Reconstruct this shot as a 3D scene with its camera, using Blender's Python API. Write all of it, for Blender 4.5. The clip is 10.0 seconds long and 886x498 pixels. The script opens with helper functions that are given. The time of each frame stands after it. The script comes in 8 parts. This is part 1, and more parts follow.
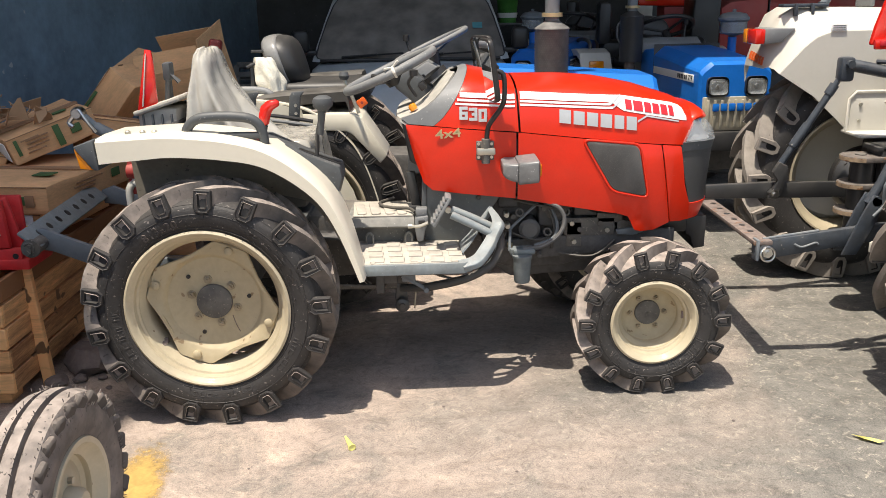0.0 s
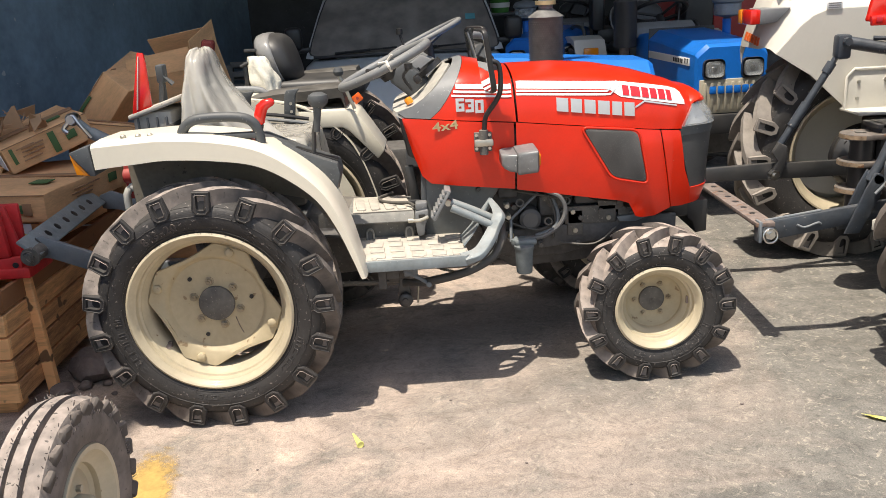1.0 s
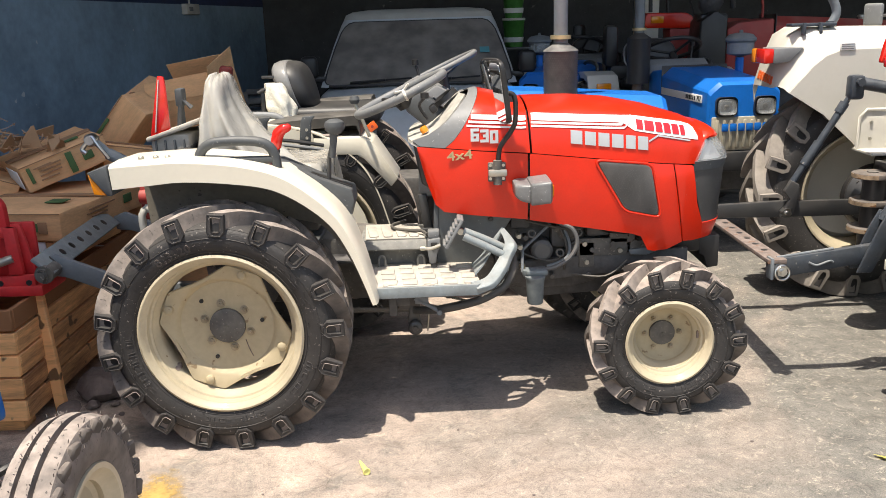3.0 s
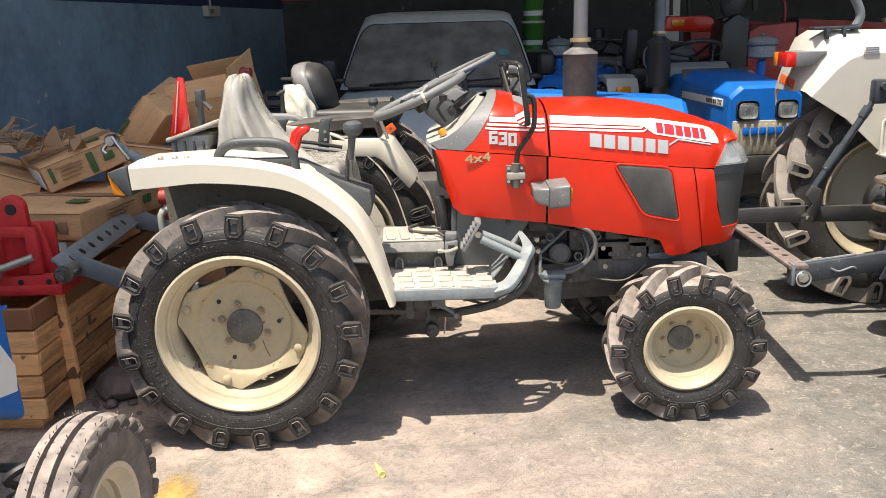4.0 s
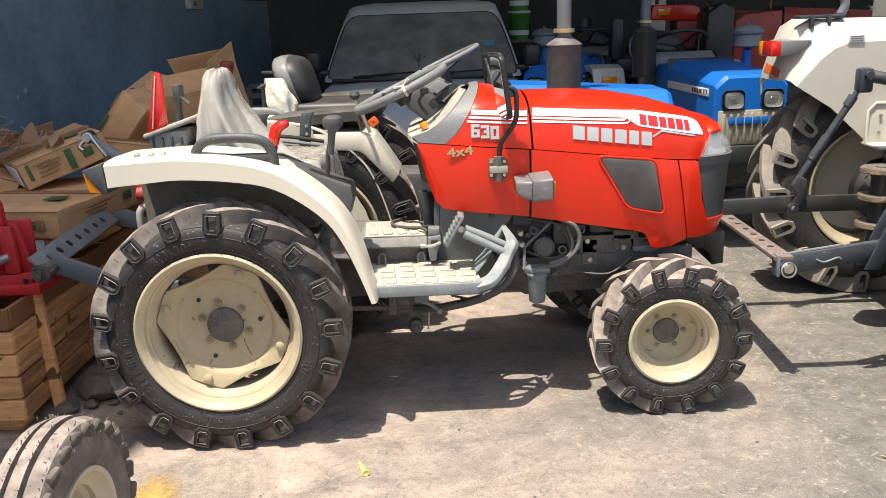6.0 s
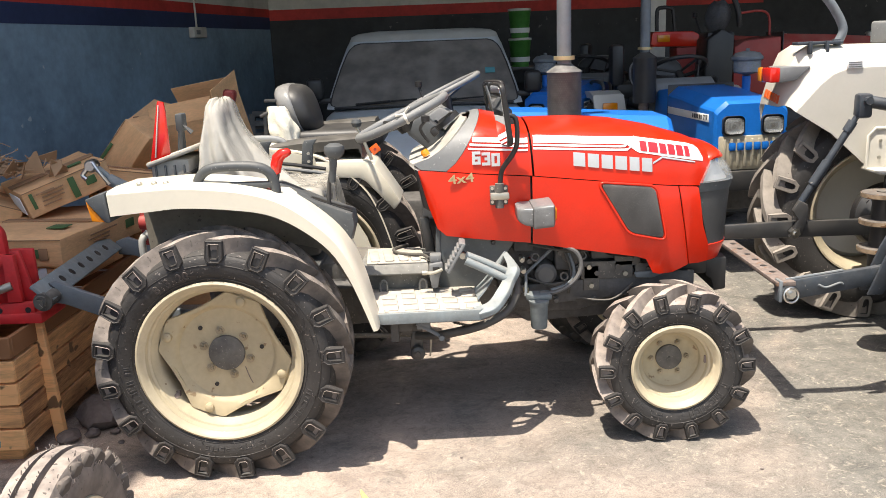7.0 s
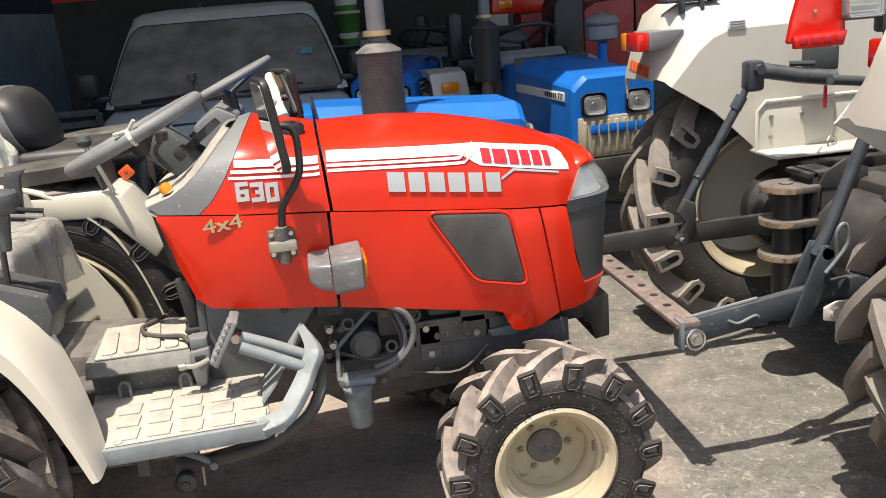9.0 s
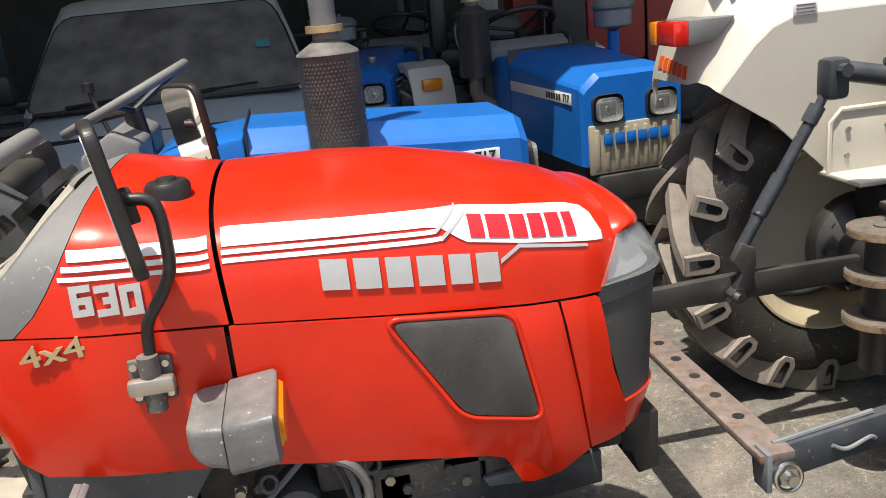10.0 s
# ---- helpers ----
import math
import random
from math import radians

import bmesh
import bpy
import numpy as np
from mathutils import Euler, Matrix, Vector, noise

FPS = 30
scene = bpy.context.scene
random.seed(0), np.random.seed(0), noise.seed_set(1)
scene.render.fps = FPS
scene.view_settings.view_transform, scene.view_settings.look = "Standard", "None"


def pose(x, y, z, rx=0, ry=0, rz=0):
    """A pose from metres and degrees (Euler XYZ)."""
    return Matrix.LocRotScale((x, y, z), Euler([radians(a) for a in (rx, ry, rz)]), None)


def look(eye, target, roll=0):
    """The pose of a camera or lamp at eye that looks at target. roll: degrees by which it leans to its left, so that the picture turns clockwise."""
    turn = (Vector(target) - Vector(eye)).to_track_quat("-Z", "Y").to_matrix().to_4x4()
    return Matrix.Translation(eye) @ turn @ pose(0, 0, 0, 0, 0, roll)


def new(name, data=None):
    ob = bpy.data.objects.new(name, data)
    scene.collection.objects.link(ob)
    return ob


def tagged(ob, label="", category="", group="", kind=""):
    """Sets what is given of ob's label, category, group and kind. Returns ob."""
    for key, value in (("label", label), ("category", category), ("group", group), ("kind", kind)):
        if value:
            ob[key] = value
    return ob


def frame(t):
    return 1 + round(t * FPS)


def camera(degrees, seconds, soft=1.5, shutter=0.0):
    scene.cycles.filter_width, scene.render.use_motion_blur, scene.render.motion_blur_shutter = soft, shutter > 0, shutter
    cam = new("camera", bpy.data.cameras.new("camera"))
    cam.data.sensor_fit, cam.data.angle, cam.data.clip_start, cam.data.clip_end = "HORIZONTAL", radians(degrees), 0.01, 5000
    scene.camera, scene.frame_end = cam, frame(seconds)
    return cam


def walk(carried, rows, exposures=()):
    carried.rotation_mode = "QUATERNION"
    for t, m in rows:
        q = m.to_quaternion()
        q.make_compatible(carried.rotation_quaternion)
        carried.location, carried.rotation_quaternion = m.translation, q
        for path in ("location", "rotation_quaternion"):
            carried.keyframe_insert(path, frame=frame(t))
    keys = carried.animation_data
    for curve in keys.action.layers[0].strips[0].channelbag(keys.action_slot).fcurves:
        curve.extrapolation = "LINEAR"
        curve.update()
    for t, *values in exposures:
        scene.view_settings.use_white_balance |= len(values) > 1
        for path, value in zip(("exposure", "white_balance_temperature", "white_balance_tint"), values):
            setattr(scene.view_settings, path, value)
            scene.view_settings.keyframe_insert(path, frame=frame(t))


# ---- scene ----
cam = camera(56.2, 10.0, soft=0.5)
PATH = [
    (0, (0.011, -0.034, 1.464), (0.023, 1.879, 0.881), -1.0),
    (0.5, (0.028, -0.02, 1.465), (0.045, 1.893, 0.881), -2.1),
    (1, (0.008, -0.019, 1.461), (0.018, 1.889, 0.862), -3.1),
    (1.5, (-0.007, -0.015, 1.462), (-0.024, 1.901, 0.888), -3.4),
    (2, (-0.008, -0.018, 1.453), (-0.016, 1.899, 0.882), -3.2),
    (2.5, (-0.009, -0.03, 1.452), (0.002, 1.896, 0.911), -2.1),
    (4, (-0.009, -0.021, 1.45), (-0.055, 1.91, 0.932), -1.6),
    (4.5, (-0.004, -0.013, 1.446), (-0.072, 1.904, 0.882), -1.9),
    (5, (0.022, -0.014, 1.45), (-0.052, 1.902, 0.882), -2.1),
    (5.5, (0.02, 0.016, 1.452), (-0.004, 1.934, 0.886), -1.9),
    (7, (0.025, 0.014, 1.463), (-0.004, 1.955, 0.981), -2.3),
    (7.5, (0.117, 0.11, 1.459), (0.137, 2.047, 0.962), -2.9),
    (8, (0.167, 0.303, 1.438), (0.267, 2.214, 0.858), -2.7),
    (8.5, (0.144, 0.674, 1.461), (0.321, 2.571, 0.853), -4.1),
    (9, (0.287, 1.002, 1.439), (0.574, 2.902, 0.882), -4.8),
    (9.5, (0.394, 1.399, 1.438), (0.693, 3.304, 0.907), -4.3),
    (10, (0.467, 1.788, 1.445), (0.769, 3.672, 0.845), -5.7),
]
EXPOSURE = [(0, 0.38), (1, 0.38), (2, 0.52), (2.5, 0.54), (4, 0.55), (5, 0.42), (5.5, 0.40), (7, 0.74), (7.5, 0.66), (8, 0.36), (8.5, 0.28), (9, 0.40), (9.5, 0.42), (10, 0.26)]
walk(cam, [(t, look(eye, target, roll)) for t, eye, target, roll in PATH], exposures=[(t, e + 0.02, 6950, 10) for t, e in EXPOSURE])

# ---- light ----
SUN_DIR = Vector((0.20, 0.24, -1.0)).normalized()   # the way the sunlight travels
sun = new("sun", bpy.data.lights.new("sun", "SUN"))
sun.data.energy, sun.data.angle, sun.data.color = 4.9, radians(0.6), (1.0, 0.95, 0.87)
sun.rotation_euler = SUN_DIR.to_track_quat("-Z", "Y").to_euler()
world = bpy.data.worlds.new("world")
scene.world = world
world.use_nodes = True
sky = world.node_tree.nodes.new("ShaderNodeTexSky")
sky.sky_type, sky.sun_disc = "NISHITA", False
sky.sun_elevation = math.asin(-SUN_DIR.z)
sky.sun_rotation = math.atan2(-SUN_DIR.x, -SUN_DIR.y)
sky.air_density, sky.dust_density = 1.2, 2.5
world.node_tree.nodes["Background"].inputs["Strength"].default_value = 0.15
world.node_tree.links.new(sky.outputs[0], world.node_tree.nodes["Background"].inputs["Color"])


# ---- materials ----
def mat(name, col, rough=0.5, metal=0.0, var=0.15, scale=6.0, fine=60.0, bump=0.08, dust=0.0, dust_col=(0.42, 0.37, 0.30),
        coat=0.0, rand=0.0, spec=0.5, stretch=None, bump_d=0.004, speck=None):
    """A painted, rubber, metal or wooden surface: two scales of variation, fine relief, and a film of dust."""
    m = bpy.data.materials.new(name)
    m.use_nodes = True
    nt, b = m.node_tree, m.node_tree.nodes["Principled BSDF"]
    N, K = nt.nodes.new, nt.links.new
    tc = N("ShaderNodeTexCoord")
    src = tc.outputs["Object"]
    if stretch:
        mp = N("ShaderNodeMapping")
        mp.inputs["Scale"].default_value = stretch
        K(src, mp.inputs["Vector"])
        src = mp.outputs["Vector"]
    big, small = N("ShaderNodeTexNoise"), N("ShaderNodeTexNoise")
    for n, s, d in ((big, scale, 4), (small, fine, 3)):
        n.inputs["Scale"].default_value, n.inputs["Detail"].default_value, n.inputs["Roughness"].default_value = s, d, 0.6
        K(src, n.inputs["Vector"])
    add = N("ShaderNodeMath")
    add.operation = "MULTIPLY_ADD"
    K(small.outputs["Fac"], add.inputs[0])
    add.inputs[1].default_value = 0.4
    K(big.outputs["Fac"], add.inputs[2])
    fac = add.outputs[0]
    if rand:
        oi, ad = N("ShaderNodeObjectInfo"), N("ShaderNodeMath")
        ad.operation = "MULTIPLY_ADD"
        ad.inputs[1].default_value = rand
        K(oi.outputs["Random"], ad.inputs[0])
        K(fac, ad.inputs[2])
        sb = N("ShaderNodeMath")
        sb.operation = "SUBTRACT"
        K(ad.outputs[0], sb.inputs[0])
        sb.inputs[1].default_value = rand / 2
        fac = sb.outputs[0]
    ramp = N("ShaderNodeValToRGB")
    lo, hi = [c * (1 - var) for c in col], [min(1, c * (1 + var)) for c in col]
    ramp.color_ramp.elements[0].position, ramp.color_ramp.elements[0].color = 0.45, (*lo, 1)
    ramp.color_ramp.elements[1].position, ramp.color_ramp.elements[1].color = 0.95, (*hi, 1)
    K(fac, ramp.inputs["Fac"])
    colour = ramp.outputs["Color"]
    b.inputs["Roughness"].default_value = rough
    if dust:
        dn = N("ShaderNodeTexNoise")
        dn.inputs["Scale"].default_value, dn.inputs["Detail"].default_value = scale * 1.7, 6
        K(src, dn.inputs["Vector"])
        dr = N("ShaderNodeMapRange")
        dr.inputs["From Min"].default_value, dr.inputs["From Max"].default_value = 0.35, 0.75
        dr.inputs["To Min"].default_value, dr.inputs["To Max"].default_value = dust * 0.35, dust
        K(dn.outputs["Fac"], dr.inputs["Value"])
        geo, sep, up = N("ShaderNodeNewGeometry"), N("ShaderNodeSeparateXYZ"), N("ShaderNodeMapRange")
        K(geo.outputs["Normal"], sep.inputs[0])
        K(sep.outputs["Z"], up.inputs["Value"])
        up.inputs["From Min"].default_value, up.inputs["From Max"].default_value = -0.2, 0.9
        up.inputs["To Min"].default_value, up.inputs["To Max"].default_value = 0.32, 1.0
        mu = N("ShaderNodeMath")
        mu.operation = "MULTIPLY"
        K(dr.outputs[0], mu.inputs[0])
        K(up.outputs[0], mu.inputs[1])
        mx = N("ShaderNodeMix")
        mx.data_type = "RGBA"
        K(mu.outputs[0], mx.inputs["Factor"])
        K(colour, mx.inputs["A"])
        mx.inputs["B"].default_value = (*dust_col, 1)
        colour = mx.outputs["Result"]
        rr = N("ShaderNodeMapRange")
        K(mu.outputs[0], rr.inputs["Value"])
        rr.inputs["To Min"].default_value, rr.inputs["To Max"].default_value = rough, min(1.0, rough + 0.5)
        K(rr.outputs[0], b.inputs["Roughness"])
    if speck:
        # small chips or dirt spots: scale, share, colour
        sp, sr, sx = N("ShaderNodeTexNoise"), N("ShaderNodeMapRange"), N("ShaderNodeMix")
        sp.inputs["Scale"].default_value, sp.inputs["Detail"].default_value = speck[0], 2.5
        K(tc.outputs["Object"], sp.inputs["Vector"])
        K(sp.outputs["Fac"], sr.inputs["Value"])
        sr.inputs["From Min"].default_value, sr.inputs["From Max"].default_value = speck[1], speck[1] + 0.03
        sx.data_type = "RGBA"
        K(sr.outputs[0], sx.inputs["Factor"])
        K(colour, sx.inputs["A"])
        sx.inputs["B"].default_value = (*speck[2], 1)
        colour = sx.outputs["Result"]
    K(colour, b.inputs["Base Color"])
    b.inputs["Metallic"].default_value = metal
    b.inputs["Coat Weight"].default_value, b.inputs["Coat Roughness"].default_value = coat, 0.12
    b.inputs["Specular IOR Level"].default_value = spec
    if bump:
        bp = N("ShaderNodeBump")
        bp.inputs["Strength"].default_value, bp.inputs["Distance"].default_value = bump, bump_d
        K(small.outputs["Fac"], bp.inputs["Height"])
        K(bp.outputs[0], b.inputs["Normal"])
    return m


def concrete_mat():
    """Worn floor concrete: pale trowelled skin, grey scoured patches, pits, and stains."""
    m = bpy.data.materials.new("yard_concrete")
    m.use_nodes = True
    nt, b = m.node_tree, m.node_tree.nodes["Principled BSDF"]
    N, K = nt.nodes.new, nt.links.new
    geo = N("ShaderNodeNewGeometry")

    def noise_tex(s, d, r=0.6, dist=0.0):
        n = N("ShaderNodeTexNoise")
        n.inputs["Scale"].default_value, n.inputs["Detail"].default_value = s, d
        n.inputs["Roughness"].default_value, n.inputs["Distortion"].default_value = r, dist
        K(geo.outputs["Position"], n.inputs["Vector"])
        return n.outputs["Fac"]

    def ramp(f, *stops):
        r = N("ShaderNodeValToRGB")
        while len(r.color_ramp.elements) < len(stops):
            r.color_ramp.elements.new(0.5)
        for e, (p, c) in zip(r.color_ramp.elements, stops):
            e.position, e.color = p, (*c, 1)
        K(f, r.inputs["Fac"])
        return r.outputs["Color"]

    def mix(f, a, c, mode="MIX"):
        x = N("ShaderNodeMix")
        x.data_type, x.blend_type = "RGBA", mode
        if isinstance(f, float):
            x.inputs["Factor"].default_value = f
        else:
            K(f, x.inputs["Factor"])
        K(a, x.inputs["A"])
        K(c, x.inputs["B"])
        return x.outputs["Result"]

    base = ramp(noise_tex(1.1, 5, 0.6, 0.5), (0.32, (0.250, 0.212, 0.188)), (0.5, (0.375, 0.303, 0.258)), (0.66, (0.485, 0.388, 0.328)))
    patch = ramp(noise_tex(2.6, 8, 0.7, 1.2), (0.46, (0, 0, 0)), (0.66, (0.8, 0.8, 0.8)))
    # the eastern half is scoured down to the grey aggregate
    sx, east, both = N("ShaderNodeSeparateXYZ"), N("ShaderNodeMapRange"), N("ShaderNodeMath")
    K(geo.outputs["Position"], sx.inputs[0])
    ad = N("ShaderNodeMath")
    ad.operation = "MULTIPLY_ADD"
    K(noise_tex(0.45, 7, 0.62, 0.8), ad.inputs[0])
    ad.inputs[1].default_value = 6.0
    K(sx.outputs["X"], ad.inputs[2])
    K(ad.outputs[0], east.inputs["Value"])
    east.inputs["From Min"].default_value, east.inputs["From Max"].default_value = 2.9, 4.2
    both.operation = "MAXIMUM"
    K(patch, both.inputs[0])
    K(east.outputs[0], both.inputs[1])
    patch = both.outputs[0]
    grey = ramp(noise_tex(9, 6), (0.3, (0.125, 0.120, 0.110)), (0.7, (0.210, 0.198, 0.178)))
    chips = ramp(noise_tex(15, 9, 0.75, 2.4), (0.55, (1, 1, 1)), (0.62, (2.15, 2.05, 1.90)))
    grey = mix(0.85, grey, chips, "MULTIPLY")
    col = mix(patch, base, grey)
    speck = ramp(noise_tex(42, 5, 0.75), (0.34, (0.70, 0.70, 0.70)), (0.44, (1, 1, 1)), (0.62, (1, 1, 1)), (0.70, (1.22, 1.20, 1.17)))
    col = mix(0.8, col, speck, "MULTIPLY")
    grit = ramp(noise_tex(190, 3, 0.8), (0.36, (0.70, 0.70, 0.70)), (0.5, (1, 1, 1)), (0.64, (1.24, 1.23, 1.20)))
    col = mix(0.9, col, grit, "MULTIPLY")
    strokes = ramp(noise_tex(12, 11, 0.8, 3.2), (0.43, (0.76, 0.76, 0.76)), (0.48, (1, 1, 1)), (0.58, (1.02, 1.02, 1.01)), (0.62, (1.42, 1.37, 1.29)))
    col = mix(0.95, col, strokes, "MULTIPLY")
    stain = ramp(noise_tex(4.5, 7, 0.7, 2.0), (0.62, (1, 1, 1)), (0.74, (0.62, 0.61, 0.60)))
    col = mix(0.8, col, stain, "MULTIPLY")
    # pale trowel streaks and scuffs, drawn out along the yard
    mp = N("ShaderNodeMapping")
    mp.inputs["Scale"].default_value, mp.inputs["Rotation"].default_value = (1.0, 1.9, 1.0), (0, 0, 0.5)
    K(geo.outputs["Position"], mp.inputs["Vector"])
    sn = N("ShaderNodeTexNoise")
    sn.inputs["Scale"].default_value, sn.inputs["Detail"].default_value, sn.inputs["Distortion"].default_value = 2.2, 12, 2.6
    K(mp.outputs[0], sn.inputs["Vector"])
    scuff = ramp(sn.outputs["Fac"], (0.34, (0.78, 0.77, 0.76)), (0.5, (1, 1, 1)), (0.60, (1.03, 1.02, 1.01)), (0.70, (1.28, 1.24, 1.19)))
    col = mix(0.7, col, scuff, "MULTIPLY")
    K(col, b.inputs["Base Color"])
    b.inputs["Roughness"].default_value = 0.88
    bp = N("ShaderNodeBump")
    bp.inputs["Strength"].default_value, bp.inputs["Distance"].default_value = 0.35, 0.006
    K(noise_tex(38, 8, 0.7), bp.inputs["Height"])
    K(bp.outputs[0], b.inputs["Normal"])
    return m


def glass_mat(name, col, rough, alpha, trans=0.0, wrinkle=0.0):
    m = mat(name, col, rough, var=0.1, fine=11, bump=wrinkle, bump_d=0.02)
    b = m.node_tree.nodes["Principled BSDF"]
    b.inputs["Alpha"].default_value = alpha
    b.inputs["Transmission Weight"].default_value = trans
    return m


def worn_patch_mat(name, col, spread):
    """Floor paint worn away towards its ragged rim, so that the concrete shows through."""
    m = mat(name, col, 0.88, var=0.25, scale=18, bump=0.2)
    b, N, K = m.node_tree.nodes["Principled BSDF"], m.node_tree.nodes.new, m.node_tree.links.new
    tc, mp, gr, ns = N("ShaderNodeTexCoord"), N("ShaderNodeMapping"), N("ShaderNodeTexGradient"), N("ShaderNodeTexNoise")
    mp.inputs["Scale"].default_value = spread
    gr.gradient_type = "SPHERICAL"
    ns.inputs["Scale"].default_value, ns.inputs["Detail"].default_value, ns.inputs["Roughness"].default_value = 22, 8, 0.75
    K(tc.outputs["Object"], mp.inputs["Vector"])
    K(mp.outputs[0], gr.inputs["Vector"])
    K(tc.outputs["Object"], ns.inputs["Vector"])
    ad, mr = N("ShaderNodeMath"), N("ShaderNodeMapRange")
    ad.operation = "MULTIPLY_ADD"
    ad.inputs[1].default_value = 1.3
    K(ns.outputs["Fac"], ad.inputs[0])
    K(gr.outputs["Fac"], ad.inputs[2])
    K(ad.outputs[0], mr.inputs["Value"])
    mr.inputs["From Min"].default_value, mr.inputs["From Max"].default_value = 0.80, 1.25
    mr.inputs["To Max"].default_value = 0.9
    K(mr.outputs[0], b.inputs["Alpha"])
    return m


CONCRETE = concrete_mat()
RED = mat("red_paint", (0.68, 0.020, 0.003), 0.28, var=0.10, bump=0.02, dust=0.04, spec=0.35, coat=0.30, fine=160, speck=(90, 0.765, (0.62, 0.20, 0.15)))
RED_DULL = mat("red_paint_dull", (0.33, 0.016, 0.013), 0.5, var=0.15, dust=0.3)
FENDER = mat("pale_cream_paint", (0.74, 0.69, 0.57), 0.40, var=0.04, bump=0.02, dust=0.10, coat=0.25)
CREAM = mat("cream_paint", (0.52, 0.45, 0.315), 0.42, var=0.15, scale=9, bump=0.03, dust=0.60, dust_col=(0.33, 0.275, 0.205), coat=0.2, speck=(38, 0.735, (0.24, 0.17, 0.10)))
LAMP_GREY = mat("film_wrapped_grey_plastic", (0.115, 0.12, 0.125), 0.32, var=0.3, scale=16, fine=70, dust=0.35, dust_col=(0.45, 0.44, 0.42), bump=0.35, speck=(100, 0.68, (0.42, 0.42, 0.41)))
# the rims' cream, darkened for both its dust and the shade inside the wheels
DISC = mat("dusty_shaded_cream_paint", (0.46, 0.385, 0.25), 0.5, var=0.14, scale=7, bump=0.04, dust=0.55, dust_col=(0.31, 0.25, 0.17), speck=(24, 0.675, (0.25, 0.18, 0.105)))
NUT = mat("dusty_plated_steel", (0.36, 0.30, 0.21), 0.5, metal=0.5, var=0.3, dust=0.3, bump=0.1)
IVORY = mat("ivory_paint", (0.60, 0.58, 0.52), 0.38, var=0.04, bump=0.02, dust=0.14, coat=0.2)
BLUE = mat("blue_paint", (0.003, 0.15, 0.56), 0.38, var=0.12, bump=0.02, dust=0.03, coat=0.2, spec=0.35)
RUBBER = mat("tyre_rubber", (0.030, 0.028, 0.027), 0.75, var=0.3, scale=9, fine=90, bump=0.15, dust=0.95, dust_col=(0.27, 0.225, 0.195))
RUBBER_DARK = mat("tyre_sidewall_rubber", (0.024, 0.023, 0.023), 0.6, var=0.35, scale=9, fine=120, bump=0.45, dust=0.15, speck=(85, 0.665, (0.17, 0.15, 0.135)), dust_col=(0.20, 0.17, 0.15))
LUG_RUBBER = mat("lug_rubber", (0.066, 0.060, 0.056), 0.8, var=0.25, scale=14, fine=90, bump=0.35, dust=1.0, dust_col=(0.46, 0.385, 0.335), speck=(75, 0.655, (0.11, 0.095, 0.085)))
PALE_LUG = mat("pale_dusty_rubber", (0.17, 0.152, 0.135), 0.85, var=0.25, scale=10, fine=80, bump=0.25, dust=0.8, dust_col=(0.40, 0.355, 0.31), speck=(45, 0.69, (0.09, 0.08, 0.07)))
PLASTIC = mat("dark_grey_plastic", (0.058, 0.066, 0.074), 0.5, var=0.2, dust=0.14, bump=0.15, speck=(120, 0.69, (0.22, 0.22, 0.21)))
PLASTIC_MID = mat("mid_grey_plastic", (0.16, 0.17, 0.18), 0.5, var=0.15, dust=0.25, bump=0.12, speck=(110, 0.70, (0.34, 0.34, 0.33)))
SHELL = mat("glossy_grey_shell", (0.24, 0.24, 0.24), 0.28, var=0.2, dust=0.2, bump=0.05, coat=0.3)
# cream fender paint with dust, its shade under the fender put into the colour
UNDERSIDE = mat("dusty_shaded_underside", (0.17, 0.15, 0.12), 0.7, var=0.3, scale=7, dust=0.4, dust_col=(0.26, 0.22, 0.165), bump=0.15, speck=(50, 0.68, (0.08, 0.07, 0.06)))
STEP_TOP = mat("dusty_step_plastic", (0.30, 0.285, 0.26), 0.7, var=0.25, scale=13, fine=70, dust=0.95, dust_col=(0.545, 0.49, 0.41), bump=0.25, speck=(48, 0.69, (0.24, 0.215, 0.18)))
PLATFORM = mat("specked_grey_plastic", (0.125, 0.127, 0.122), 0.6, var=0.35, scale=14, dust=0.60, dust_col=(0.36, 0.34, 0.30), bump=0.25, speck=(85, 0.665, (0.34, 0.33, 0.31)))
BULKHEAD = mat("blue_grey_plastic", (0.110, 0.125, 0.132), 0.45, var=0.2, scale=8, dust=0.28, bump=0.1, speck=(120, 0.70, (0.24, 0.24, 0.23)))
BOWL = mat("dusty_blue_grey_casting", (0.115, 0.140, 0.150), 0.5, var=0.3, scale=16, dust=0.30, bump=0.15, dust_col=(0.36, 0.35, 0.33))
FILTER_GREY = mat("dark_grey_canister", (0.062, 0.066, 0.072), 0.45, var=0.2, scale=10, dust=0.25, bump=0.05)
BLACK = mat("black_plastic", (0.014, 0.014, 0.016), 0.40, var=0.2, dust=0.08)
BLACK_METAL = mat("black_painted_steel", (0.022, 0.024, 0.028), 0.4, var=0.25, dust=0.16, coat=0.2)
DUSTY_BLACK = mat("dusty_black_sheet", (0.026, 0.024, 0.022), 0.45, var=0.3, dust=0.45, dust_col=(0.30, 0.28, 0.25), bump=0.05)
STEEL_GREY = mat("grey_painted_steel", (0.13, 0.155, 0.18), 0.45, var=0.2, dust=0.3, scale=10)
STEEL_BLUE = mat("blue_grey_painted_steel", (0.034, 0.046, 0.063), 0.34, var=0.3, dust=0.15, scale=14, fine=90, bump=0.15, speck=(60, 0.70, (0.20, 0.19, 0.18)))
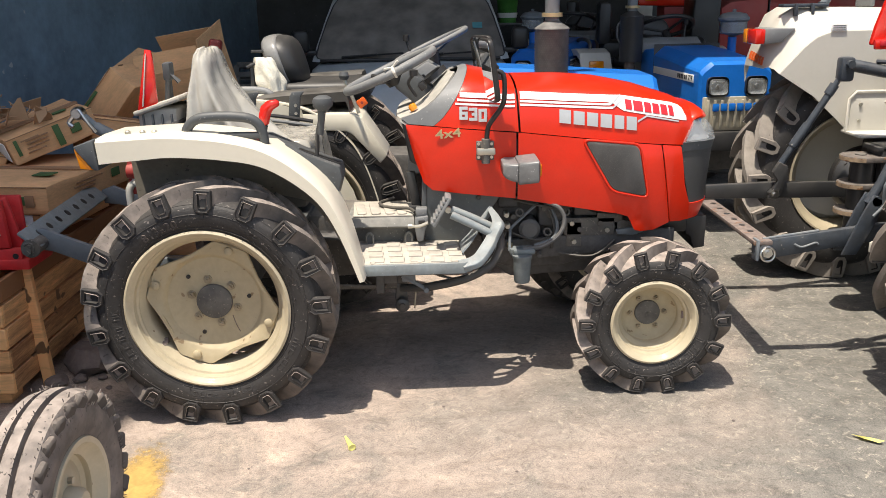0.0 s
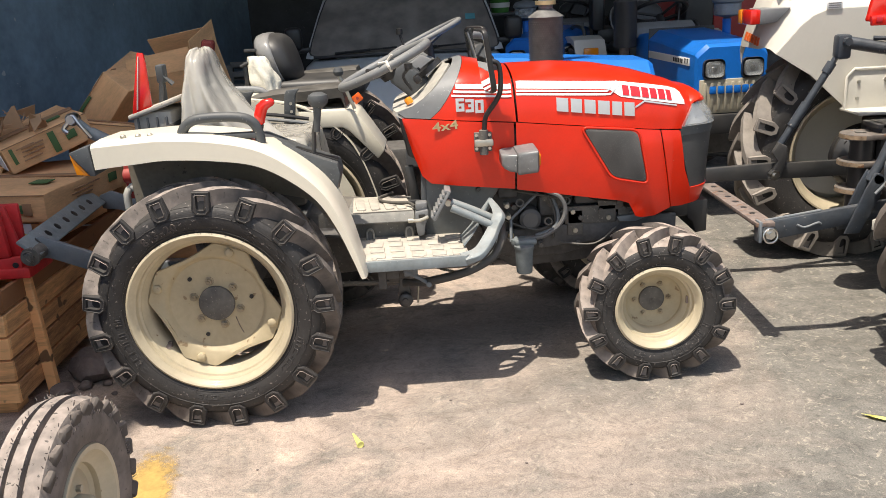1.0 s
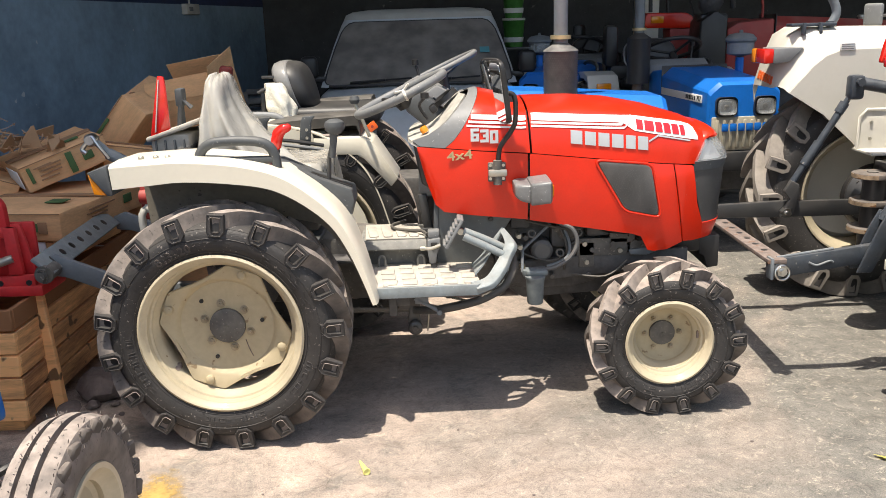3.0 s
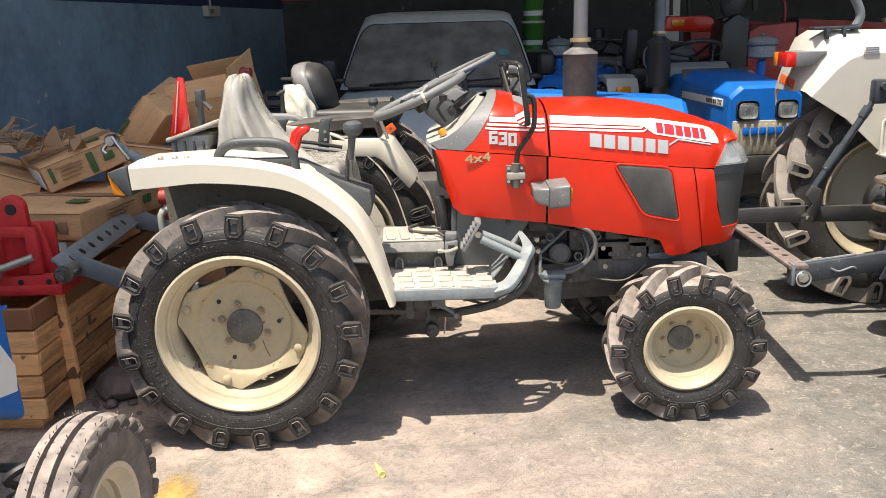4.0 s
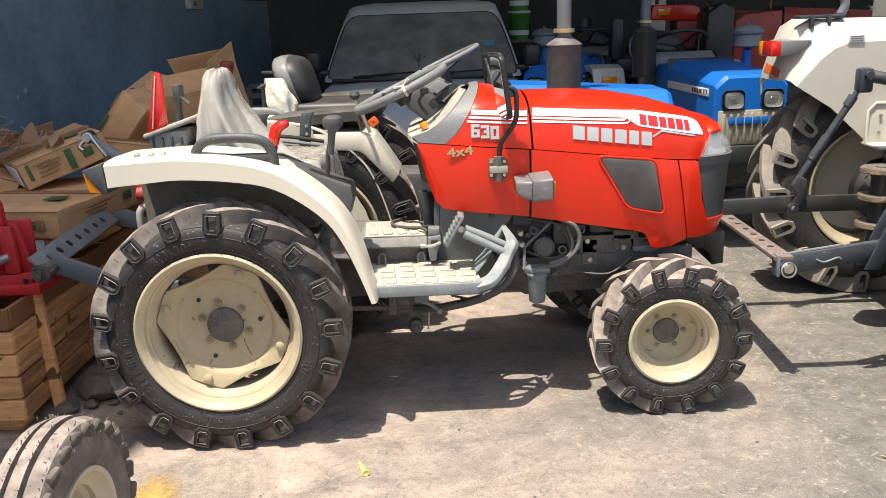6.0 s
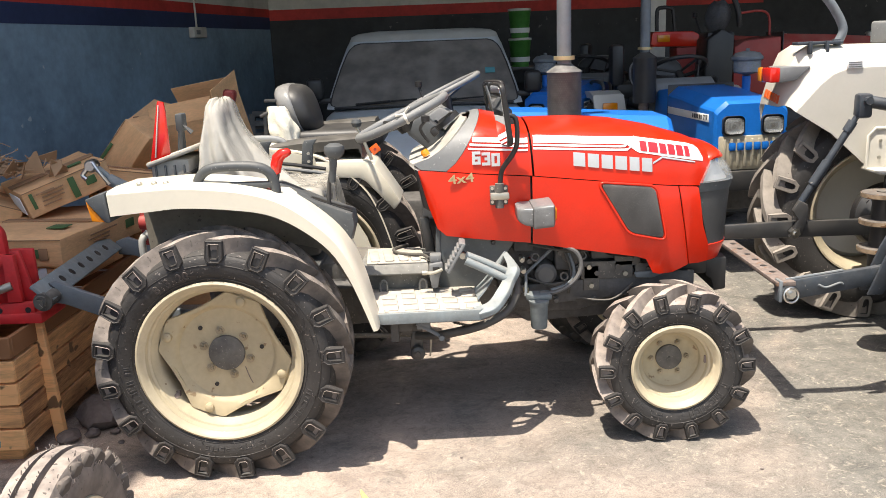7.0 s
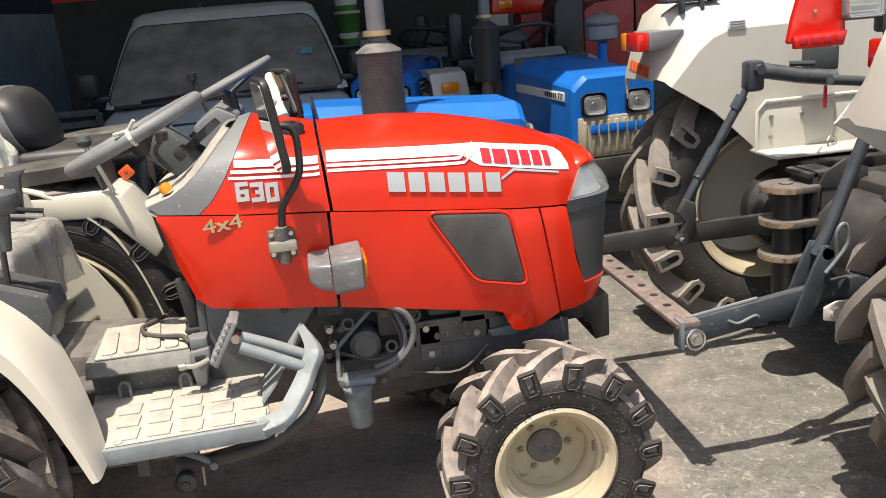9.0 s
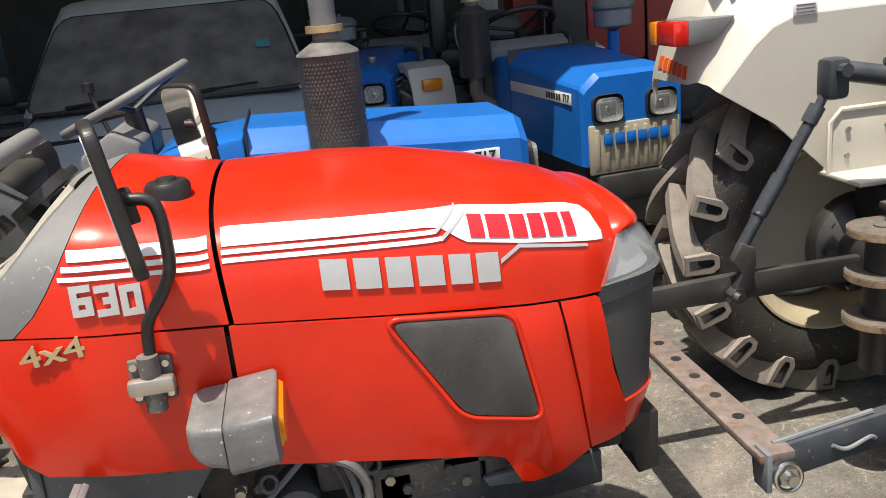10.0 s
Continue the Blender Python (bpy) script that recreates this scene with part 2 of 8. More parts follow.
CAST = mat("cast_iron_dusty", (0.078, 0.076, 0.072), 0.7, var=0.4, scale=14, dust=0.55, bump=0.4, dust_col=(0.32, 0.28, 0.235), speck=(130, 0.655, (0.24, 0.21, 0.175)))
ENGINE = mat("engine_iron", (0.052, 0.052, 0.054), 0.6, var=0.5, scale=18, dust=0.45, bump=0.3, dust_col=(0.25, 0.23, 0.21))
GUARD = mat("pale_grey_painted_steel", (0.185, 0.225, 0.245), 0.45, var=0.25, dust=0.35, scale=14, bump=0.08, speck=(95, 0.70, (0.36, 0.37, 0.36)))
CHROME = mat("bright_steel", (0.62, 0.60, 0.56), 0.28, metal=1.0, var=0.15, bump=0.05)
ZINC = mat("zinc_steel", (0.48, 0.46, 0.40), 0.42, metal=0.8, var=0.2, dust=0.2)
RED_CAST = mat("red_primer_on_casting", (0.60, 0.020, 0.024), 0.5, var=0.2, scale=14, dust=0.10, bump=0.15)
RUST = mat("rusty_steel", (0.165, 0.130, 0.118), 0.65, var=0.5, scale=22, dust=0.3, bump=0.3, dust_col=(0.34, 0.27, 0.22), speck=(26, 0.63, (0.20, 0.115, 0.075)))
WORN_EDGE = mat("worn_bare_edge", (0.34, 0.25, 0.17), 0.5, metal=0.3, var=0.5, scale=20, bump=0.2, speck=(30, 0.62, (0.20, 0.10, 0.05)))
WORN_PLATE = mat("worn_plate_steel", (0.115, 0.10, 0.09), 0.6, var=0.5, scale=18, dust=0.20, bump=0.3, dust_col=(0.32, 0.27, 0.22), speck=(40, 0.66, (0.20, 0.11, 0.06)))
CARD = mat("cardboard", (0.76, 0.435, 0.215), 0.85, var=0.18, scale=5, fine=40, bump=0.08, rand=0.30, stretch=(1, 1, 4), dust=0.25, dust_col=(0.50, 0.36, 0.24))
CARD_IN = mat("cardboard_inside", (0.40, 0.25, 0.145), 0.88, var=0.1, scale=5)
WOOD = mat("crate_pine", (0.74, 0.345, 0.155), 0.75, var=0.6, scale=3, fine=26, bump=0.35, rand=0.8, stretch=(1.0, 1.0, 9.0), speck=(11, 0.64, (0.20, 0.11, 0.055)))
WALLBLUE = mat("wall_blue_paint", (0.235, 0.335, 0.43), 0.5, var=0.38, scale=1.3, fine=14, bump=0.1, dust=0.25, dust_col=(0.26, 0.27, 0.27), speck=(11, 0.725, (0.50, 0.52, 0.53)))
WALLNAVY = mat("wall_navy_paint", (0.030, 0.045, 0.110), 0.6, var=0.3, scale=1.6, fine=18, bump=0.1)
WALLRED = mat("wall_red_band", (0.52, 0.045, 0.035), 0.7, var=0.3, scale=2, fine=18)
WALLCREAM = mat("wall_cream_band", (0.60, 0.56, 0.50), 0.75, var=0.2, scale=2, fine=18)
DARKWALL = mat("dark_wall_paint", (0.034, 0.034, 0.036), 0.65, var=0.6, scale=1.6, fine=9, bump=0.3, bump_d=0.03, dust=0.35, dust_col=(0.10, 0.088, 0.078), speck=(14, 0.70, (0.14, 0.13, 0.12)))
ROOFING = mat("roof_sheet", (0.10, 0.10, 0.11), 0.6, var=0.2)
FILM = glass_mat("clear_plastic_film", (0.62, 0.595, 0.54), 0.12, 0.60, wrinkle=0.45)
FILM_WHITE = mat("milky_plastic_film", (0.62, 0.59, 0.53), 0.28, var=0.15, scale=12, bump=0.3, bump_d=0.01)
FILM_SEAT = glass_mat("dusty_plastic_film", (0.55, 0.52, 0.46), 0.12, 0.62, wrinkle=0.7)
CLOTH = mat("cream_cloth", (0.76, 0.72, 0.61), 0.8, var=0.12, scale=14, fine=120, bump=0.4, bump_d=0.01)
SEAT_GREY = mat("grey_seat_cover", (0.085, 0.085, 0.09), 0.8, var=0.3, scale=9, bump=0.4, bump_d=0.02)
SEAT = mat("seat_vinyl", (0.022, 0.024, 0.028), 0.45, var=0.2, dust=0.15)
WHITE = mat("white_decal", (0.82, 0.81, 0.79), 0.45, var=0.04, bump=0)
SILVER = mat("silver_decal", (0.52, 0.53, 0.54), 0.35, metal=0.3, var=0.06, bump=0)
RED_DECAL = mat("red_decal", (0.55, 0.02, 0.03), 0.4, var=0.05, bump=0)
GOLD = mat("pale_gold_badge", (0.55, 0.45, 0.26), 0.35, metal=0.5, var=0.1, bump=0)
LENS_RED = mat("red_lens", (0.70, 0.02, 0.012), 0.12, var=0.1, bump=0.05, coat=0.6)
LENS_AMBER = mat("amber_lens", (0.82, 0.27, 0.012), 0.14, var=0.1, bump=0.05, coat=0.6)
LENS_CLEAR = glass_mat("clear_lens", (0.60, 0.63, 0.64), 0.06, 0.20)
VENT = mat("woven_black_mesh", (0.030, 0.031, 0.033), 0.6, var=0.5, scale=7, fine=650, bump=0.5, dust=0.95, dust_col=(0.23, 0.22, 0.21), stretch=(1.0, 1.0, 0.5), speck=(420, 0.60, (0.16, 0.155, 0.15)))
GRILLE = mat("dusty_black_grille", (0.030, 0.032, 0.034), 0.45, var=0.4, scale=5, fine=400, bump=0.2, dust=0.6, dust_col=(0.20, 0.19, 0.18), speck=(60, 0.70, (0.26, 0.25, 0.24)))
REFLECTOR = mat("lamp_reflector", (0.86, 0.86, 0.85), 0.30, metal=1.0, var=0.05, bump=0)
MIRROR = mat("mirror_glass", (0.9, 0.9, 0.92), 0.03, metal=1.0, var=0.01, bump=0)
# the dust colour also stands for the brown reflection in the glass
GLASS_DARK = mat("dusty_sheen_windscreen", (0.055, 0.050, 0.046), 0.18, var=0.45, scale=3.5, fine=14, bump=0.0, dust=1.0, dust_col=(0.34, 0.30, 0.265))
DASH = mat("dusty_pale_dash", (0.30, 0.29, 0.265), 0.6, var=0.25, scale=12, dust=0.7, dust_col=(0.55, 0.51, 0.44), bump=0.2)
MUFFLER = mat("dusty_silencer_steel", (0.060, 0.060, 0.061), 0.55, var=0.25, scale=16, dust=0.42, bump=0.2, dust_col=(0.42, 0.40, 0.37))
VAN_PAINT = mat("grey_car_paint", (0.60, 0.645, 0.67), 0.3, var=0.06, bump=0, dust=0.25, coat=0.4)
VAN_ROOF = mat("dusty_car_roof", (0.58, 0.56, 0.51), 0.5, var=0.1, dust=0.5)
PAPER = mat("paper_label", (0.70, 0.73, 0.75), 0.8, var=0.05, bump=0)
YELLOW = mat("yellow_print", (0.72, 0.52, 0.05), 0.7, var=0.1, bump=0)
GREEN_PRINT = mat("green_print", (0.07, 0.14, 0.05), 0.8, var=0.1, bump=0)
BROWN_PRINT = mat("brown_print", (0.33, 0.185, 0.10), 0.85, var=0.1, bump=0)
YELLOW_PAINT = worn_patch_mat("worn_yellow_floor_paint", (0.50, 0.325, 0.10), (8.5, 3.1, 1.0))
LEAFY = mat("pale_yellow_plastic", (0.72, 0.68, 0.22), 0.6, var=0.1, bump=0)
STONE = mat("broken_stone", (0.16, 0.13, 0.12), 0.9, var=0.4, scale=9, bump=0.5)
GREEN_CAN = mat("green_can", (0.06, 0.22, 0.04), 0.5, var=0.3)
ORANGE = mat("orange_plastic", (0.80, 0.13, 0.02), 0.4, var=0.08, bump=0)
HOSE = mat("black_hose", (0.03, 0.03, 0.03), 0.6, var=0.2, dust=0.3)


# ---- mesh tools ----
def thing(name, label, category, loc=(0, 0, 0), rz=0.0, group=""):
    e = new(name)
    e.matrix_world = pose(*loc, 0, 0, rz)
    e.empty_display_size = 0.1
    return tagged(e, label, category, group)


def mesh_of(name, bm, material, smooth=40, others=()):
    bmesh.ops.recalc_face_normals(bm, faces=bm.faces[:])
    me = bpy.data.meshes.new(name)
    for f in bm.faces:
        f.smooth = True
    ang = radians(smooth)
    for e in bm.edges:
        if len(e.link_faces) == 2 and e.calc_face_angle(0) > ang:
            e.smooth = False
    bm.to_mesh(me)
    bm.free()
    me.materials.append(material)
    for extra in others:
        me.materials.append(extra)
    return me


def part(name, bm, material, parent=None, label="", smooth=40, m=None):
    ob = new(name, mesh_of(name, bm, material, smooth))
    if parent is not None:
        ob.parent = parent
    if m is not None:
        ob.matrix_local = m
    if label:
        ob["label"] = label
    return ob


def box(cx, cy, cz, sx, sy, sz, bev=0.0, seg=2, rot=None):
    bm = bmesh.new()
    bmesh.ops.create_cube(bm, size=1.0)
    bmesh.ops.scale(bm, vec=(sx, sy, sz), verts=bm.verts)
    if bev:
        bmesh.ops.bevel(bm, geom=bm.edges[:], offset=bev, segments=seg, affect="EDGES", profile=0.5)
    if rot:
        bmesh.ops.rotate(bm, cent=(0, 0, 0), matrix=Euler([radians(a) for a in rot]).to_matrix(), verts=bm.verts)
    bmesh.ops.translate(bm, vec=(cx, cy, cz), verts=bm.verts)
    return bm


def join(*bms):
    out = bmesh.new()
    for b in bms:
        me = bpy.data.meshes.new("tmp")
        b.to_mesh(me)
        b.free()
        out.from_mesh(me)
        bpy.data.meshes.remove(me)
    return out


def prism(pts, lo, hi, axis="y", bev=0.0, seg=2):
    """An outline in a plane, given thickness from lo to hi along axis."""
    def put(a, b, d):
        return {"y": (a, d, b), "x": (d, a, b), "z": (a, b, d)}[axis]
    bm = bmesh.new()
    f = bm.faces.new([bm.verts.new(put(a, b, lo)) for a, b in pts])
    r = bmesh.ops.extrude_face_region(bm, geom=[f])
    v = [g for g in r["geom"] if isinstance(g, bmesh.types.BMVert)]
    bmesh.ops.translate(bm, vec=put(0, 0, hi - lo), verts=v)
    bmesh.ops.recalc_face_normals(bm, faces=bm.faces[:])
    if bev:
        bmesh.ops.bevel(bm, geom=bm.edges[:], offset=bev, segments=seg, affect="EDGES", profile=0.5)
    return bm


def grid(rows, close_u=False, close_v=False, thick=0.0):
    """A sheet through rows of points; thick gives it depth."""
    bm = bmesh.new()
    V = [[bm.verts.new(p) for p in r] for r in rows]
    n, k = len(V), len(V[0])
    for i in range(n if close_u else n - 1):
        for j in range(k if close_v else k - 1):
            a, b, c, d = V[i][j], V[i][(j + 1) % k], V[(i + 1) % n][(j + 1) % k], V[(i + 1) % n][j]
            q = []
            for v in (a, b, c, d):
                if v not in q:
                    q.append(v)
            try:
                bm.faces.new(q)
            except ValueError:
                pass
    bmesh.ops.remove_doubles(bm, verts=bm.verts[:], dist=1e-6)
    bmesh.ops.recalc_face_normals(bm, faces=bm.faces[:])
    if thick:
        bmesh.ops.solidify(bm, geom=bm.faces[:], thickness=thick)
    return bm


def capped(rows):
    """A solid through closed rings of points."""
    bm = grid(rows, close_v=True)
    bmesh.ops.holes_fill(bm, edges=[e for e in bm.edges if len(e.link_faces) == 1], sides=0)
    return bm


def tube(pts, r, seg=10, smooth_n=0, ends=True, r_end=None):
    """A round bar through points; smooth_n rounds the path."""
    P = [Vector(p) for p in pts]
    if smooth_n:
        Q = []
        for i in range(len(P) - 1):
            p0, p1, p2, p3 = P[max(i - 1, 0)], P[i], P[i + 1], P[min(i + 2, len(P) - 1)]
            for k in range(smooth_n):
                t = k / smooth_n
                Q.append(0.5 * ((2 * p1) + (p2 - p0) * t + (2 * p0 - 5 * p1 + 4 * p2 - p3) * t * t + (3 * p1 - p0 - 3 * p2 + p3) * t ** 3))
        P = Q + [P[-1]]
    rows, up = [], None
    for i, p in enumerate(P):
        d = (P[min(i + 1, len(P) - 1)] - P[max(i - 1, 0)]).normalized()
        if up is None:
            up = d.orthogonal().normalized()
        up = (up - d * up.dot(d)).normalized()
        s = d.cross(up)
        rad = r if r_end is None else r + (r_end - r) * i / (len(P) - 1)
        rows.append([p + (up * math.cos(a) + s * math.sin(a)) * rad for a in [2 * math.pi * k / seg for k in range(seg)]])
    return capped(rows) if ends else grid(rows, close_v=True)


def cyl(a, b, r, seg=20, r2=None):
    return tube([a, b], r, seg, r_end=r2)


def lathe(profile, seg=48, axis="y", centre=(0, 0, 0), closed=False):
    """A profile of (along, radius) turned about an axis."""
    rows = []
    for w, r in profile:
        ring = []
        for k in range(seg):
            a = 2 * math.pi * k / seg
            c, s = r * math.cos(a), r * math.sin(a)
            p = {"y": (c, w, s), "x": (w, c, s), "z": (c, s, w)}[axis]
            ring.append(Vector(p) + Vector(centre))
        rows.append(ring)
    if closed:
        return grid(rows, close_u=True, close_v=True)
    return capped(rows)


def ring(R, r, seg=40, sub=10):
    """A torus about z."""
    return lathe([(r * math.sin(2 * math.pi * k / sub), R + r * math.cos(2 * math.pi * k / sub)) for k in range(sub)], seg, "z", closed=True)


def moved(bm, m):
    bmesh.ops.transform(bm, matrix=m, verts=bm.verts)
    return bm


def smoothed(pts, n):
    """More points along a smooth line through the given ones."""
    P = [Vector(p) for p in pts]
    Q = []
    for i in range(len(P) - 1):
        p0, p1, p2, p3 = P[max(i - 1, 0)], P[i], P[i + 1], P[min(i + 2, len(P) - 1)]
        for k in range(n):
            t = k / n
            Q.append(0.5 * ((2 * p1) + (p2 - p0) * t + (2 * p0 - 5 * p1 + 4 * p2 - p3) * t * t + (3 * p1 - p0 - 3 * p2 + p3) * t ** 3))
    return Q + [P[-1]]


def lerp_table(table, x):
    for (a, va), (b, vb) in zip(table, table[1:]):
        if x <= b:
            t = (x - a) / (b - a)
            return va + (vb - va) * max(0.0, t)
    return table[-1][1]


def text_mesh(txt, size, depth, bold=0.02):
    cu = bpy.data.curves.new("lettering", "FONT")
    cu.body, cu.size, cu.extrude, cu.resolution_u, cu.offset = txt, size, depth, 3, size * bold
    cu.align_x, cu.align_y = "CENTER", "CENTER"
    tmp = bpy.data.objects.new("lettering", cu)
    scene.collection.objects.link(tmp)
    me = bpy.data.meshes.new_from_object(tmp.evaluated_get(bpy.context.evaluated_depsgraph_get()))
    bm = bmesh.new()
    bm.from_mesh(me)
    bpy.data.objects.remove(tmp)
    bpy.data.curves.remove(cu)
    bpy.data.meshes.remove(me)
    return bm


# ---- the yard and the shed ----
def build_setting():
    g = bmesh.new()
    bmesh.ops.create_grid(g, x_segments=60, y_segments=60, size=120)
    for v in g.verts:
        v.co.z = 0.0
    tagged(part("ground", g, CONCRETE), "worn pale concrete yard floor with grey scoured patches", "ground", kind="structure")
    # left wall: runs from the corner towards the open yard
    a, b = Vector((-2.12, 10.42, 0)), Vector((-4.0, -1.5, 0))
    d = (b - a).normalized()
    n = Vector((-d.y, d.x, 0))
    if n.x > 0:
        n = -n

    def wall_slab(name, p, q, nn, z0, z1, material, proud=0.0, thick=0.25):
        bm = bmesh.new()
        c = [p - nn * proud, q - nn * proud, q + nn * thick, p + nn * thick]
        rows = [[Vector((v.x, v.y, z)) for v in c] for z in (z0, z1)]
        V = [[bm.verts.new(v) for v in r] for r in rows]
        bm.faces.new(V[0]), bm.faces.new(V[1])
        for i in range(4):
            bm.faces.new([V[0][i], V[0][(i + 1) % 4], V[1][(i + 1) % 4], V[1][i]])
        return part(name, bm, material)
    w = wall_slab("wall_west", a, b, n, 0, 8.0, WALLBLUE)
    tagged(w, "dark blue painted shed wall with scuffs and flaking specks", "wall", kind="structure")
    for nm, z0, z1, mt, lb in (("trim_navy_band", 1.70, 1.84, WALLNAVY, "dark navy painted band along the wall"),
                               ("trim_red_band", 1.84, 1.935, WALLRED, "dull red painted band along the wall"),
                               ("trim_cream_band", 1.935, 2.60, WALLCREAM, "dirty cream painted band along the wall")):
        tagged(wall_slab(nm, a, b, n, z0, z1, mt, 0.003, 0.1), lb, "wall band", kind="structure")
    c = Vector((11.0, 11.4, 0))
    dn = Vector((0, 1, 0))
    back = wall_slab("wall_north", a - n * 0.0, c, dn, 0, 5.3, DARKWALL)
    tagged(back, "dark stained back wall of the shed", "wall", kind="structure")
    tagged(wall_slab("trim_red_band_north", a + Vector((0.004, 0, 0)), Vector((4.0, a.y + (c.y - a.y) * (4.0 - a.x) / (c.x - a.x), 0)), dn, 1.80, 1.925, WALLRED, 0.004, 0.1),
           "dull red painted band on the back wall", "wall band", kind="structure")
    tagged(wall_slab("trim_cream_band_north", a + Vector((0.004, 0, 0)), Vector((4.0, a.y + (c.y - a.y) * (4.0 - a.x) / (c.x - a.x), 0)), dn, 1.925, 2.4, WALLCREAM, 0.004, 0.1),
           "dirty cream painted band on the back wall", "wall band", kind="structure")
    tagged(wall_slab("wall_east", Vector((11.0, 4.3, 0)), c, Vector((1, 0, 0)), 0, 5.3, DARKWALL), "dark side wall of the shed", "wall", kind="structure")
    tagged(part("ceiling", prism([(-3.0, 4.44), (11.2, 4.44), (11.2, 11.6), (-2.3, 10.8)], 4.2, 4.3, "z"), ROOFING), "dark sheet roof over the shed", "roof", kind="structure")
    # an added board, out of view, that keeps skylight out of the deep shed
    tagged(part("wall_shade_board", box(4.1, 4.57, 3.925, 14.2, 0.10, 0.55, 0.0), DARKWALL), "unseen dark board added over the open front to darken the shed", "wall", kind="structure")
    # an added, unseen sheet overhanging the west wall, parallel to it, shades the cartons
    edge = lambda y: -2.71 + 0.158 * (y - 0.90)
    can = prism([(edge(6.0), 6.0), (edge(-1.5), -1.5), (b.x, b.y), (a.x + (6.0 - a.y) * 0.158, 6.0)], 7.94, 8.02, "z")
    tagged(part("ceiling_shade_sheet", can, ROOFING), "unseen sheet added above the blue wall to shade the cartons", "eave", kind="structure")
    # a meter box on the west wall
    k = thing("meter_box", "small pale electrical box fixed to the blue wall", "electrical box", tuple(a + d * 2.05)[:2] + (1.655,), math.degrees(math.atan2(d.y, d.x)))
    part("box_body", box(0, 0.03, 0, 0.28, 0.06, 0.10, 0.008), WALLCREAM, k)
    part("box_cover", box(0.06, 0.064, 0, 0.07, 0.012, 0.04, 0.003), PLASTIC_MID, k)
    part("conduit", tube([(0, 0.02, 0.05), (0.0, 0.02, 0.6)], 0.010, 8), WALLCREAM, k, "thin conduit pipe")


build_setting()


# ---- wheels ----
def tyre_profile(R, r_rim, W):
    """Outline of a carcass as (across, radius); the outer side is -across."""
    s = R - r_rim
    half = [(0.40 * W, r_rim + 0.004), (0.47 * W, r_rim + 0.10 * s), (0.525 * W, r_rim + 0.32 * s), (0.52 * W, r_rim + 0.52 * s),
            (0.475 * W, r_rim + 0.62 * s), (0.40 * W, r_rim + 0.68 * s), (0.24 * W, r_rim + 0.72 * s), (0.0, r_rim + 0.735 * s)]
    return [(-w, r) for w, r in half] + [(w, r) for w, r in half[-2::-1]]


def lug_mesh(R, r_rim, W, sweep, side, th0, width):
    """One tread bar from the shoulder to the middle; side -1 outer, +1 inner; sweep: how far round the middle end leads."""
    s = R - r_rim
    st = 8
    rows = []
    for i in range(st):
        u = i / (st - 1)
        w = side * W * (0.495 - 0.53 * u)
        th = th0 + sweep * (u ** 0.9)
        base = r_rim + s * (0.57 + 0.14 * min(1.0, u * 2.5))
        top = R - 0.05 * s * max(0, 0.25 - u) / 0.25
        k = (1.0 + 0.22 * (1 - u)) * width * 0.5
        hw, tw = k / R * 1.0, k / R * 0.70
        rows.append([(th - hw, w, base), (th - tw, w, top), (th + tw, w, top), (th + hw, w, base)])
    bm = bmesh.new()
    V = [[bm.verts.new((r * math.sin(th), w, r * math.cos(th))) for th, w, r in row] for row in rows]
    for i in range(st - 1):
        for j in range(3):
            bm.faces.new([V[i][j], V[i][j + 1], V[i + 1][j + 1], V[i + 1][j]])
    bm.faces.new(V[-1])
    bm.faces.new(V[0][::-1])
    # the shoulder plate runs down the sidewall, its foot corners cut off
    y1 = side * W * 0.553
    r_lo, r_hi = r_rim + 0.47 * s, R - 0.075 * s
    k = width * 0.62 / R
    foot = [(-1.0 * k, r_rim + 0.57 * s), (-0.55 * k, r_lo), (0.62 * k, r_lo), (1.06 * k, r_rim + 0.57 * s), (0.86 * k, r_hi), (-0.78 * k, r_hi)]
    lean = [0.0, 0.0, 0.0, 0.0, -0.034, -0.034]
    o = [bm.verts.new((r * math.sin(th0 + a), y1 + side * W * g, r * math.cos(th0 + a))) for (a, r), g in zip(foot, lean)]
    q = [bm.verts.new((r * math.sin(th0 + a * 1.10), y1 - side * W * 0.085, r * math.cos(th0 + a * 1.10))) for a, r in foot]
    f = bm.faces.new(o)
    for i in range(6):
        bm.faces.new([o[i], o[(i + 1) % 6], q[(i + 1) % 6], q[i]])
    return bm, f


def lug_pair(R, r_rim, W, sweep, width, outlined=True):
    """The tread bar of the outer and of the inner side, each with a deep slot in its dark shoulder plate."""
    out = []
    for side in (-1, 1):
        bm, f = lug_mesh(R, r_rim, W, sweep, side, 0.0, width)
        for g in (f, *{h for e in f.edges for h in e.link_faces}):
            g.material_index = 1
        f.normal_update()
        if f.normal.y * side < 0:
            f.normal_flip()
        if not outlined:
            bmesh.ops.inset_individual(bm, faces=[f], thickness=width * 0.30, depth=0.0)
            r = bmesh.ops.inset_individual(bm, faces=[f], thickness=width * 0.03, depth=-0.012)
            for g in r["faces"]:
                g.material_index = 2
            f.material_index = 2
            out.append(bm)
            continue
        # a raised outline, the dark field, and the slot with its pale lip
        r = bmesh.ops.inset_individual(bm, faces=[f], thickness=width * 0.055, depth=0.0015)
        for g in r["faces"]:
            g.material_index = 1
        bmesh.ops.inset_individual(bm, faces=[f], thickness=width * 0.03, depth=-0.0025)
        bmesh.ops.inset_individual(bm, faces=[f], thickness=width * 0.175, depth=0.0)
        r = bmesh.ops.inset_individual(bm, faces=[f], thickness=width * 0.025, depth=0.0025)
        for g in r["faces"]:
            g.material_index = 0
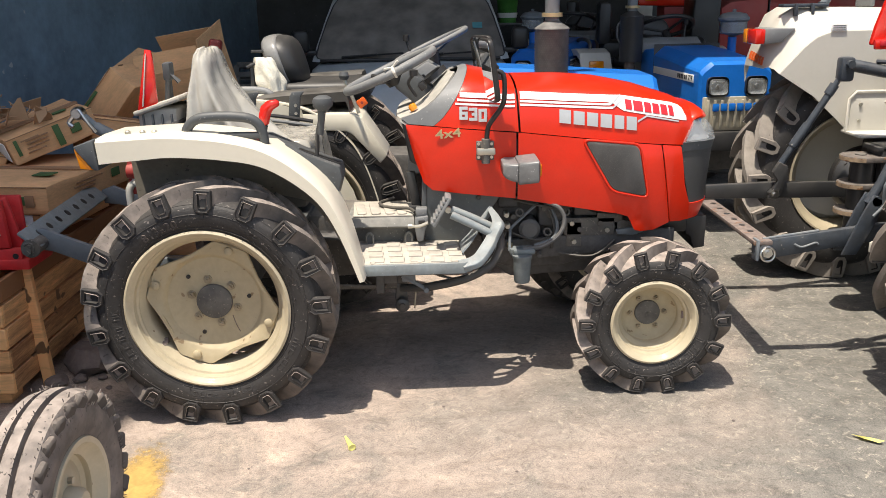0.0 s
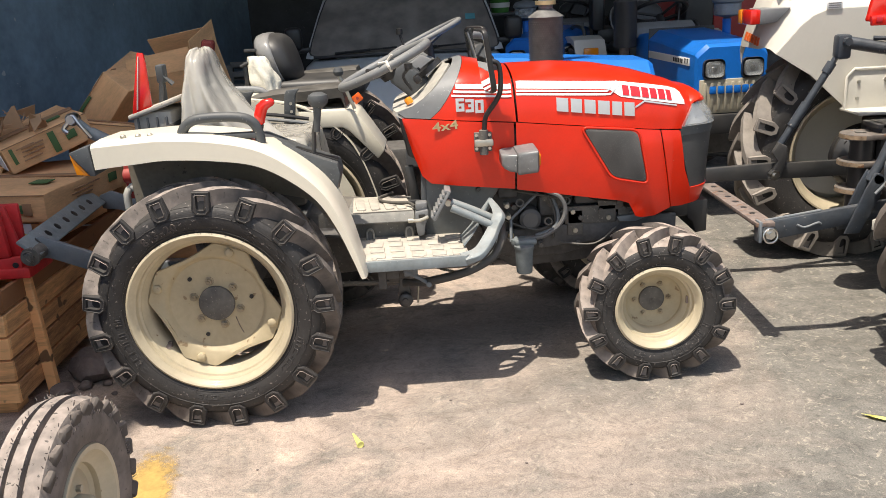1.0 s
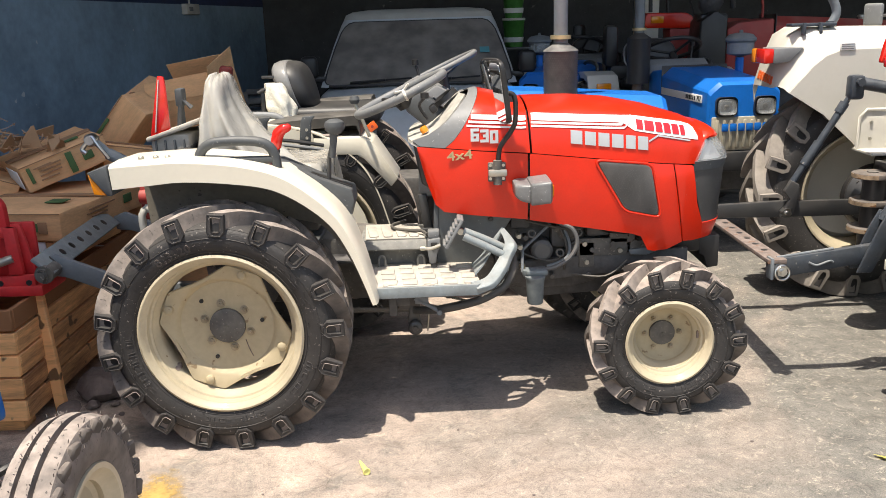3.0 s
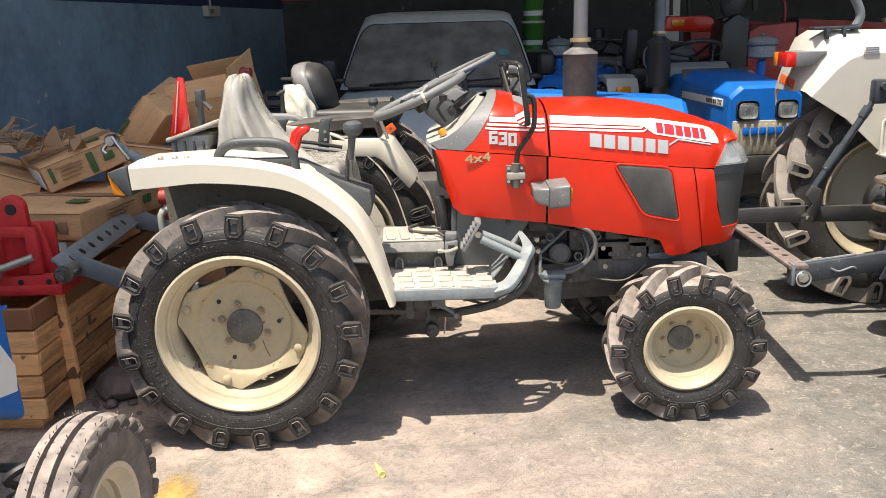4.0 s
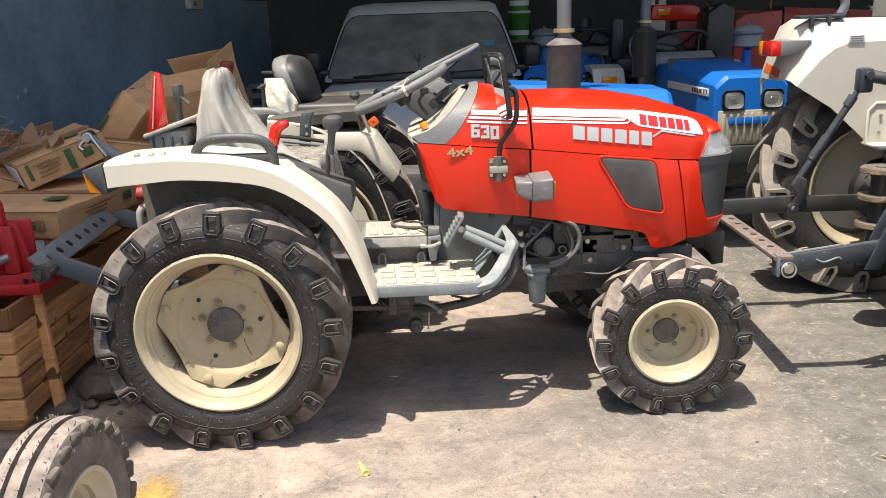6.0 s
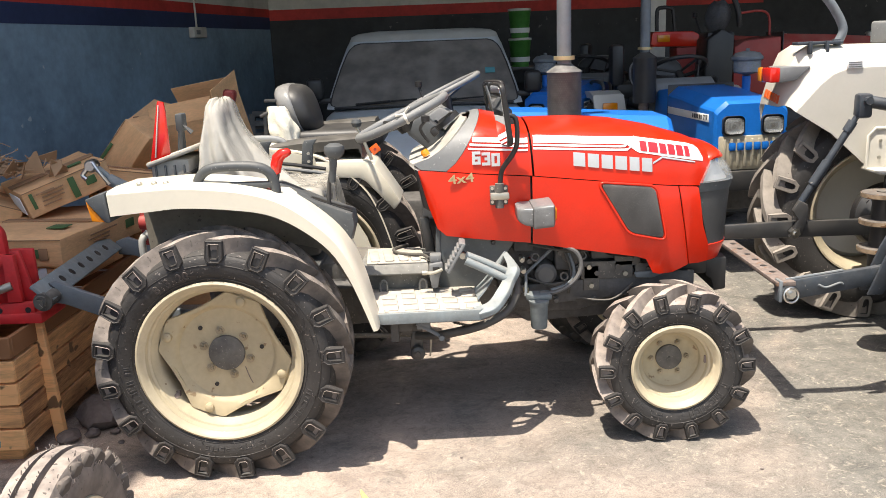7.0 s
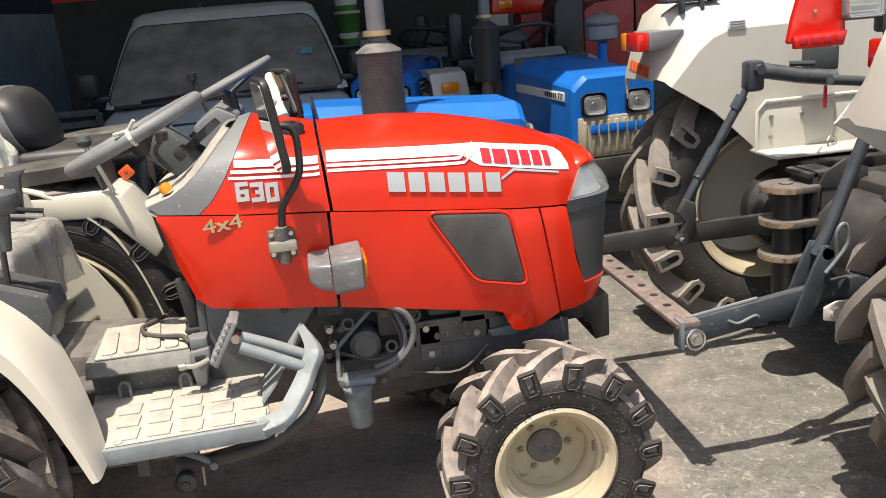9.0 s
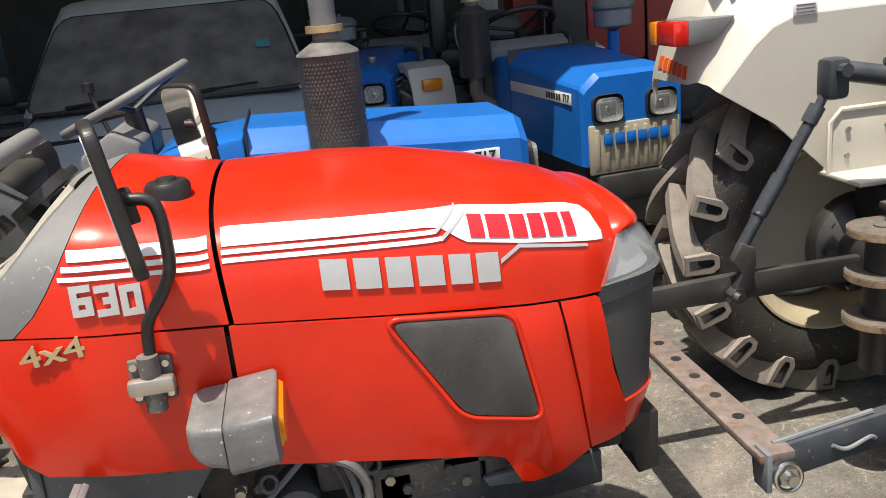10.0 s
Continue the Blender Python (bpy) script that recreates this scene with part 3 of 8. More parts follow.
        r = bmesh.ops.inset_individual(bm, faces=[f], thickness=width * 0.030, depth=-0.010)
        for g in r["faces"]:
            g.material_index = 2
        f.material_index = 2
        c = f.calc_center_median()
        bmesh.ops.scale(bm, vec=(0.75, 1.0, 0.9), space=Matrix.Translation(-c), verts=f.verts[:])
        out.append(bm)
    return out


LUG_CACHE = {}


def ag_wheel(owner, name, c, R, r_rim, W, n, side, disc, sweep=0.42, lug_w=0.05, phase=0.0, rim_mat=None, label="", detail=False, marks=False, lug_mat=None):
    """A driven wheel under its tractor: tyre > lugs, and rim > disc, hub, nuts. side -1: the outer face looks to -y."""
    rim_mat = rim_mat or CREAM
    flip = Matrix.Diagonal((1, -side, 1, 1)) if side > 0 else Matrix.Identity(4)
    M = Matrix.Translation(c) @ flip
    tyre = part(name + "_tyre", moved(lathe(tyre_profile(R, r_rim, W) + [(0.40 * W, r_rim + 0.001), (-0.40 * W, r_rim + 0.001)], 72, closed=True), flip), RUBBER_DARK, owner, label or "dusty black ribbed tractor tyre", 60, Matrix.Translation(c))
    s_ = R - r_rim
    band = [(-0.478 * W, r_rim + 0.622 * s_ + 0.001), (-0.40 * W, r_rim + 0.68 * s_ + 0.0015), (-0.24 * W, r_rim + 0.72 * s_ + 0.0015), (0, r_rim + 0.735 * s_ + 0.0015), (0.24 * W, r_rim + 0.72 * s_ + 0.0015), (0.40 * W, r_rim + 0.68 * s_ + 0.0015), (0.478 * W, r_rim + 0.622 * s_ + 0.001)]
    # dark rubber here also paints in the shade between the rear bars
    part("tread_band", moved(grid([[(r * math.cos(a), w, r * math.sin(a)) for a in [2 * math.pi * k / 72 for k in range(72)]] for w, r in band], close_v=True), flip), LUG_RUBBER if marks else RUBBER_DARK, tyre, "tread between the bars", 60)
    key = (R, r_rim, W, sweep, lug_w, side)
    if key not in LUG_CACHE:
        LUG_CACHE[key] = [mesh_of("tread_lug", moved(b, flip), lug_mat or LUG_RUBBER, 35, (RUBBER_DARK if not lug_mat else lug_mat, BLACK)) for b in lug_pair(R, r_rim, W, sweep, lug_w, not lug_mat)]
    for i in range(n):
        for k in (0, 1):
            lug = new("tread_lug", LUG_CACHE[key][k])
            lug.parent = tyre
            lug.matrix_local = Matrix.Rotation(2 * math.pi * (i + 0.5 * k) / n + phase, 4, "Y")
    def on_wall(bm, ang, f):
        """Lay a small mesh on the outer sidewall: an angle clockwise from the top, and a share of the wall's height."""
        return moved(bm, flip @ Matrix.Rotation(ang, 4, "Y") @ Matrix.Translation((0, -lerp_table([(0.1, 0.475), (0.32, 0.527), (0.52, 0.522)], f) * W, r_rim + f * s_)) @ pose(0, 0, 0, lerp_table([(0.1, 28), (0.3, 12), (0.5, 0)], f), 0, 0))
    for f in (0.135, 0.43):
        w = lerp_table([(0.1, 0.475), (0.32, 0.527), (0.52, 0.522)], f)
        part("sidewall_rib", moved(lathe([(-w * W + 0.003, r_rim + s_ * f - 0.003), (-w * W - 0.0015, r_rim + s_ * f), (-w * W + 0.003, r_rim + s_ * f + 0.003)], 72, closed=True), flip), RUBBER_DARK, tyre)
    if marks or detail:
        # raised marks in groups round the wall, too worn to read, and the small moulding nibs
        rnd = random.Random(int(R * 1000))
        bars, nibs = [], []
        groups = ((0.55, 1.30, 0.024), (1.75, 2.35, 0.020), (2.75, 3.50, 0.016), (4.05, 4.85, 0.026)) if detail else ((0.75, 1.45, 0.026), (1.9, 2.9, 0.030), (3.4, 4.1, 0.020), (4.6, 5.4, 0.026))
        for a0, a1, hgt in groups:
            a = a0
            while a < a1:
                wd = rnd.uniform(0.010, 0.024)
                if rnd.random() < 0.3:
                    a += rnd.uniform(0.04, 0.12)
                    continue
                for dx, dz, sx, sz in rnd.choice((((-0.42, 0, 0.2, 1), (0.42, 0, 0.2, 1), (0, 0.4, 0.6, 0.2)), ((0, -0.1, 0.9, 0.22), (0, 0.35, 0.7, 0.2)), ((-0.35, 0, 0.22, 1), (0.1, 0.4, 0.7, 0.2), (0.1, -0.4, 0.7, 0.2)), ((0.1, 0.4, 0.9, 0.2), (0, 0, 0.22, 0.8)))):
                    bars.append(on_wall(box(dx * wd, 0, dz * hgt, sx * wd + 0.001, 0.0030, sz * hgt, 0.0006, 1), a + rnd.uniform(-0.006, 0.006), 0.26))
                a += (wd + 0.006) / (r_rim + 0.27 * s_)
        for k in range(70):
            f = rnd.choice((0.16, 0.20, 0.36, 0.40, 0.45))
            nibs.append(on_wall(box(0, -0.002, 0, 0.0026, 0.007, 0.0026), rnd.uniform(0, 6.28), f + rnd.uniform(-0.015, 0.015)))
        tagged(part("sidewall_mark", join(*bars), RUBBER_DARK, tyre, "raised worn sidewall marks"), kind="stuff")
        tagged(part("moulding_nib", join(*nibs), RUBBER_DARK, tyre), kind="stuff")
    if detail:
        for k, ch in enumerate("8.3-20"):
            part("size_lettering", on_wall(moved(text_mesh(ch, 0.040, 0.0014), pose(0, 0, 0, 90, 0, 0)), -0.60 + k * 0.070, 0.27), RUBBER, tyre)
    w0 = -0.46 * W
    prof = [(w0 + 0.012, r_rim + 0.010), (w0 - 0.004, r_rim + 0.012), (w0 - 0.010, r_rim + 0.004), (w0 - 0.004, r_rim - 0.006), (w0 + 0.010, r_rim - 0.009), (w0 + 0.014, r_rim - 0.016), (w0 + 0.034, r_rim - 0.019), (w0 + 0.037, r_rim - 0.026), (w0 + 0.050, r_rim - 0.028),
            (w0 + 0.062, r_rim - 0.042), (-w0 - 0.06, r_rim - 0.045), (-w0, r_rim), (-w0, r_rim + 0.008), (w0 + 0.06, r_rim + 0.006)]
    rim = part(name + "_rim", moved(lathe(prof, 72, closed=True), flip), rim_mat, owner, "cream painted steel rim", 50, Matrix.Translation(c))
    disc(rim, flip, w0, r_rim)
    return tyre


def rear_disc(rim, flip, w0, r_rim):
    """A four-lobed dished plate, bolted to brackets on the rim."""
    rows = []
    seg = 144
    w0 += 0.030
    R0 = r_rim - 0.036
    turn = radians(69)

    def lobe(a):
        # flat lobe ends at the bolts, straight edges between them, softened at their middle
        d = abs((a - turn + math.pi / 4) % (math.pi / 2) - math.pi / 4)
        if d < radians(15):
            return R0 * 0.975 * math.cos(radians(13)) / max(math.cos(radians(13)), math.cos(d))
        p, q = Vector((0.975 * math.cos(radians(15)), 0.975 * math.sin(radians(15)))), Vector((0.80 * math.cos(radians(45)), 0.80 * math.sin(radians(45))))
        e = q - p
        n = Vector((e.y, -e.x)).normalized()
        return R0 * min(0.975, max(n.dot(p) / max(0.05, n.dot(Vector((math.cos(d), math.sin(d))))), 0.81))
    for lob, f, w in ((1, 1.0, 0.040), (1, 0.985, 0.034), (1, 0.93, 0.036), (0, 0.755, 0.044), (0, 0.725, 0.050), (0, 0.69, 0.064), (0, 0.67, 0.066), (0, 0.33, 0.069), (0, 0.0, 0.070)):
        rows.append([(f * (lobe(a) if lob else R0) * math.cos(a), w0 + w, f * (lobe(a) if lob else R0) * math.sin(a)) for a in [2 * math.pi * k / seg for k in range(seg)]])
    part("wheel_disc", moved(grid(rows, close_v=True, thick=0.006), flip), DISC, rim, "dusty cream dished wheel disc with four lobes, darkened for shade", 35)
    part("hub_cap", moved(lathe([(w0 + 0.075, 0.0), (w0 + 0.052, 0.0), (w0 + 0.052, 0.005), (w0 + 0.054, 0.006), (w0 + 0.054, 0.055), (w0 + 0.058, 0.063), (w0 + 0.075, 0.064)], 40), flip), CAST, rim, "dusty grey iron hub face")
    for k in range(6):
        a = radians(102 - 60 * k)
        x, z = 0.084 * math.cos(a), 0.084 * math.sin(a)
        part("wheel_nut", moved(join(lathe([(w0 + 0.072, 0.0165), (w0 + 0.066, 0.0155), (w0 + 0.065, 0.0)], 14, centre=(x, 0, z)), cyl((x, w0 + 0.067, z), (x, w0 + 0.053, z), 0.0115, 6), cyl((x, w0 + 0.056, z), (x, w0 + 0.046, z), 0.0060, 8)), flip), NUT, rim)
    for k in range(4):
        b = turn + math.pi / 2 * k
        x, z = R0 * 0.86 * math.cos(b), R0 * 0.86 * math.sin(b)
        part("rim_bolt", moved(lathe([(w0 + 0.044, 0.0165), (w0 + 0.028, 0.0155), (w0 + 0.024, 0.010), (w0 + 0.023, 0)], 14, centre=(x, 0, z)), flip), DISC, rim)
        x, z = R0 * 0.93 * math.cos(b), R0 * 0.93 * math.sin(b)
        part("rim_bracket", moved(box(0, 0, 0, 0.075, 0.012, 0.060, 0.004), flip @ Matrix.Translation((x, w0 + 0.049, z)) @ pose(0, 0, 0, 0, -math.degrees(b), 0)), DISC, rim)
    for deg in (132, 8, 248):
        a = radians(deg)
        x, z = 0.126 * math.cos(a), 0.126 * math.sin(a)
        part("disc_hole", moved(cyl((x, w0 + 0.072, z), (x, w0 + 0.0615, z), 0.0075, 12), flip), BLACK, rim)
    a = radians(218)
    part("valve_stem", moved(join(cyl((r_rim * 0.90 * math.cos(a), w0 + 0.06, r_rim * 0.90 * math.sin(a)), (r_rim * 0.84 * math.cos(a), w0 + 0.03, r_rim * 0.84 * math.sin(a)), 0.009, 10), box(r_rim * 0.88 * math.cos(a), w0 + 0.055, r_rim * 0.88 * math.sin(a), 0.03, 0.02, 0.03, 0.004)), flip), RUST, rim)
    part("scratch", moved(tube([(0.060, w0 + 0.0645, -0.055), (0.070, w0 + 0.064, -0.09), (0.082, w0 + 0.0635, -0.118)], 0.0016, 5, 3), flip), RUST, rim, "thin rust run")


def front_disc(rim, flip, w0, r_rim):
    dep = 0.115
    rows = [(w0 + 0.046, r_rim - 0.024), (w0 + 0.062, r_rim - 0.030), (w0 + 0.066, r_rim - 0.036), (w0 + 0.095, r_rim - 0.042), (w0 + 0.098, r_rim - 0.046), (w0 + dep - 0.012, r_rim - 0.050), (w0 + dep, r_rim - 0.066), (w0 + dep + 0.003, 0.06), (w0 + dep, 0.0)]
    bm = grid([[(r * math.cos(a), w, r * math.sin(a)) for a in [2 * math.pi * k / 64 for k in range(64)]] for w, r in rows], close_v=True, thick=0.004)
    part("wheel_disc", moved(bm, flip), DISC, rim, "deep dusty cream wheel bowl, darkened for shade")
    part("hub_cap", moved(lathe([(w0 + dep, 0.049), (w0 + dep - 0.010, 0.048), (w0 + dep - 0.013, 0.042), (w0 + dep - 0.013, 0.004), (w0 + dep - 0.016, 0.003), (w0 + dep - 0.016, 0.0)], 32), flip), CAST, rim, "dusty grey iron hub face")
    for k in range(6):
        a = radians(2 + 60 * k)
        x, z = 0.066 * math.cos(a), 0.066 * math.sin(a)
        part("wheel_nut", moved(join(lathe([(w0 + dep + 0.002, 0.013), (w0 + dep - 0.002, 0.012), (w0 + dep - 0.002, 0)], 12, centre=(x, 0, z)), cyl((x, w0 + dep, z), (x, w0 + dep - 0.012, z), 0.0095, 6), cyl((x, w0 + dep, z), (x, w0 + dep - 0.019, z), 0.005, 8)), flip), NUT, rim)
    for deg in (74, 198, -38):
        a = radians(deg)
        x, z = 0.104 * math.cos(a), 0.104 * math.sin(a)
        part("disc_hole", moved(cyl((x, w0 + dep + 0.001, z), (x, w0 + dep - 0.0045, z), 0.0080, 12), flip), BLACK, rim)
    part("valve_stem", moved(box(r_rim * 0.80, w0 + 0.055, 0.01, 0.014, 0.012, 0.03, 0.002), flip), RUST, rim)
    part("scratch", moved(tube([(0.02, w0 + dep - 0.0005, 0.055), (0.05, w0 + dep - 0.0005, 0.085), (0.062, w0 + dep - 0.001, 0.094)], 0.0012, 5, 2), flip), RUST, rim, "thin scratch")


def plain_disc(rim, flip, w0, r_rim):
    rows = [(w0 + 0.06, r_rim - 0.025), (w0 + 0.10, r_rim * 0.80), (w0 + 0.085, r_rim * 0.55), (w0 + 0.06, r_rim * 0.4), (w0 + 0.06, 0.0)]
    bm = grid([[(r * math.cos(a), w, r * math.sin(a)) for a in [2 * math.pi * k / 40 for k in range(40)]] for w, r in rows], close_v=True, thick=0.005)
    part("wheel_disc", moved(bm, flip), IVORY, rim)
    part("hub_cap", moved(lathe([(w0 + 0.054, 0.05), (w0 + 0.03, 0.045), (w0 + 0.03, 0)], 24), flip), CAST, rim)


# ---- the red compact tractor ----
CREST = [(0.66, 1.10), (0.80, 1.17), (0.92, 1.20), (1.10, 1.160), (1.30, 1.160), (1.45, 1.147), (1.60, 1.116), (1.74, 1.072), (1.80, 1.045), (1.86, 1.005)]
MID = [(0.66, 1.012), (1.10, 0.977), (1.64, 0.915), (1.86, 0.895)]
WUP = [(0.66, 0.295), (0.90, 0.328), (1.10, 0.325), (1.40, 0.318), (1.50, 0.311), (1.60, 0.300), (1.70, 0.277), (1.74, 0.262), (1.80, 0.222), (1.86, 0.18)]
WLO = [(0.66, 0.295), (0.90, 0.328), (1.10, 0.326), (1.45, 0.324), (1.60, 0.316), (1.70, 0.290), (1.80, 0.250), (1.86, 0.205)]
SHAPE = [(1.0, 0.0), (0.992, 0.18), (0.978, 0.36), (0.957, 0.50), (0.917, 0.64), (0.865, 0.735), (0.79, 0.82), (0.68, 0.89), (0.54, 0.94), (0.37, 0.974), (0.19, 0.993), (0.0, 1.0)]


def bonnet_end(b):
    """Where the bonnet's front edge lies along it: it leans forward beside the lamps, then runs round above them."""
    return 1.740 + 0.052 * min(1.0, b / 0.58)


def rounded(pts, r, n=5):
    """An outline with its corners rounded."""
    out = []
    for i, p in enumerate(pts):
        p, a, b = Vector(p), Vector(pts[i - 1]), Vector(pts[(i + 1) % len(pts)])
        ra, rb = min(r, (a - p).length * 0.45), min(r, (b - p).length * 0.45)
        q0, q1 = p + (a - p).normalized() * ra, p + (b - p).normalized() * rb
        for k in range(n + 1):
            t = k / n
            out.append(tuple(q0 * (1 - t) ** 2 + p * 2 * t * (1 - t) + q1 * t ** 2))
    return out


def hood_half(x, z):
    """Half the bonnet's width at a place along it and a height."""
    zm, zt = lerp_table(MID, x), lerp_table(CREST, x)
    h = min(1.0, max(0.0, (z - zm) / (zt - zm)))
    return lerp_table(WUP, x) * lerp_table([(b, a) for a, b in SHAPE], h)


def upper_shell(xs_of, n=14, gap=0.0015):
    """A bonnet shell between two ends, each a function of the height fraction."""
    rows = []
    shape = [(-a, b) for a, b in SHAPE] + [(a, b) for a, b in SHAPE[-2::-1]]
    for i in range(n + 1):
        u = i / n
        row = []
        for a, b in shape:
            x = xs_of(u, b)
            zm, zt, w = lerp_table(MID, x) + gap, lerp_table(CREST, x), lerp_table(WUP, x)
            row.append((x, a * w, zm + (zt - zm) * b))
        rows.append(row)
    return grid(rows, thick=0.006)


def side_sheet(poly_lo, poly_hi, side, off=0.0, n=16, k=12, whole=None):
    """A lower side panel between two edges, each a table of z along x."""
    x0, x1 = poly_lo[0][0], poly_lo[-1][0]
    rows = []
    whole_lo, whole_hi = whole or (poly_lo, poly_hi)
    for x in sorted({round(x0 + (x1 - x0) * i / n, 5) for i in range(n + 1)} | {q[0] for q in poly_lo + poly_hi}):
        zl, zh = lerp_table(poly_lo, x), lerp_table(poly_hi, x)
        ya, yb = lerp_table(whole_lo, x), lerp_table(whole_hi, x)
        row = []
        for j in range(k + 1):
            z = zl + (zh - zl) * j / k
            t = min(1.0, max(0.0, (z - ya) / (yb - ya)))
            w = lerp_table(WLO, x) + 0.006 * math.sin(math.pi * t) - 0.012 * (1 - t) ** 2 + off
            w += (min(lerp_table(WUP, x) + 0.004, w) - w) * max(0.0, (t - 0.80) / 0.20) ** 2
            row.append((x, side * w, z))
        rows.append(row)
    return grid(rows, thick=0.006)


def decal(x0, x1, z_lo, z_hi, n=24, k=6, off=0.0035):
    """A thin sticker lying on the bonnet's near side; the edges are functions of x."""
    rows = []
    for i in range(n + 1):
        x = x0 + (x1 - x0) * i / n
        rows.append([(x, -(hood_half(x, z) + off), z) for z in [z_lo(x) + (z_hi(x) - z_lo(x)) * j / k for j in range(k + 1)]])
    return grid(rows, thick=0.0012)


def on_side(pts, off, thick=0.003):
    """A small flat mark on the bonnet's near side, from the corners of a four-sided field."""
    (ax, az), (bx, bz), (cx, cz), (dx, dz) = pts
    rows = []
    for j in range(4):
        v = j / 3
        row = []
        for i in range(4):
            u = i / 3
            x = (ax + (bx - ax) * u) * (1 - v) + (dx + (cx - dx) * u) * v
            z = (az + (bz - az) * u) * (1 - v) + (dz + (cz - dz) * u) * v
            row.append((x, -(hood_half(x, z) + off), z))
        rows.append(row)
    return grid(rows, thick=thick)


def block_letters(owner, x0, x1, z0, slope, h, widths, material, name, label, off=0.004, thick=0.003):
    """A brand mark drawn as a row of plain blocks, with gaps between."""
    u = (x1 - x0) / (sum(widths) + 0.22 * (len(widths) - 1))
    x = x0
    for i, w in enumerate(widths):
        xa, xb = x, x + w * u
        a, b = z0 + slope * (xa - x0), z0 + slope * (xb - x0)
        part(name, on_side([(xa, a), (xb, b), (xb, b + h), (xa, a + h)], off, thick), material, owner, label)
        x = xb + 0.22 * u


def blocky_digit(owner, ch, x, z, w, h, t):
    """One squared-off raised numeral on the bonnet's side."""
    xs, zs = (0, t, w - t, w), (0, t, (h - t) / 2, (h + t) / 2, h - t, h)
    gaps = {"6": ((1, 1), (1, 3), (2, 3)), "3": ((0, 1), (1, 1), (0, 2), (0, 3), (1, 3)), "0": ((1, 1), (1, 2), (1, 3))}[ch]
    bm = bmesh.new()
    put = lambda i, j: bm.verts.new((x + xs[i], -(hood_half(x + xs[i], z + zs[j]) + 0.0055), z + zs[j]))
    V = [[put(i, j) for j in range(6)] for i in range(4)]
    for i in range(3):
        for j in range(5):
            if (i, j) not in gaps:
                bm.faces.new([V[i][j], V[i + 1][j], V[i + 1][j + 1], V[i][j + 1]])
    bmesh.ops.delete(bm, geom=[v for v in bm.verts if not v.link_faces], context="VERTS")
    bmesh.ops.solidify(bm, geom=bm.faces[:], thickness=0.005)
    part("number_badge", bm, SILVER, owner, "silver raised numeral of the model number")


def red_tractor():
    T = thing("compact_tractor", "red compact tractor with cream fenders and wheels on concrete", "tractor", (-0.79, 3.36, 0))

    # bonnet shells
    part("bonnet", upper_shell(lambda u, b: 1.105 + 0.012 * (1 - b) + (bonnet_end(b) - 1.105) * u, 40), RED, T, "glossy red front bonnet")
    part("rear_bonnet", upper_shell(lambda u, b: (0.795 + 0.135 * b ** 0.8) * (1 - u) + (1.097 + 0.012 * (1 - b)) * u, 8), RED, T, "glossy red rear bonnet section")
    lo_f = [(1.108, 0.719), (1.50, 0.652), (1.535, 0.640), (1.562, 0.586), (1.585, 0.580), (1.640, 0.582), (1.702, 0.606)]
    hi_f = [(1.108, 0.9745), (1.652, 0.9125), (1.702, 0.612)]
    lo_n = [(1.657, 0.9105), (1.707, 0.608), (1.750, 0.606), (1.785, 0.610)]
    hi_n = [(1.657, 0.9120), (1.729, 0.9045), (1.736, 0.898), (1.757, 0.755), (1.785, 0.674)]
    whole = (lo_f + lo_n[1:], [(1.108, 0.9745), (1.652, 0.9125), (1.785, 0.90)])
    lo_r = [(0.69, 0.99), (0.72, 0.875), (0.752, 0.785), (0.785, 0.757), (1.10, 0.722)]
    hi_r = [(0.69, 1.0085), (1.10, 0.9745)]
    for s in (-1, 1):
        p = part("side_panel", side_sheet(lo_f, hi_f, s, n=26, whole=whole), RED, T, "red front side panel with a black mesh vent")
        if s < 0:
            vent = rounded([(1.356, 0.939), (1.558, 0.918), (1.597, 0.724), (1.468, 0.752)], 0.026)
            lip = [(x, -0.3300, z) for x, z in rounded([(1.346, 0.945), (1.564, 0.924), (1.606, 0.716), (1.463, 0.746)], 0.030)]
            part("vent_surround", tube(lip + lip[:1], 0.0048, 10, ends=False), RED, p, "raised red lip round the vent")
            part("vent_mesh", prism(vent, -0.3335, -0.322, "y", 0.001), VENT, p, "dusty black woven mesh vent")
        part("nose_panel", side_sheet(lo_n, hi_n, s, n=18, whole=whole), RED, T)
        part("rear_side_panel", side_sheet(lo_r, hi_r, s, n=14), RED, T, "red rear side panel")
    # inner dark box that closes the gaps
    part("bonnet_liner", prism([(0.80, 0.80), (1.10, 0.75), (1.60, 0.68), (1.73, 0.66), (1.73, 0.88), (1.68, 0.90), (1.66, 1.02), (1.55, 1.06), (1.10, 1.12), (0.93, 1.15), (0.80, 1.05)], -0.20, 0.20, "y", 0.01), BLACK, T)
    part("bonnet_liner", prism([(0.84, 0.80), (1.10, 0.76), (1.55, 0.69), (1.62, 0.68), (1.62, 0.88), (1.10, 0.95), (0.84, 0.97)], -0.300, 0.300, "y", 0.01), BLACK, T)

    # nose: headlamps and the dark grille, wrapped round
    def wrap(z0, z1, x_side, x_front0, x_front1, w0, w1, pw=2.6, n=28, k=4, dome=0.0):
        rows = []
        for j in range(k + 1):
            t = j / k
            z, xf, w = z0 + (z1 - z0) * t, x_front0 + (x_front1 - x_front0) * t + dome * math.sin(math.pi * t), w0 + (w1 - w0) * t + dome * 0.5 * math.sin(math.pi * t)
            xs = x_side[0] + (x_side[1] - x_side[0]) * t
            row = []
            for i in range(n + 1):
                y = -1 + 2 * i / n
                yy = math.copysign(abs(y) ** 0.75, y)
                row.append((xf - (xf - xs) * abs(yy) ** pw, yy * w, z))
            rows.append(row)
        return grid(rows, thick=0.006)
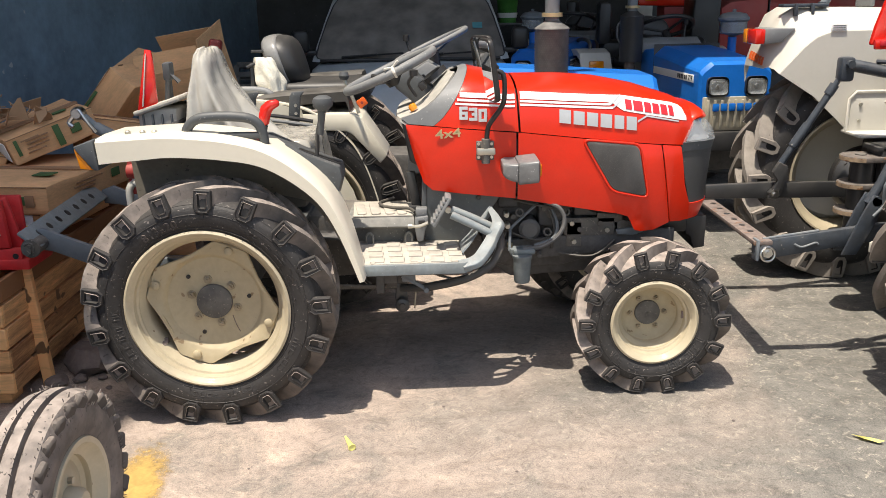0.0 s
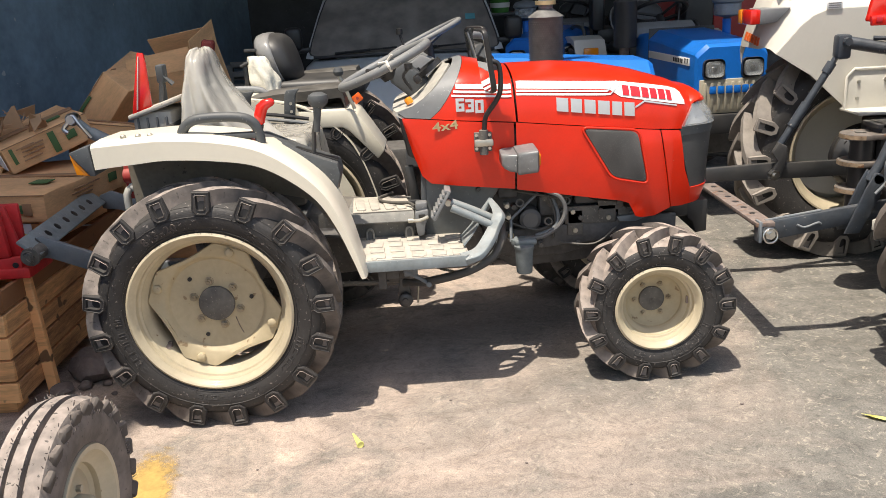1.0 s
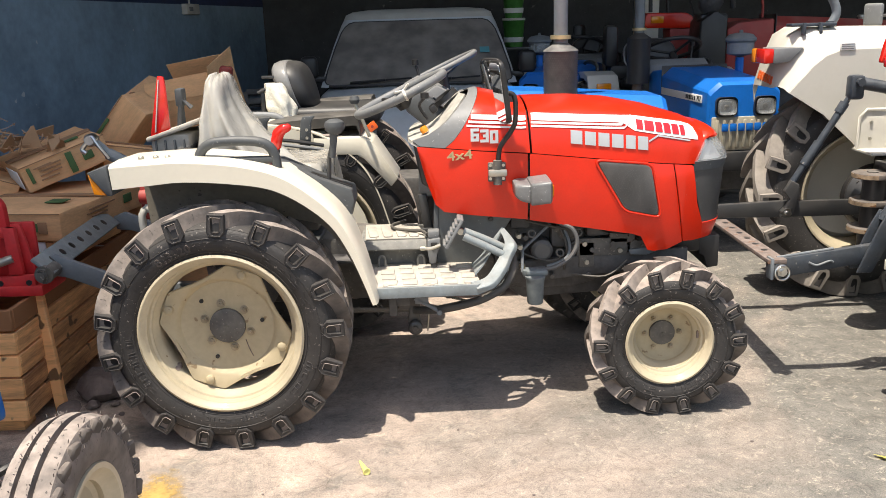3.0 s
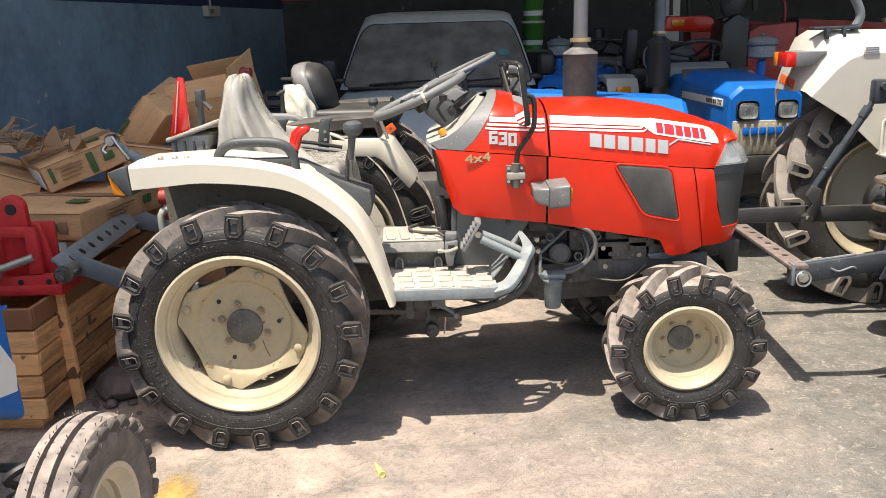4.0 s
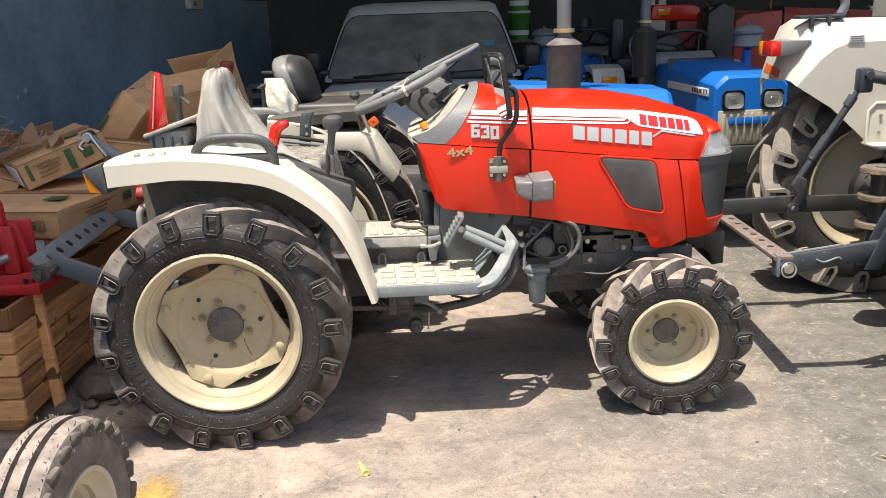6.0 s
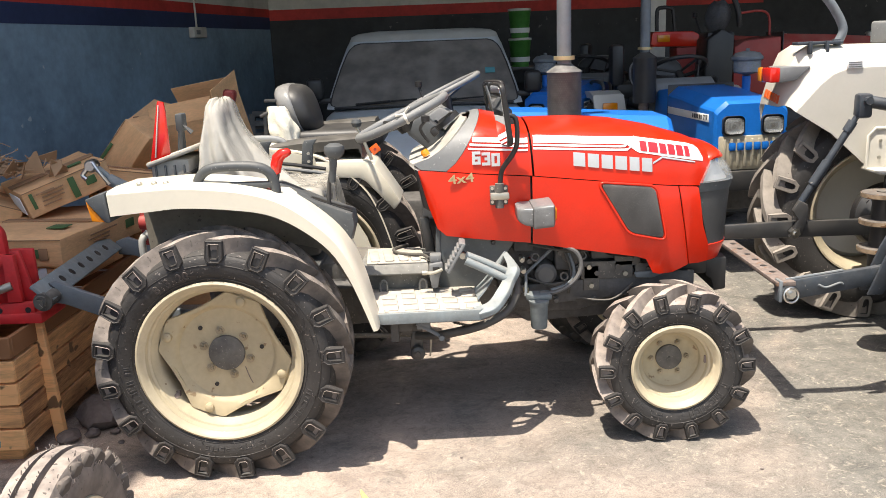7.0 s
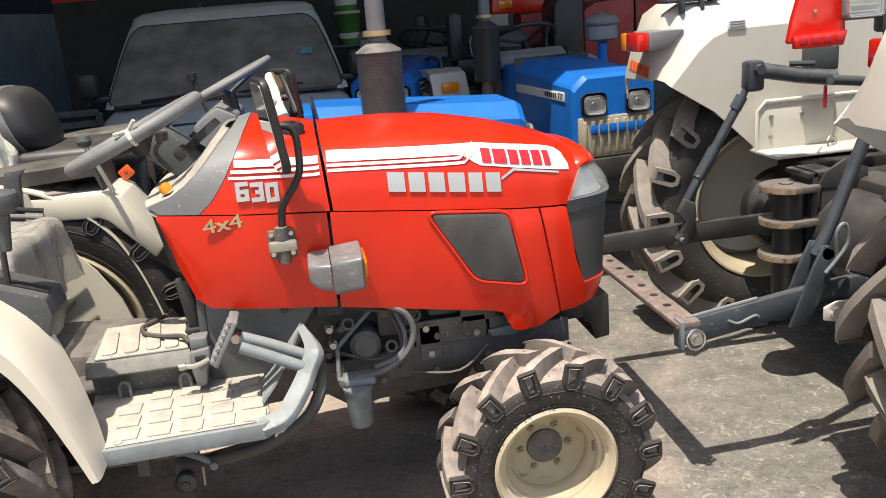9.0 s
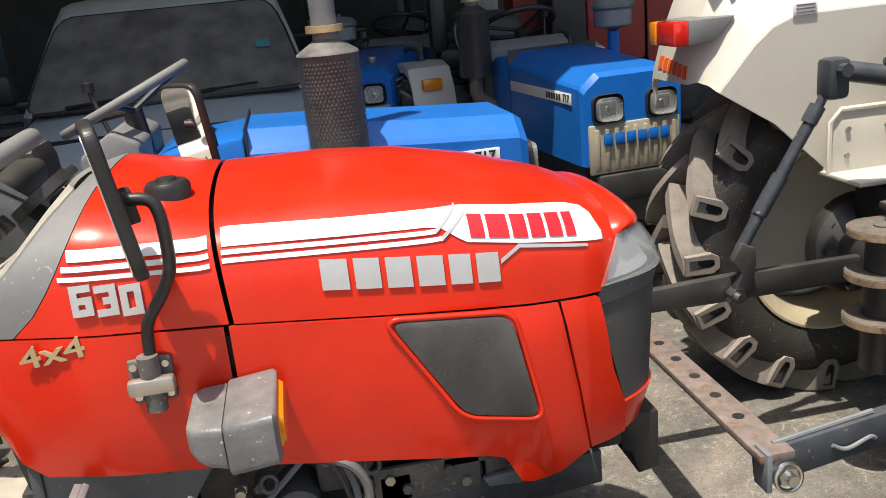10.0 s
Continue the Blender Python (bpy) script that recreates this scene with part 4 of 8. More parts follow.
    part("grille", wrap(0.666, 0.882, (1.790, 1.738), 1.884, 1.903, 0.238, 0.252, 5.0), GRILLE, T, "dusty black mesh front grille")
    part("grille_bar", wrap(0.879, 0.914, (1.734, 1.741), 1.906, 1.914, 0.259, 0.260, 4.6), PLASTIC, T, "dark grey bar under the lamps")
    part("headlamp_lens", wrap(0.914, 0.996, (1.743, 1.793), 1.908, 1.862, 0.260, 0.222, 6.0, k=6, dome=0.010), LENS_CLEAR, T, "clear wraparound headlamp lens")
    part("headlamp_bowl", wrap(0.916, 0.988, (1.730, 1.778), 1.885, 1.840, 0.246, 0.205, 6.0), SILVER, T, "silver lamp reflector")
    for s in (-1, 1):
        part("lamp_divider", wrap(0.918, 0.984, (1.800, 1.815), 1.893, 1.838, 0.16, 0.14, 4.2, n=10), LENS_CLEAR, T)
    # the red brow between the bonnet's front edge and the top of the lens
    b0, rows = 0.58, []
    for k in range(9):
        s_, row = k / 8, []
        for i in range(33):
            yy = -1 + 2 * i / 32
            bb = b0 + (1 - b0) * (1 - abs(yy) ** 2.4)
            x = bonnet_end(bb) - 0.006
            zm, zt = lerp_table(MID, x) + 0.0015, lerp_table(CREST, x)
            pa = Vector((x, math.copysign(lerp_table([(q, p) for p, q in SHAPE], bb), yy) * lerp_table(WUP, x) if abs(yy) > 1e-6 else 0.0, zm + (zt - zm) * bb))
            pb = Vector((1.865 - 0.070 * abs(yy) ** 6, yy * 0.223, 0.998 + 0.008 * (1 - yy * yy)))
            h = math.sin(math.pi * s_)
            row.append(pa.lerp(pb, s_) + Vector((0.008 * h, 0.004 * h * yy, 0.010 * h)))
        rows.append(row)
    part("nose_cap", grid(rows, thick=0.004), RED, T, "rounded red brow over the headlamps", 60)
    part("nose_lip", wrap(0.606, 0.672, (1.776, 1.786), 1.868, 1.892, 0.238, 0.246, 4.5), RED, T, "red lip under the grille")
    part("front_bracket", join(box(1.775, 0, 0.572, 0.20, 0.366, 0.065, 0.008), prism([(1.80, 0.604), (1.880, 0.604), (1.880, 0.475), (1.835, 0.468), (1.820, 0.52), (1.80, 0.53)], -0.185, 0.185, "y", 0.004), box(1.60, -0.15, 0.52, 0.32, 0.03, 0.10, 0.006), box(1.60, 0.15, 0.52, 0.32, 0.03, 0.10, 0.006)), BLACK, T, "black steel front support bracket")

    # stripes and marks
    zu = lambda x: lerp_table([(0.86, 1.127), (1.09, 1.112), (1.12, 1.121), (1.50, 1.098), (1.62, 1.078), (1.70, 1.062), (1.735, 1.050), (1.752, 1.030), (1.757, 1.010)], x)
    zl = lambda x: lerp_table([(1.12, 1.096), (1.44, 1.077), (1.462, 1.073), (1.50, 1.045), (1.757, 0.996)], x)
    part("white_stripe", decal(1.116, 1.757, zl, zu, 48), WHITE, T, "white stripe sticker along the bonnet")
    for d, x1, rise in ((0.0045, 1.452, 1.494), (0.0165, 1.462, 1.508)):
        part("silver_stripe", decal(1.114, x1, lambda x: zl(min(x, 1.44)) - d - 0.007, lambda x: zl(min(x, 1.44)) - d, 20, 2), WHITE, T, "thin pale stripe")
        part("silver_tick", decal(x1, rise, lambda x: zl(1.44) - d - 0.007 + (x - x1) * 0.72, lambda x: zl(1.44) - d + (x - x1) * 0.72, 6, 2, 0.0055), SILVER, T, "short grey tick")
    for x0, hi, lo in ((0.892, 0.0, 0.017), (0.882, 0.023, 0.031), (0.875, 0.038, 0.045)):
        part("white_stripe", decal(x0, 1.095, lambda x: zu(x) - lo, lambda x: zu(x) - hi, 14, 3), WHITE, T)
    part("silver_tick", decal(1.556, 1.592, lambda x: 1.000 + (x - 1.556) * 0.55, lambda x: 1.007 + (x - 1.556) * 0.55, 4, 2), SILVER, T, "long grey tick")
    part("silver_tick", decal(1.592, 1.722, lambda x: 1.020 - (x - 1.592) * 0.20, lambda x: 1.026 - (x - 1.592) * 0.21, 8, 2), SILVER, T)
    block_letters(T, 1.510, 1.702, 1.051, -0.175, 0.034, [0.8, 1.15, 0.85, 0.85, 0.85, 0.6], RED_DECAL, "brand_mark", "red brand mark in plain blocks", off=0.0062, thick=0.0012)
    block_letters(T, 1.260, 1.552, 1.008, -0.125, 0.049, [0.95, 0.9, 0.9, 0.95, 0.8, 0.85], SILVER, "model_mark", "silver model mark in plain blocks", off=0.005)
    for k, ch in enumerate("630"):
        blocky_digit(T, ch, 0.889 + 0.0355 * k, 1.027 - 0.0045 * k, 0.031, 0.047, 0.0105)
    bm = text_mesh("4x4", 0.05, 0.003, 0.012)
    lo, hi = min(v.co.x for v in bm.verts), max(v.co.x for v in bm.verts)
    bl, bh = min(v.co.y for v in bm.verts), max(v.co.y for v in bm.verts)
    bmesh.ops.scale(bm, vec=(0.096 / (hi - lo), 0.033 / (bh - bl), 1), verts=bm.verts)
    part("number_badge", moved(bm, Matrix.Translation((0.847, -(lerp_table(WLO, 0.847) + 0.0065), 0.975)) @ pose(0, 0, 0, 90, 0, 0) @ pose(0, 0, 0, 0, 0, 5)), GOLD, T, "pale gold raised 4x4 badge")

    # dashboard cowl: a grey hoop along the bonnet's rear edge, and the slanting panel inside it
    d0 = lambda b: lerp_table([(0.0, 0.700), (0.06, 0.676), (0.22, 0.672), (0.30, 0.690), (0.38, 0.752), (0.60, 0.806), (0.85, 0.856), (1.0, 0.893)], b)
    d1 = lambda b: 0.793 + 0.135 * b ** 0.8
    part("dash_hoop", upper_shell(lambda u, b: d0(b) + (d1(b) - d0(b)) * u, 5), PLASTIC_MID, T, "grey plastic hoop round the dashboard", 50)
    rows = []
    for k in range(9):
        b = k / 8 * 0.97
        x = d0(b) + 0.012
        zm, zt = lerp_table(MID, x), lerp_table(CREST, x)
        w = lerp_table(WUP, x) * lerp_table([(q, p) for p, q in SHAPE], b) - 0.006
        rows.append([(x - 0.020 - 0.022 * (1 - (2 * j / 8 - 1) ** 2) ** 0.6, -w + 2 * w * j / 8, zm + (zt - zm) * b - 0.004) for j in range(9)])
    part("dashboard", grid(rows, thick=0.008), DASH, T, "dusty grey dashboard with instruments")
    part("dash_back", prism([(0.672, 1.015), (0.70, 0.86), (0.80, 0.80), (0.86, 0.80), (0.86, 1.03)], -0.27, 0.27, "y", 0.01), BLACK, T)
    part("indicator", moved(lathe([(-0.012, 0.015), (0.006, 0.015), (0.012, 0.011), (0.014, 0)], 16, "z"), Matrix.Translation((0.716, -0.258, 1.068)) @ pose(0, 0, 0, 0, -30, 0)), LENS_AMBER, T, "amber indicator lamp")
    part("gauge_pod", moved(join(lathe([(0, 0.062), (0.02, 0.06), (0.02, 0)], 24, "z"), box(0, 0.12, 0.008, 0.07, 0.08, 0.02, 0.006)), Matrix.Translation((0.80, -0.02, 1.152)) @ pose(0, 0, 0, 0, -36, 0)), BLACK, T, "black instrument pod")
    for y in (-0.17, -0.12, 0.14):
        part("switch", moved(box(0, 0, 0.012, 0.028, 0.028, 0.03, 0.006), Matrix.Translation((0.76, y, 1.125)) @ pose(0, 0, 0, 0, -36, 0)), BLACK, T)
    part("throttle_lever", join(tube([(0.73, -0.20, 1.10), (0.70, -0.21, 1.15), (0.72, -0.215, 1.18)], 0.006, 8, 3), lathe([(-0.014, 0), (-0.01, 0.016), (0.01, 0.016), (0.014, 0)], 12, "z", (0.722, -0.215, 1.19))), BLACK, T, "small black lever")
    # filler neck
    cap = part("filler_cap", lathe([(1.100, 0.030), (1.138, 0.030), (1.141, 0.037), (1.176, 0.038), (1.184, 0.032), (1.185, 0.018), (1.190, 0.016), (1.191, 0)], 24, "z", (1.033, -0.165, 0)), BLACK, T, "black filler cap with a lobed rim")
    part("filler_neck", lathe([(1.07, 0.046), (1.124, 0.045), (1.126, 0.030)], 24, "z", (1.033, -0.165, 0)), BLACK, cap)

    # steering
    col = part("steering_column", tube([(0.78, 0, 1.06), (0.70, 0, 1.11), (0.638, 0, 1.165)], 0.032, 14), BLACK, T, "black steering column")
    part("column_shroud", moved(box(0, 0, 0, 0.20, 0.10, 0.10, 0.02, 2), Matrix.Translation((0.74, 0.0, 1.10)) @ pose(0, 0, 0, 0, 40, 0)), PLASTIC, T)
    tilt = Matrix.Translation((0.622, -0.02, 1.183)) @ pose(0, 0, 0, 1, 0, 0) @ pose(0, 0, 0, 0, -24, 0)
    wheel = part("steering_wheel", moved(ring(0.188, 0.0175, 56, 12), tilt), PLASTIC_MID, T, "grey plastic steering wheel, its rim partly in film")
    for a in (0.0, 2.1, 4.2):
        part("spoke", moved(tube([(0.03 * math.cos(a), 0.03 * math.sin(a), -0.03), (0.18 * math.cos(a), 0.18 * math.sin(a), 0.0)], 0.010, 8), tilt), BLACK, wheel)
    part("wheel_hub", moved(lathe([(-0.06, 0.03), (-0.02, 0.045), (-0.012, 0.04), (-0.012, 0)], 20, "z"), tilt), BLACK, wheel)
    part("film_tie", moved(join(tube([(0.03, -0.182, -0.018), (0.03, -0.203, 0.0), (0.03, -0.182, 0.02), (0.03, -0.160, 0), (0.03, -0.182, -0.018)], 0.006, 6, 3), tube([(0.03, -0.18, 0.018), (0.06, -0.19, 0.035)], 0.005, 6), tube([(0.03, -0.18, 0.018), (0.0, -0.20, 0.028)], 0.005, 6)), tilt), FILM_WHITE, wheel, "knotted strip of white film")

    # mirrors
    for s, base_z in ((-1, 0.915), (1, 0.90)):
        y = s * 0.345
        arm = part("mirror_arm", tube([(0.988, y - 0, 0.90), (0.990, y, 0.975), (1.000, y + s * 0.01, 1.015), (1.035, y + s * 0.03, 1.068), (1.050, y + s * 0.035, 1.11), (1.046, y + s * 0.035, 1.192), (1.010, y + s * 0.035, 1.205)], 0.0095, 10, 5), BLACK, T, "black bent mirror arm")
        part("mirror_bracket", join(box(0.983, s * 0.335, 0.912, 0.066, 0.012, 0.072, 0.004), cyl((0.985, s * 0.352, 0.868), (0.985, s * 0.352, 0.958), 0.016, 16)), CAST, arm, "clamp bracket")
        part("bracket_strap", box(0.985, s * 0.360, 0.912, 0.070, 0.022, 0.026, 0.006), ZINC, arm)
        for dx in (-0.024, 0.024):
            for dz in (-0.024, 0.026):
                part("screw", cyl((0.983 + dx, s * 0.338, 0.912 + dz), (0.983 + dx, s * 0.3445, 0.912 + dz), 0.006, 8), CHROME, arm)
        mm = Matrix.Translation((0.994 if s < 0 else 1.018, s * 0.40, 1.210 if s < 0 else 1.185)) @ pose(0, 0, 0, 0, 0, 15 if s < 0 else 48) @ pose(0, 0, 0, 0, -8, 0)
        shape = rounded([(-0.062, -0.112), (0.050, -0.112), (0.062, 0.112), (-0.062, 0.112)], 0.034, 6)
        hd = part("mirror_housing", moved(prism(shape, -0.008, 0.012, "x", 0.006, 3), mm), BLACK, T, "black rounded rear-view mirror")
        part("mirror_glass", moved(prism([(y * 0.88, z * 0.93) for y, z in shape], -0.0095, -0.006, "x"), mm), MIRROR, hd)
        part("mirror_clip", moved(box(0.018, -s * 0.03, -0.02, 0.022, 0.035, 0.05, 0.004), mm), BLACK, hd)

    # grey side lamp housing on the panel, still wrapped
    def lamp_ring(x, y0, y1, z0, z1):
        return [(x, y, z) for y, z in rounded([(y0, z0), (y1, z0), (y1, z1), (y0, z1)], 0.012, 3)]
    hb = part("work_lamp", capped([lamp_ring(x, *q) for x, q in ((1.094, (-0.497, -0.335, 0.816, 0.890)), (1.098, (-0.502, -0.335, 0.813, 0.893)), (1.164, (-0.505, -0.335, 0.820, 0.900)), (1.170, (-0.498, -0.335, 0.826, 0.895)))]), LAMP_GREY, T, "grey side lamp housing wrapped in clear film", 50)
    part("lamp_cap", capped([lamp_ring(x, *q) for x, q in ((1.092, (-0.494, -0.335, 0.820, 0.888)), (1.066, (-0.490, -0.337, 0.826, 0.888)), (1.050, (-0.482, -0.340, 0.834, 0.887)), (1.040, (-0.468, -0.345, 0.843, 0.882)))]), LAMP_GREY, hb, "tapering grey lamp cap", 50)
    part("lamp_lens", capped([lamp_ring(x, *q) for x, q in ((1.168, (-0.488, -0.345, 0.832, 0.888)), (1.178, (-0.478, -0.350, 0.840, 0.882)))]), LENS_AMBER, hb, "amber lens")

    # wheels
    for s in (-1, 1):
        ag_wheel(T, "rear", (0 if s < 0 else 0.03, s * 0.60, 0.436), 0.442, 0.276, 0.215, 17, s, rear_disc, lug_w=0.056, detail=True, phase=0.055 if s < 0 else 0.3)
        ag_wheel(T, "front", (1.600, s * 0.452, 0.289), 0.293, 0.152, 0.172, 14, s, front_disc, sweep=0.38, lug_w=0.046, marks=True, phase=0.20 if s < 0 else 0.25)

    # fenders: cream band with a rolled lip, sheet and inner wall
    top = [(-0.33, 1.030), (-0.20, 1.037), (-0.08, 1.040), (0.10, 1.022), (0.232, 0.985), (0.341, 0.915), (0.43, 0.826), (0.486, 0.716), (0.526, 0.593), (0.545, 0.515)]
    top = [(p.x, p.y) for p in smoothed([(x, z, 0) for x, z in top], 4)]
    for s in (-1, 1):
        y_out, y_in = s * 0.652, s * 0.36
        rows, walls = [], []
        for i, (x, z) in enumerate(top):
            a, b = Vector(top[max(i - 1, 0)]), Vector(top[min(i + 1, len(top) - 1)])
            t = (b - a).normalized()
            nx, nz = t.y, -t.x
            if nz > 0:
                nx, nz = -nx, -nz
            w = lerp_table([(0, 0.085), (3, 0.072), (5, 0.052), (7, 0.036), (9, 0.020)], i / 4)
            e = min(0.012, w * 0.3)
            yi = s * lerp_table([(0, 0.36), (5, 0.38), (7, 0.47), (9, 0.56)], i / 4) if s < 0 else y_in
            row = [(x + nx * w, y_out, z + nz * w), (x + nx * w * 0.6, y_out, z + nz * w * 0.6), (x + nx * e, y_out, z + nz * e), (x + nx * 0.002, y_out - s * 0.012, z + nz * 0.002), (x, (y_out * 2 + yi) / 3, z + 0.003), (x + nx * 0.003, yi, z + nz * 0.003)]
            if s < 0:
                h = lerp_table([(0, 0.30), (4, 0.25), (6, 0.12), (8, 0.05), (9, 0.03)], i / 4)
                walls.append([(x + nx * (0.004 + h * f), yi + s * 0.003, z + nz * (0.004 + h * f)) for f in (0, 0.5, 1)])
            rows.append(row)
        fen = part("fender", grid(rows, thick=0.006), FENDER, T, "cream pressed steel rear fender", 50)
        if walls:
            part("fender_side", grid(walls, thick=0.006), UNDERSIDE, fen, "dusty khaki inner side of the fender, darkened for shade", 50)
        if s > 0:
            inner = [(-0.30, 0.98), (-0.20, 0.60), (0.10, 0.50), (0.445, 0.515), (0.437, 0.54), (0.415, 0.611), (0.355, 0.716), (0.299, 0.784), (0.251, 0.837), (0.22, 0.90), (0.20, 0.985)] + [(x, z - 0.01) for x, z in top[12::-1]]
            part("fender_side", prism(inner, s * 0.365, s * 0.355, "y"), FENDER, fen)
            part("arch_liner", prism([(0.06 + 0.30 * math.cos(a), 0.436 + 0.30 * math.sin(a)) for a in [math.pi * k / 15 for k in range(16)]], 0.470, 0.455, "y"), BLACK, fen, "black liner beside the tyre")
        # grab rail with its base
        ox, oz = (0, 0) if s < 0 else (-0.165, -0.030)
        part("grab_rail", tube([(x + ox, s * y, z + oz) for x, y, z in ((-0.052, 0.56, 1.0), (-0.045, 0.565, 1.045), (-0.01, 0.57, 1.078), (0.05, 0.57, 1.087), (0.15, 0.57, 1.083), (0.195, 0.565, 1.062), (0.212, 0.56, 1.015), (0.212, 0.56, 0.965))], 0.017, 12, 4), PLASTIC if s < 0 else PLASTIC_MID, fen, "dark grey grab rail")
        part("rail_base", box(0.08 + ox, s * 0.56, 1.020 + oz, 0.26, 0.03, 0.022, 0.006), PLASTIC, fen)
        lamp = part("tail_lamp", prism([(-0.335, 1.028), (-0.405, 1.005), (-0.345, 0.925), (-0.325, 0.925)], s * 0.655, s * 0.52, "y", 0.006), PLASTIC, fen, "dark grey tail lamp housing")
        part("tail_lens", prism([(-0.405, 1.000), (-0.392, 0.930), (-0.350, 0.925)], s * 0.645, s * 0.53, "y", 0.003), LENS_AMBER, lamp, "amber lens")
        for x in (-0.24, -0.19, -0.15):
            part("bolt", lathe([(0, 0.010), (0.008, 0.010), (0.012, 0.005), (0.012, 0)], 10, "z", (x, s * 0.585, 1.036)), ZINC, fen)
        # lever console
        con = [(-0.02, 1.005), (0.20, 0.998), (0.34, 0.932), (0.455, 0.888), (0.463, 0.845), (0.440, 0.770), (0.415, 0.800), (0.341, 0.885), (0.232, 0.950), (-0.02, 0.980)]
        if s > 0:
            shelf_p = [(-0.05, 0.968), (0.43, 0.965), (0.468, 0.945), (0.578, 0.772), (0.545, 0.735), (0.425, 0.868), (0.395, 0.885), (-0.05, 0.905)]
            part("fender_shelf", prism(shelf_p, 0.36, 0.63, "y", 0.006), FENDER, fen)
            continue
        part("lever_console", prism(con, s * 0.47, s * 0.34, "y", 0.006), PLASTIC, T, "dark grey plastic lever console")
        part("console_slot", moved(box(0, 0, 0, 0.20, 0.035, 0.006, 0.001), Matrix.Translation((0.36, s * 0.42, 0.925)) @ pose(0, 0, 0, 0, 20, 0)), BLACK, T)
    ol = part("side_reflector", moved(prism(rounded([(-0.022, -0.020), (0.022, -0.020), (0.022, 0.020), (-0.022, 0.020)], 0.006), -0.006, 0.006, "y", 0.002), Matrix.Translation((0.452, 0.60, 0.985)) @ pose(0, 0, 0, 0, -35, 0)), ORANGE, T, "small orange plastic reflector")
    part("reflector_hole", cyl((0.452, 0.5925, 0.985), (0.452, 0.5935, 0.985), 0.007, 10), RED_DULL, ol)
    # hand levers
    lv = part("gear_lever", tube([(0.370, -0.43, 0.90), (0.378, -0.435, 1.00), (0.398, -0.445, 1.075)], 0.0075, 8), BLACK_METAL, T, "black lever with a grey plastic grip")
    part("grip", join(tube([(0.390, -0.441, 1.00), (0.396, -0.444, 1.05), (0.400, -0.446, 1.085)], 0.0105, 12, r_end=0.015), lathe([(1.080, 0.0), (1.086, 0.020), (1.100, 0.034), (1.115, 0.037), (1.128, 0.033), (1.137, 0.018), (1.139, 0)], 20, "z", (0.405, -0.447, 0))), PLASTIC, lv)
    lv = part("lift_lever", tube([(0.175, -0.40, 0.97), (0.190, -0.40, 1.03)], 0.008, 8), BLACK_METAL, T, "black lever with a red plastic grip")
    part("grip", capped([[(x + a * math.cos(q) * math.cos(t), -0.40 + b * math.sin(q), z + a * math.cos(q) * math.sin(t)) for q in [2 * math.pi * k / 14 for k in range(14)]] for x, z, a, b, t in ((0.183, 1.030, 0.012, 0.012, 0.0), (0.184, 1.036, 0.019, 0.015, 0.0), (0.188, 1.065, 0.021, 0.016, -0.15), (0.196, 1.088, 0.022, 0.016, -0.5), (0.212, 1.102, 0.019, 0.016, -1.0), (0.235, 1.108, 0.014, 0.014, -1.4), (0.243, 1.108, 0.007, 0.008, -1.5))]), LENS_RED, lv, "rounded red plastic grip", 60)
    lv = part("range_lever", tube([(0.46, 0.33, 0.97), (0.43, 0.335, 1.05), (0.40, 0.34, 1.12)], 0.008, 8), ZINC, T, "pale bent lever with a round knob")
    part("knob", lathe([(-0.022, 0), (-0.016, 0.018), (0.0, 0.024), (0.016, 0.018), (0.022, 0)], 16, "z", (0.40, 0.34, 1.135)), PLASTIC, lv)

    # seat in its plastic cover
    seat = part("seat", join(box(0.11, 0, 0.875, 0.38, 0.42, 0.10, 0.04, 4)), SEAT, T, "black seat under a clear plastic cover")
    part("backrest", prism([(-0.12, 0.93), (0.02, 0.95), (-0.045, 1.10), (-0.08, 1.19), (-0.12, 1.19), (-0.15, 1.10)], -0.15, 0.15, "y", 0.03, 3), SEAT, seat)
    part("seat_stand", box(0.12, 0, 0.77, 0.34, 0.40, 0.20, 0.02), BLACK_METAL, seat)
    rows = []
    rnd = random.Random(4)
    for z, cx, rx, ry in ((1.289, -0.098, 0.016, 0.03), (1.283, -0.098, 0.034, 0.09), (1.262, -0.098, 0.044, 0.14), (1.23, -0.098, 0.052, 0.165), (1.19, -0.098, 0.064, 0.185), (1.15, -0.095, 0.078, 0.20), (1.11, -0.088, 0.096, 0.212), (1.07, -0.078, 0.116, 0.222), (1.03, -0.064, 0.140, 0.232), (0.98, -0.045, 0.170, 0.238), (0.93, -0.025, 0.200, 0.245)):
        r = []
        drop = (1.29 - z) / 0.36
        for k in range(96):
            a = 2 * math.pi * k / 96
            # long folds that deepen downwards, and crumples
            f = 1 + 0.16 * drop * (1 - 2 * abs(math.sin(3 * a + 0.3))) + 0.06 * drop * math.sin(6 * a + 0.6 + 1.2 * noise.noise(Vector((math.cos(a), math.sin(a), z * 3)))) + 0.07 * drop * math.sin(13 * a - z * 9) + 0.09 * noise.noise(Vector((3.5 * math.cos(a), 3.5 * math.sin(a), z * 13)))
            r.append((cx + rx * f * math.cos(a), ry * f * math.sin(a), z + 0.010 * noise.noise(Vector((4 * math.cos(a), 4 * math.sin(a), z * 20)))))
        rows.append(r)
    part("back_cover", grid(rows, close_v=True), FILM, seat, "wrinkled clear plastic cover over the backrest", 80)
    rows = []
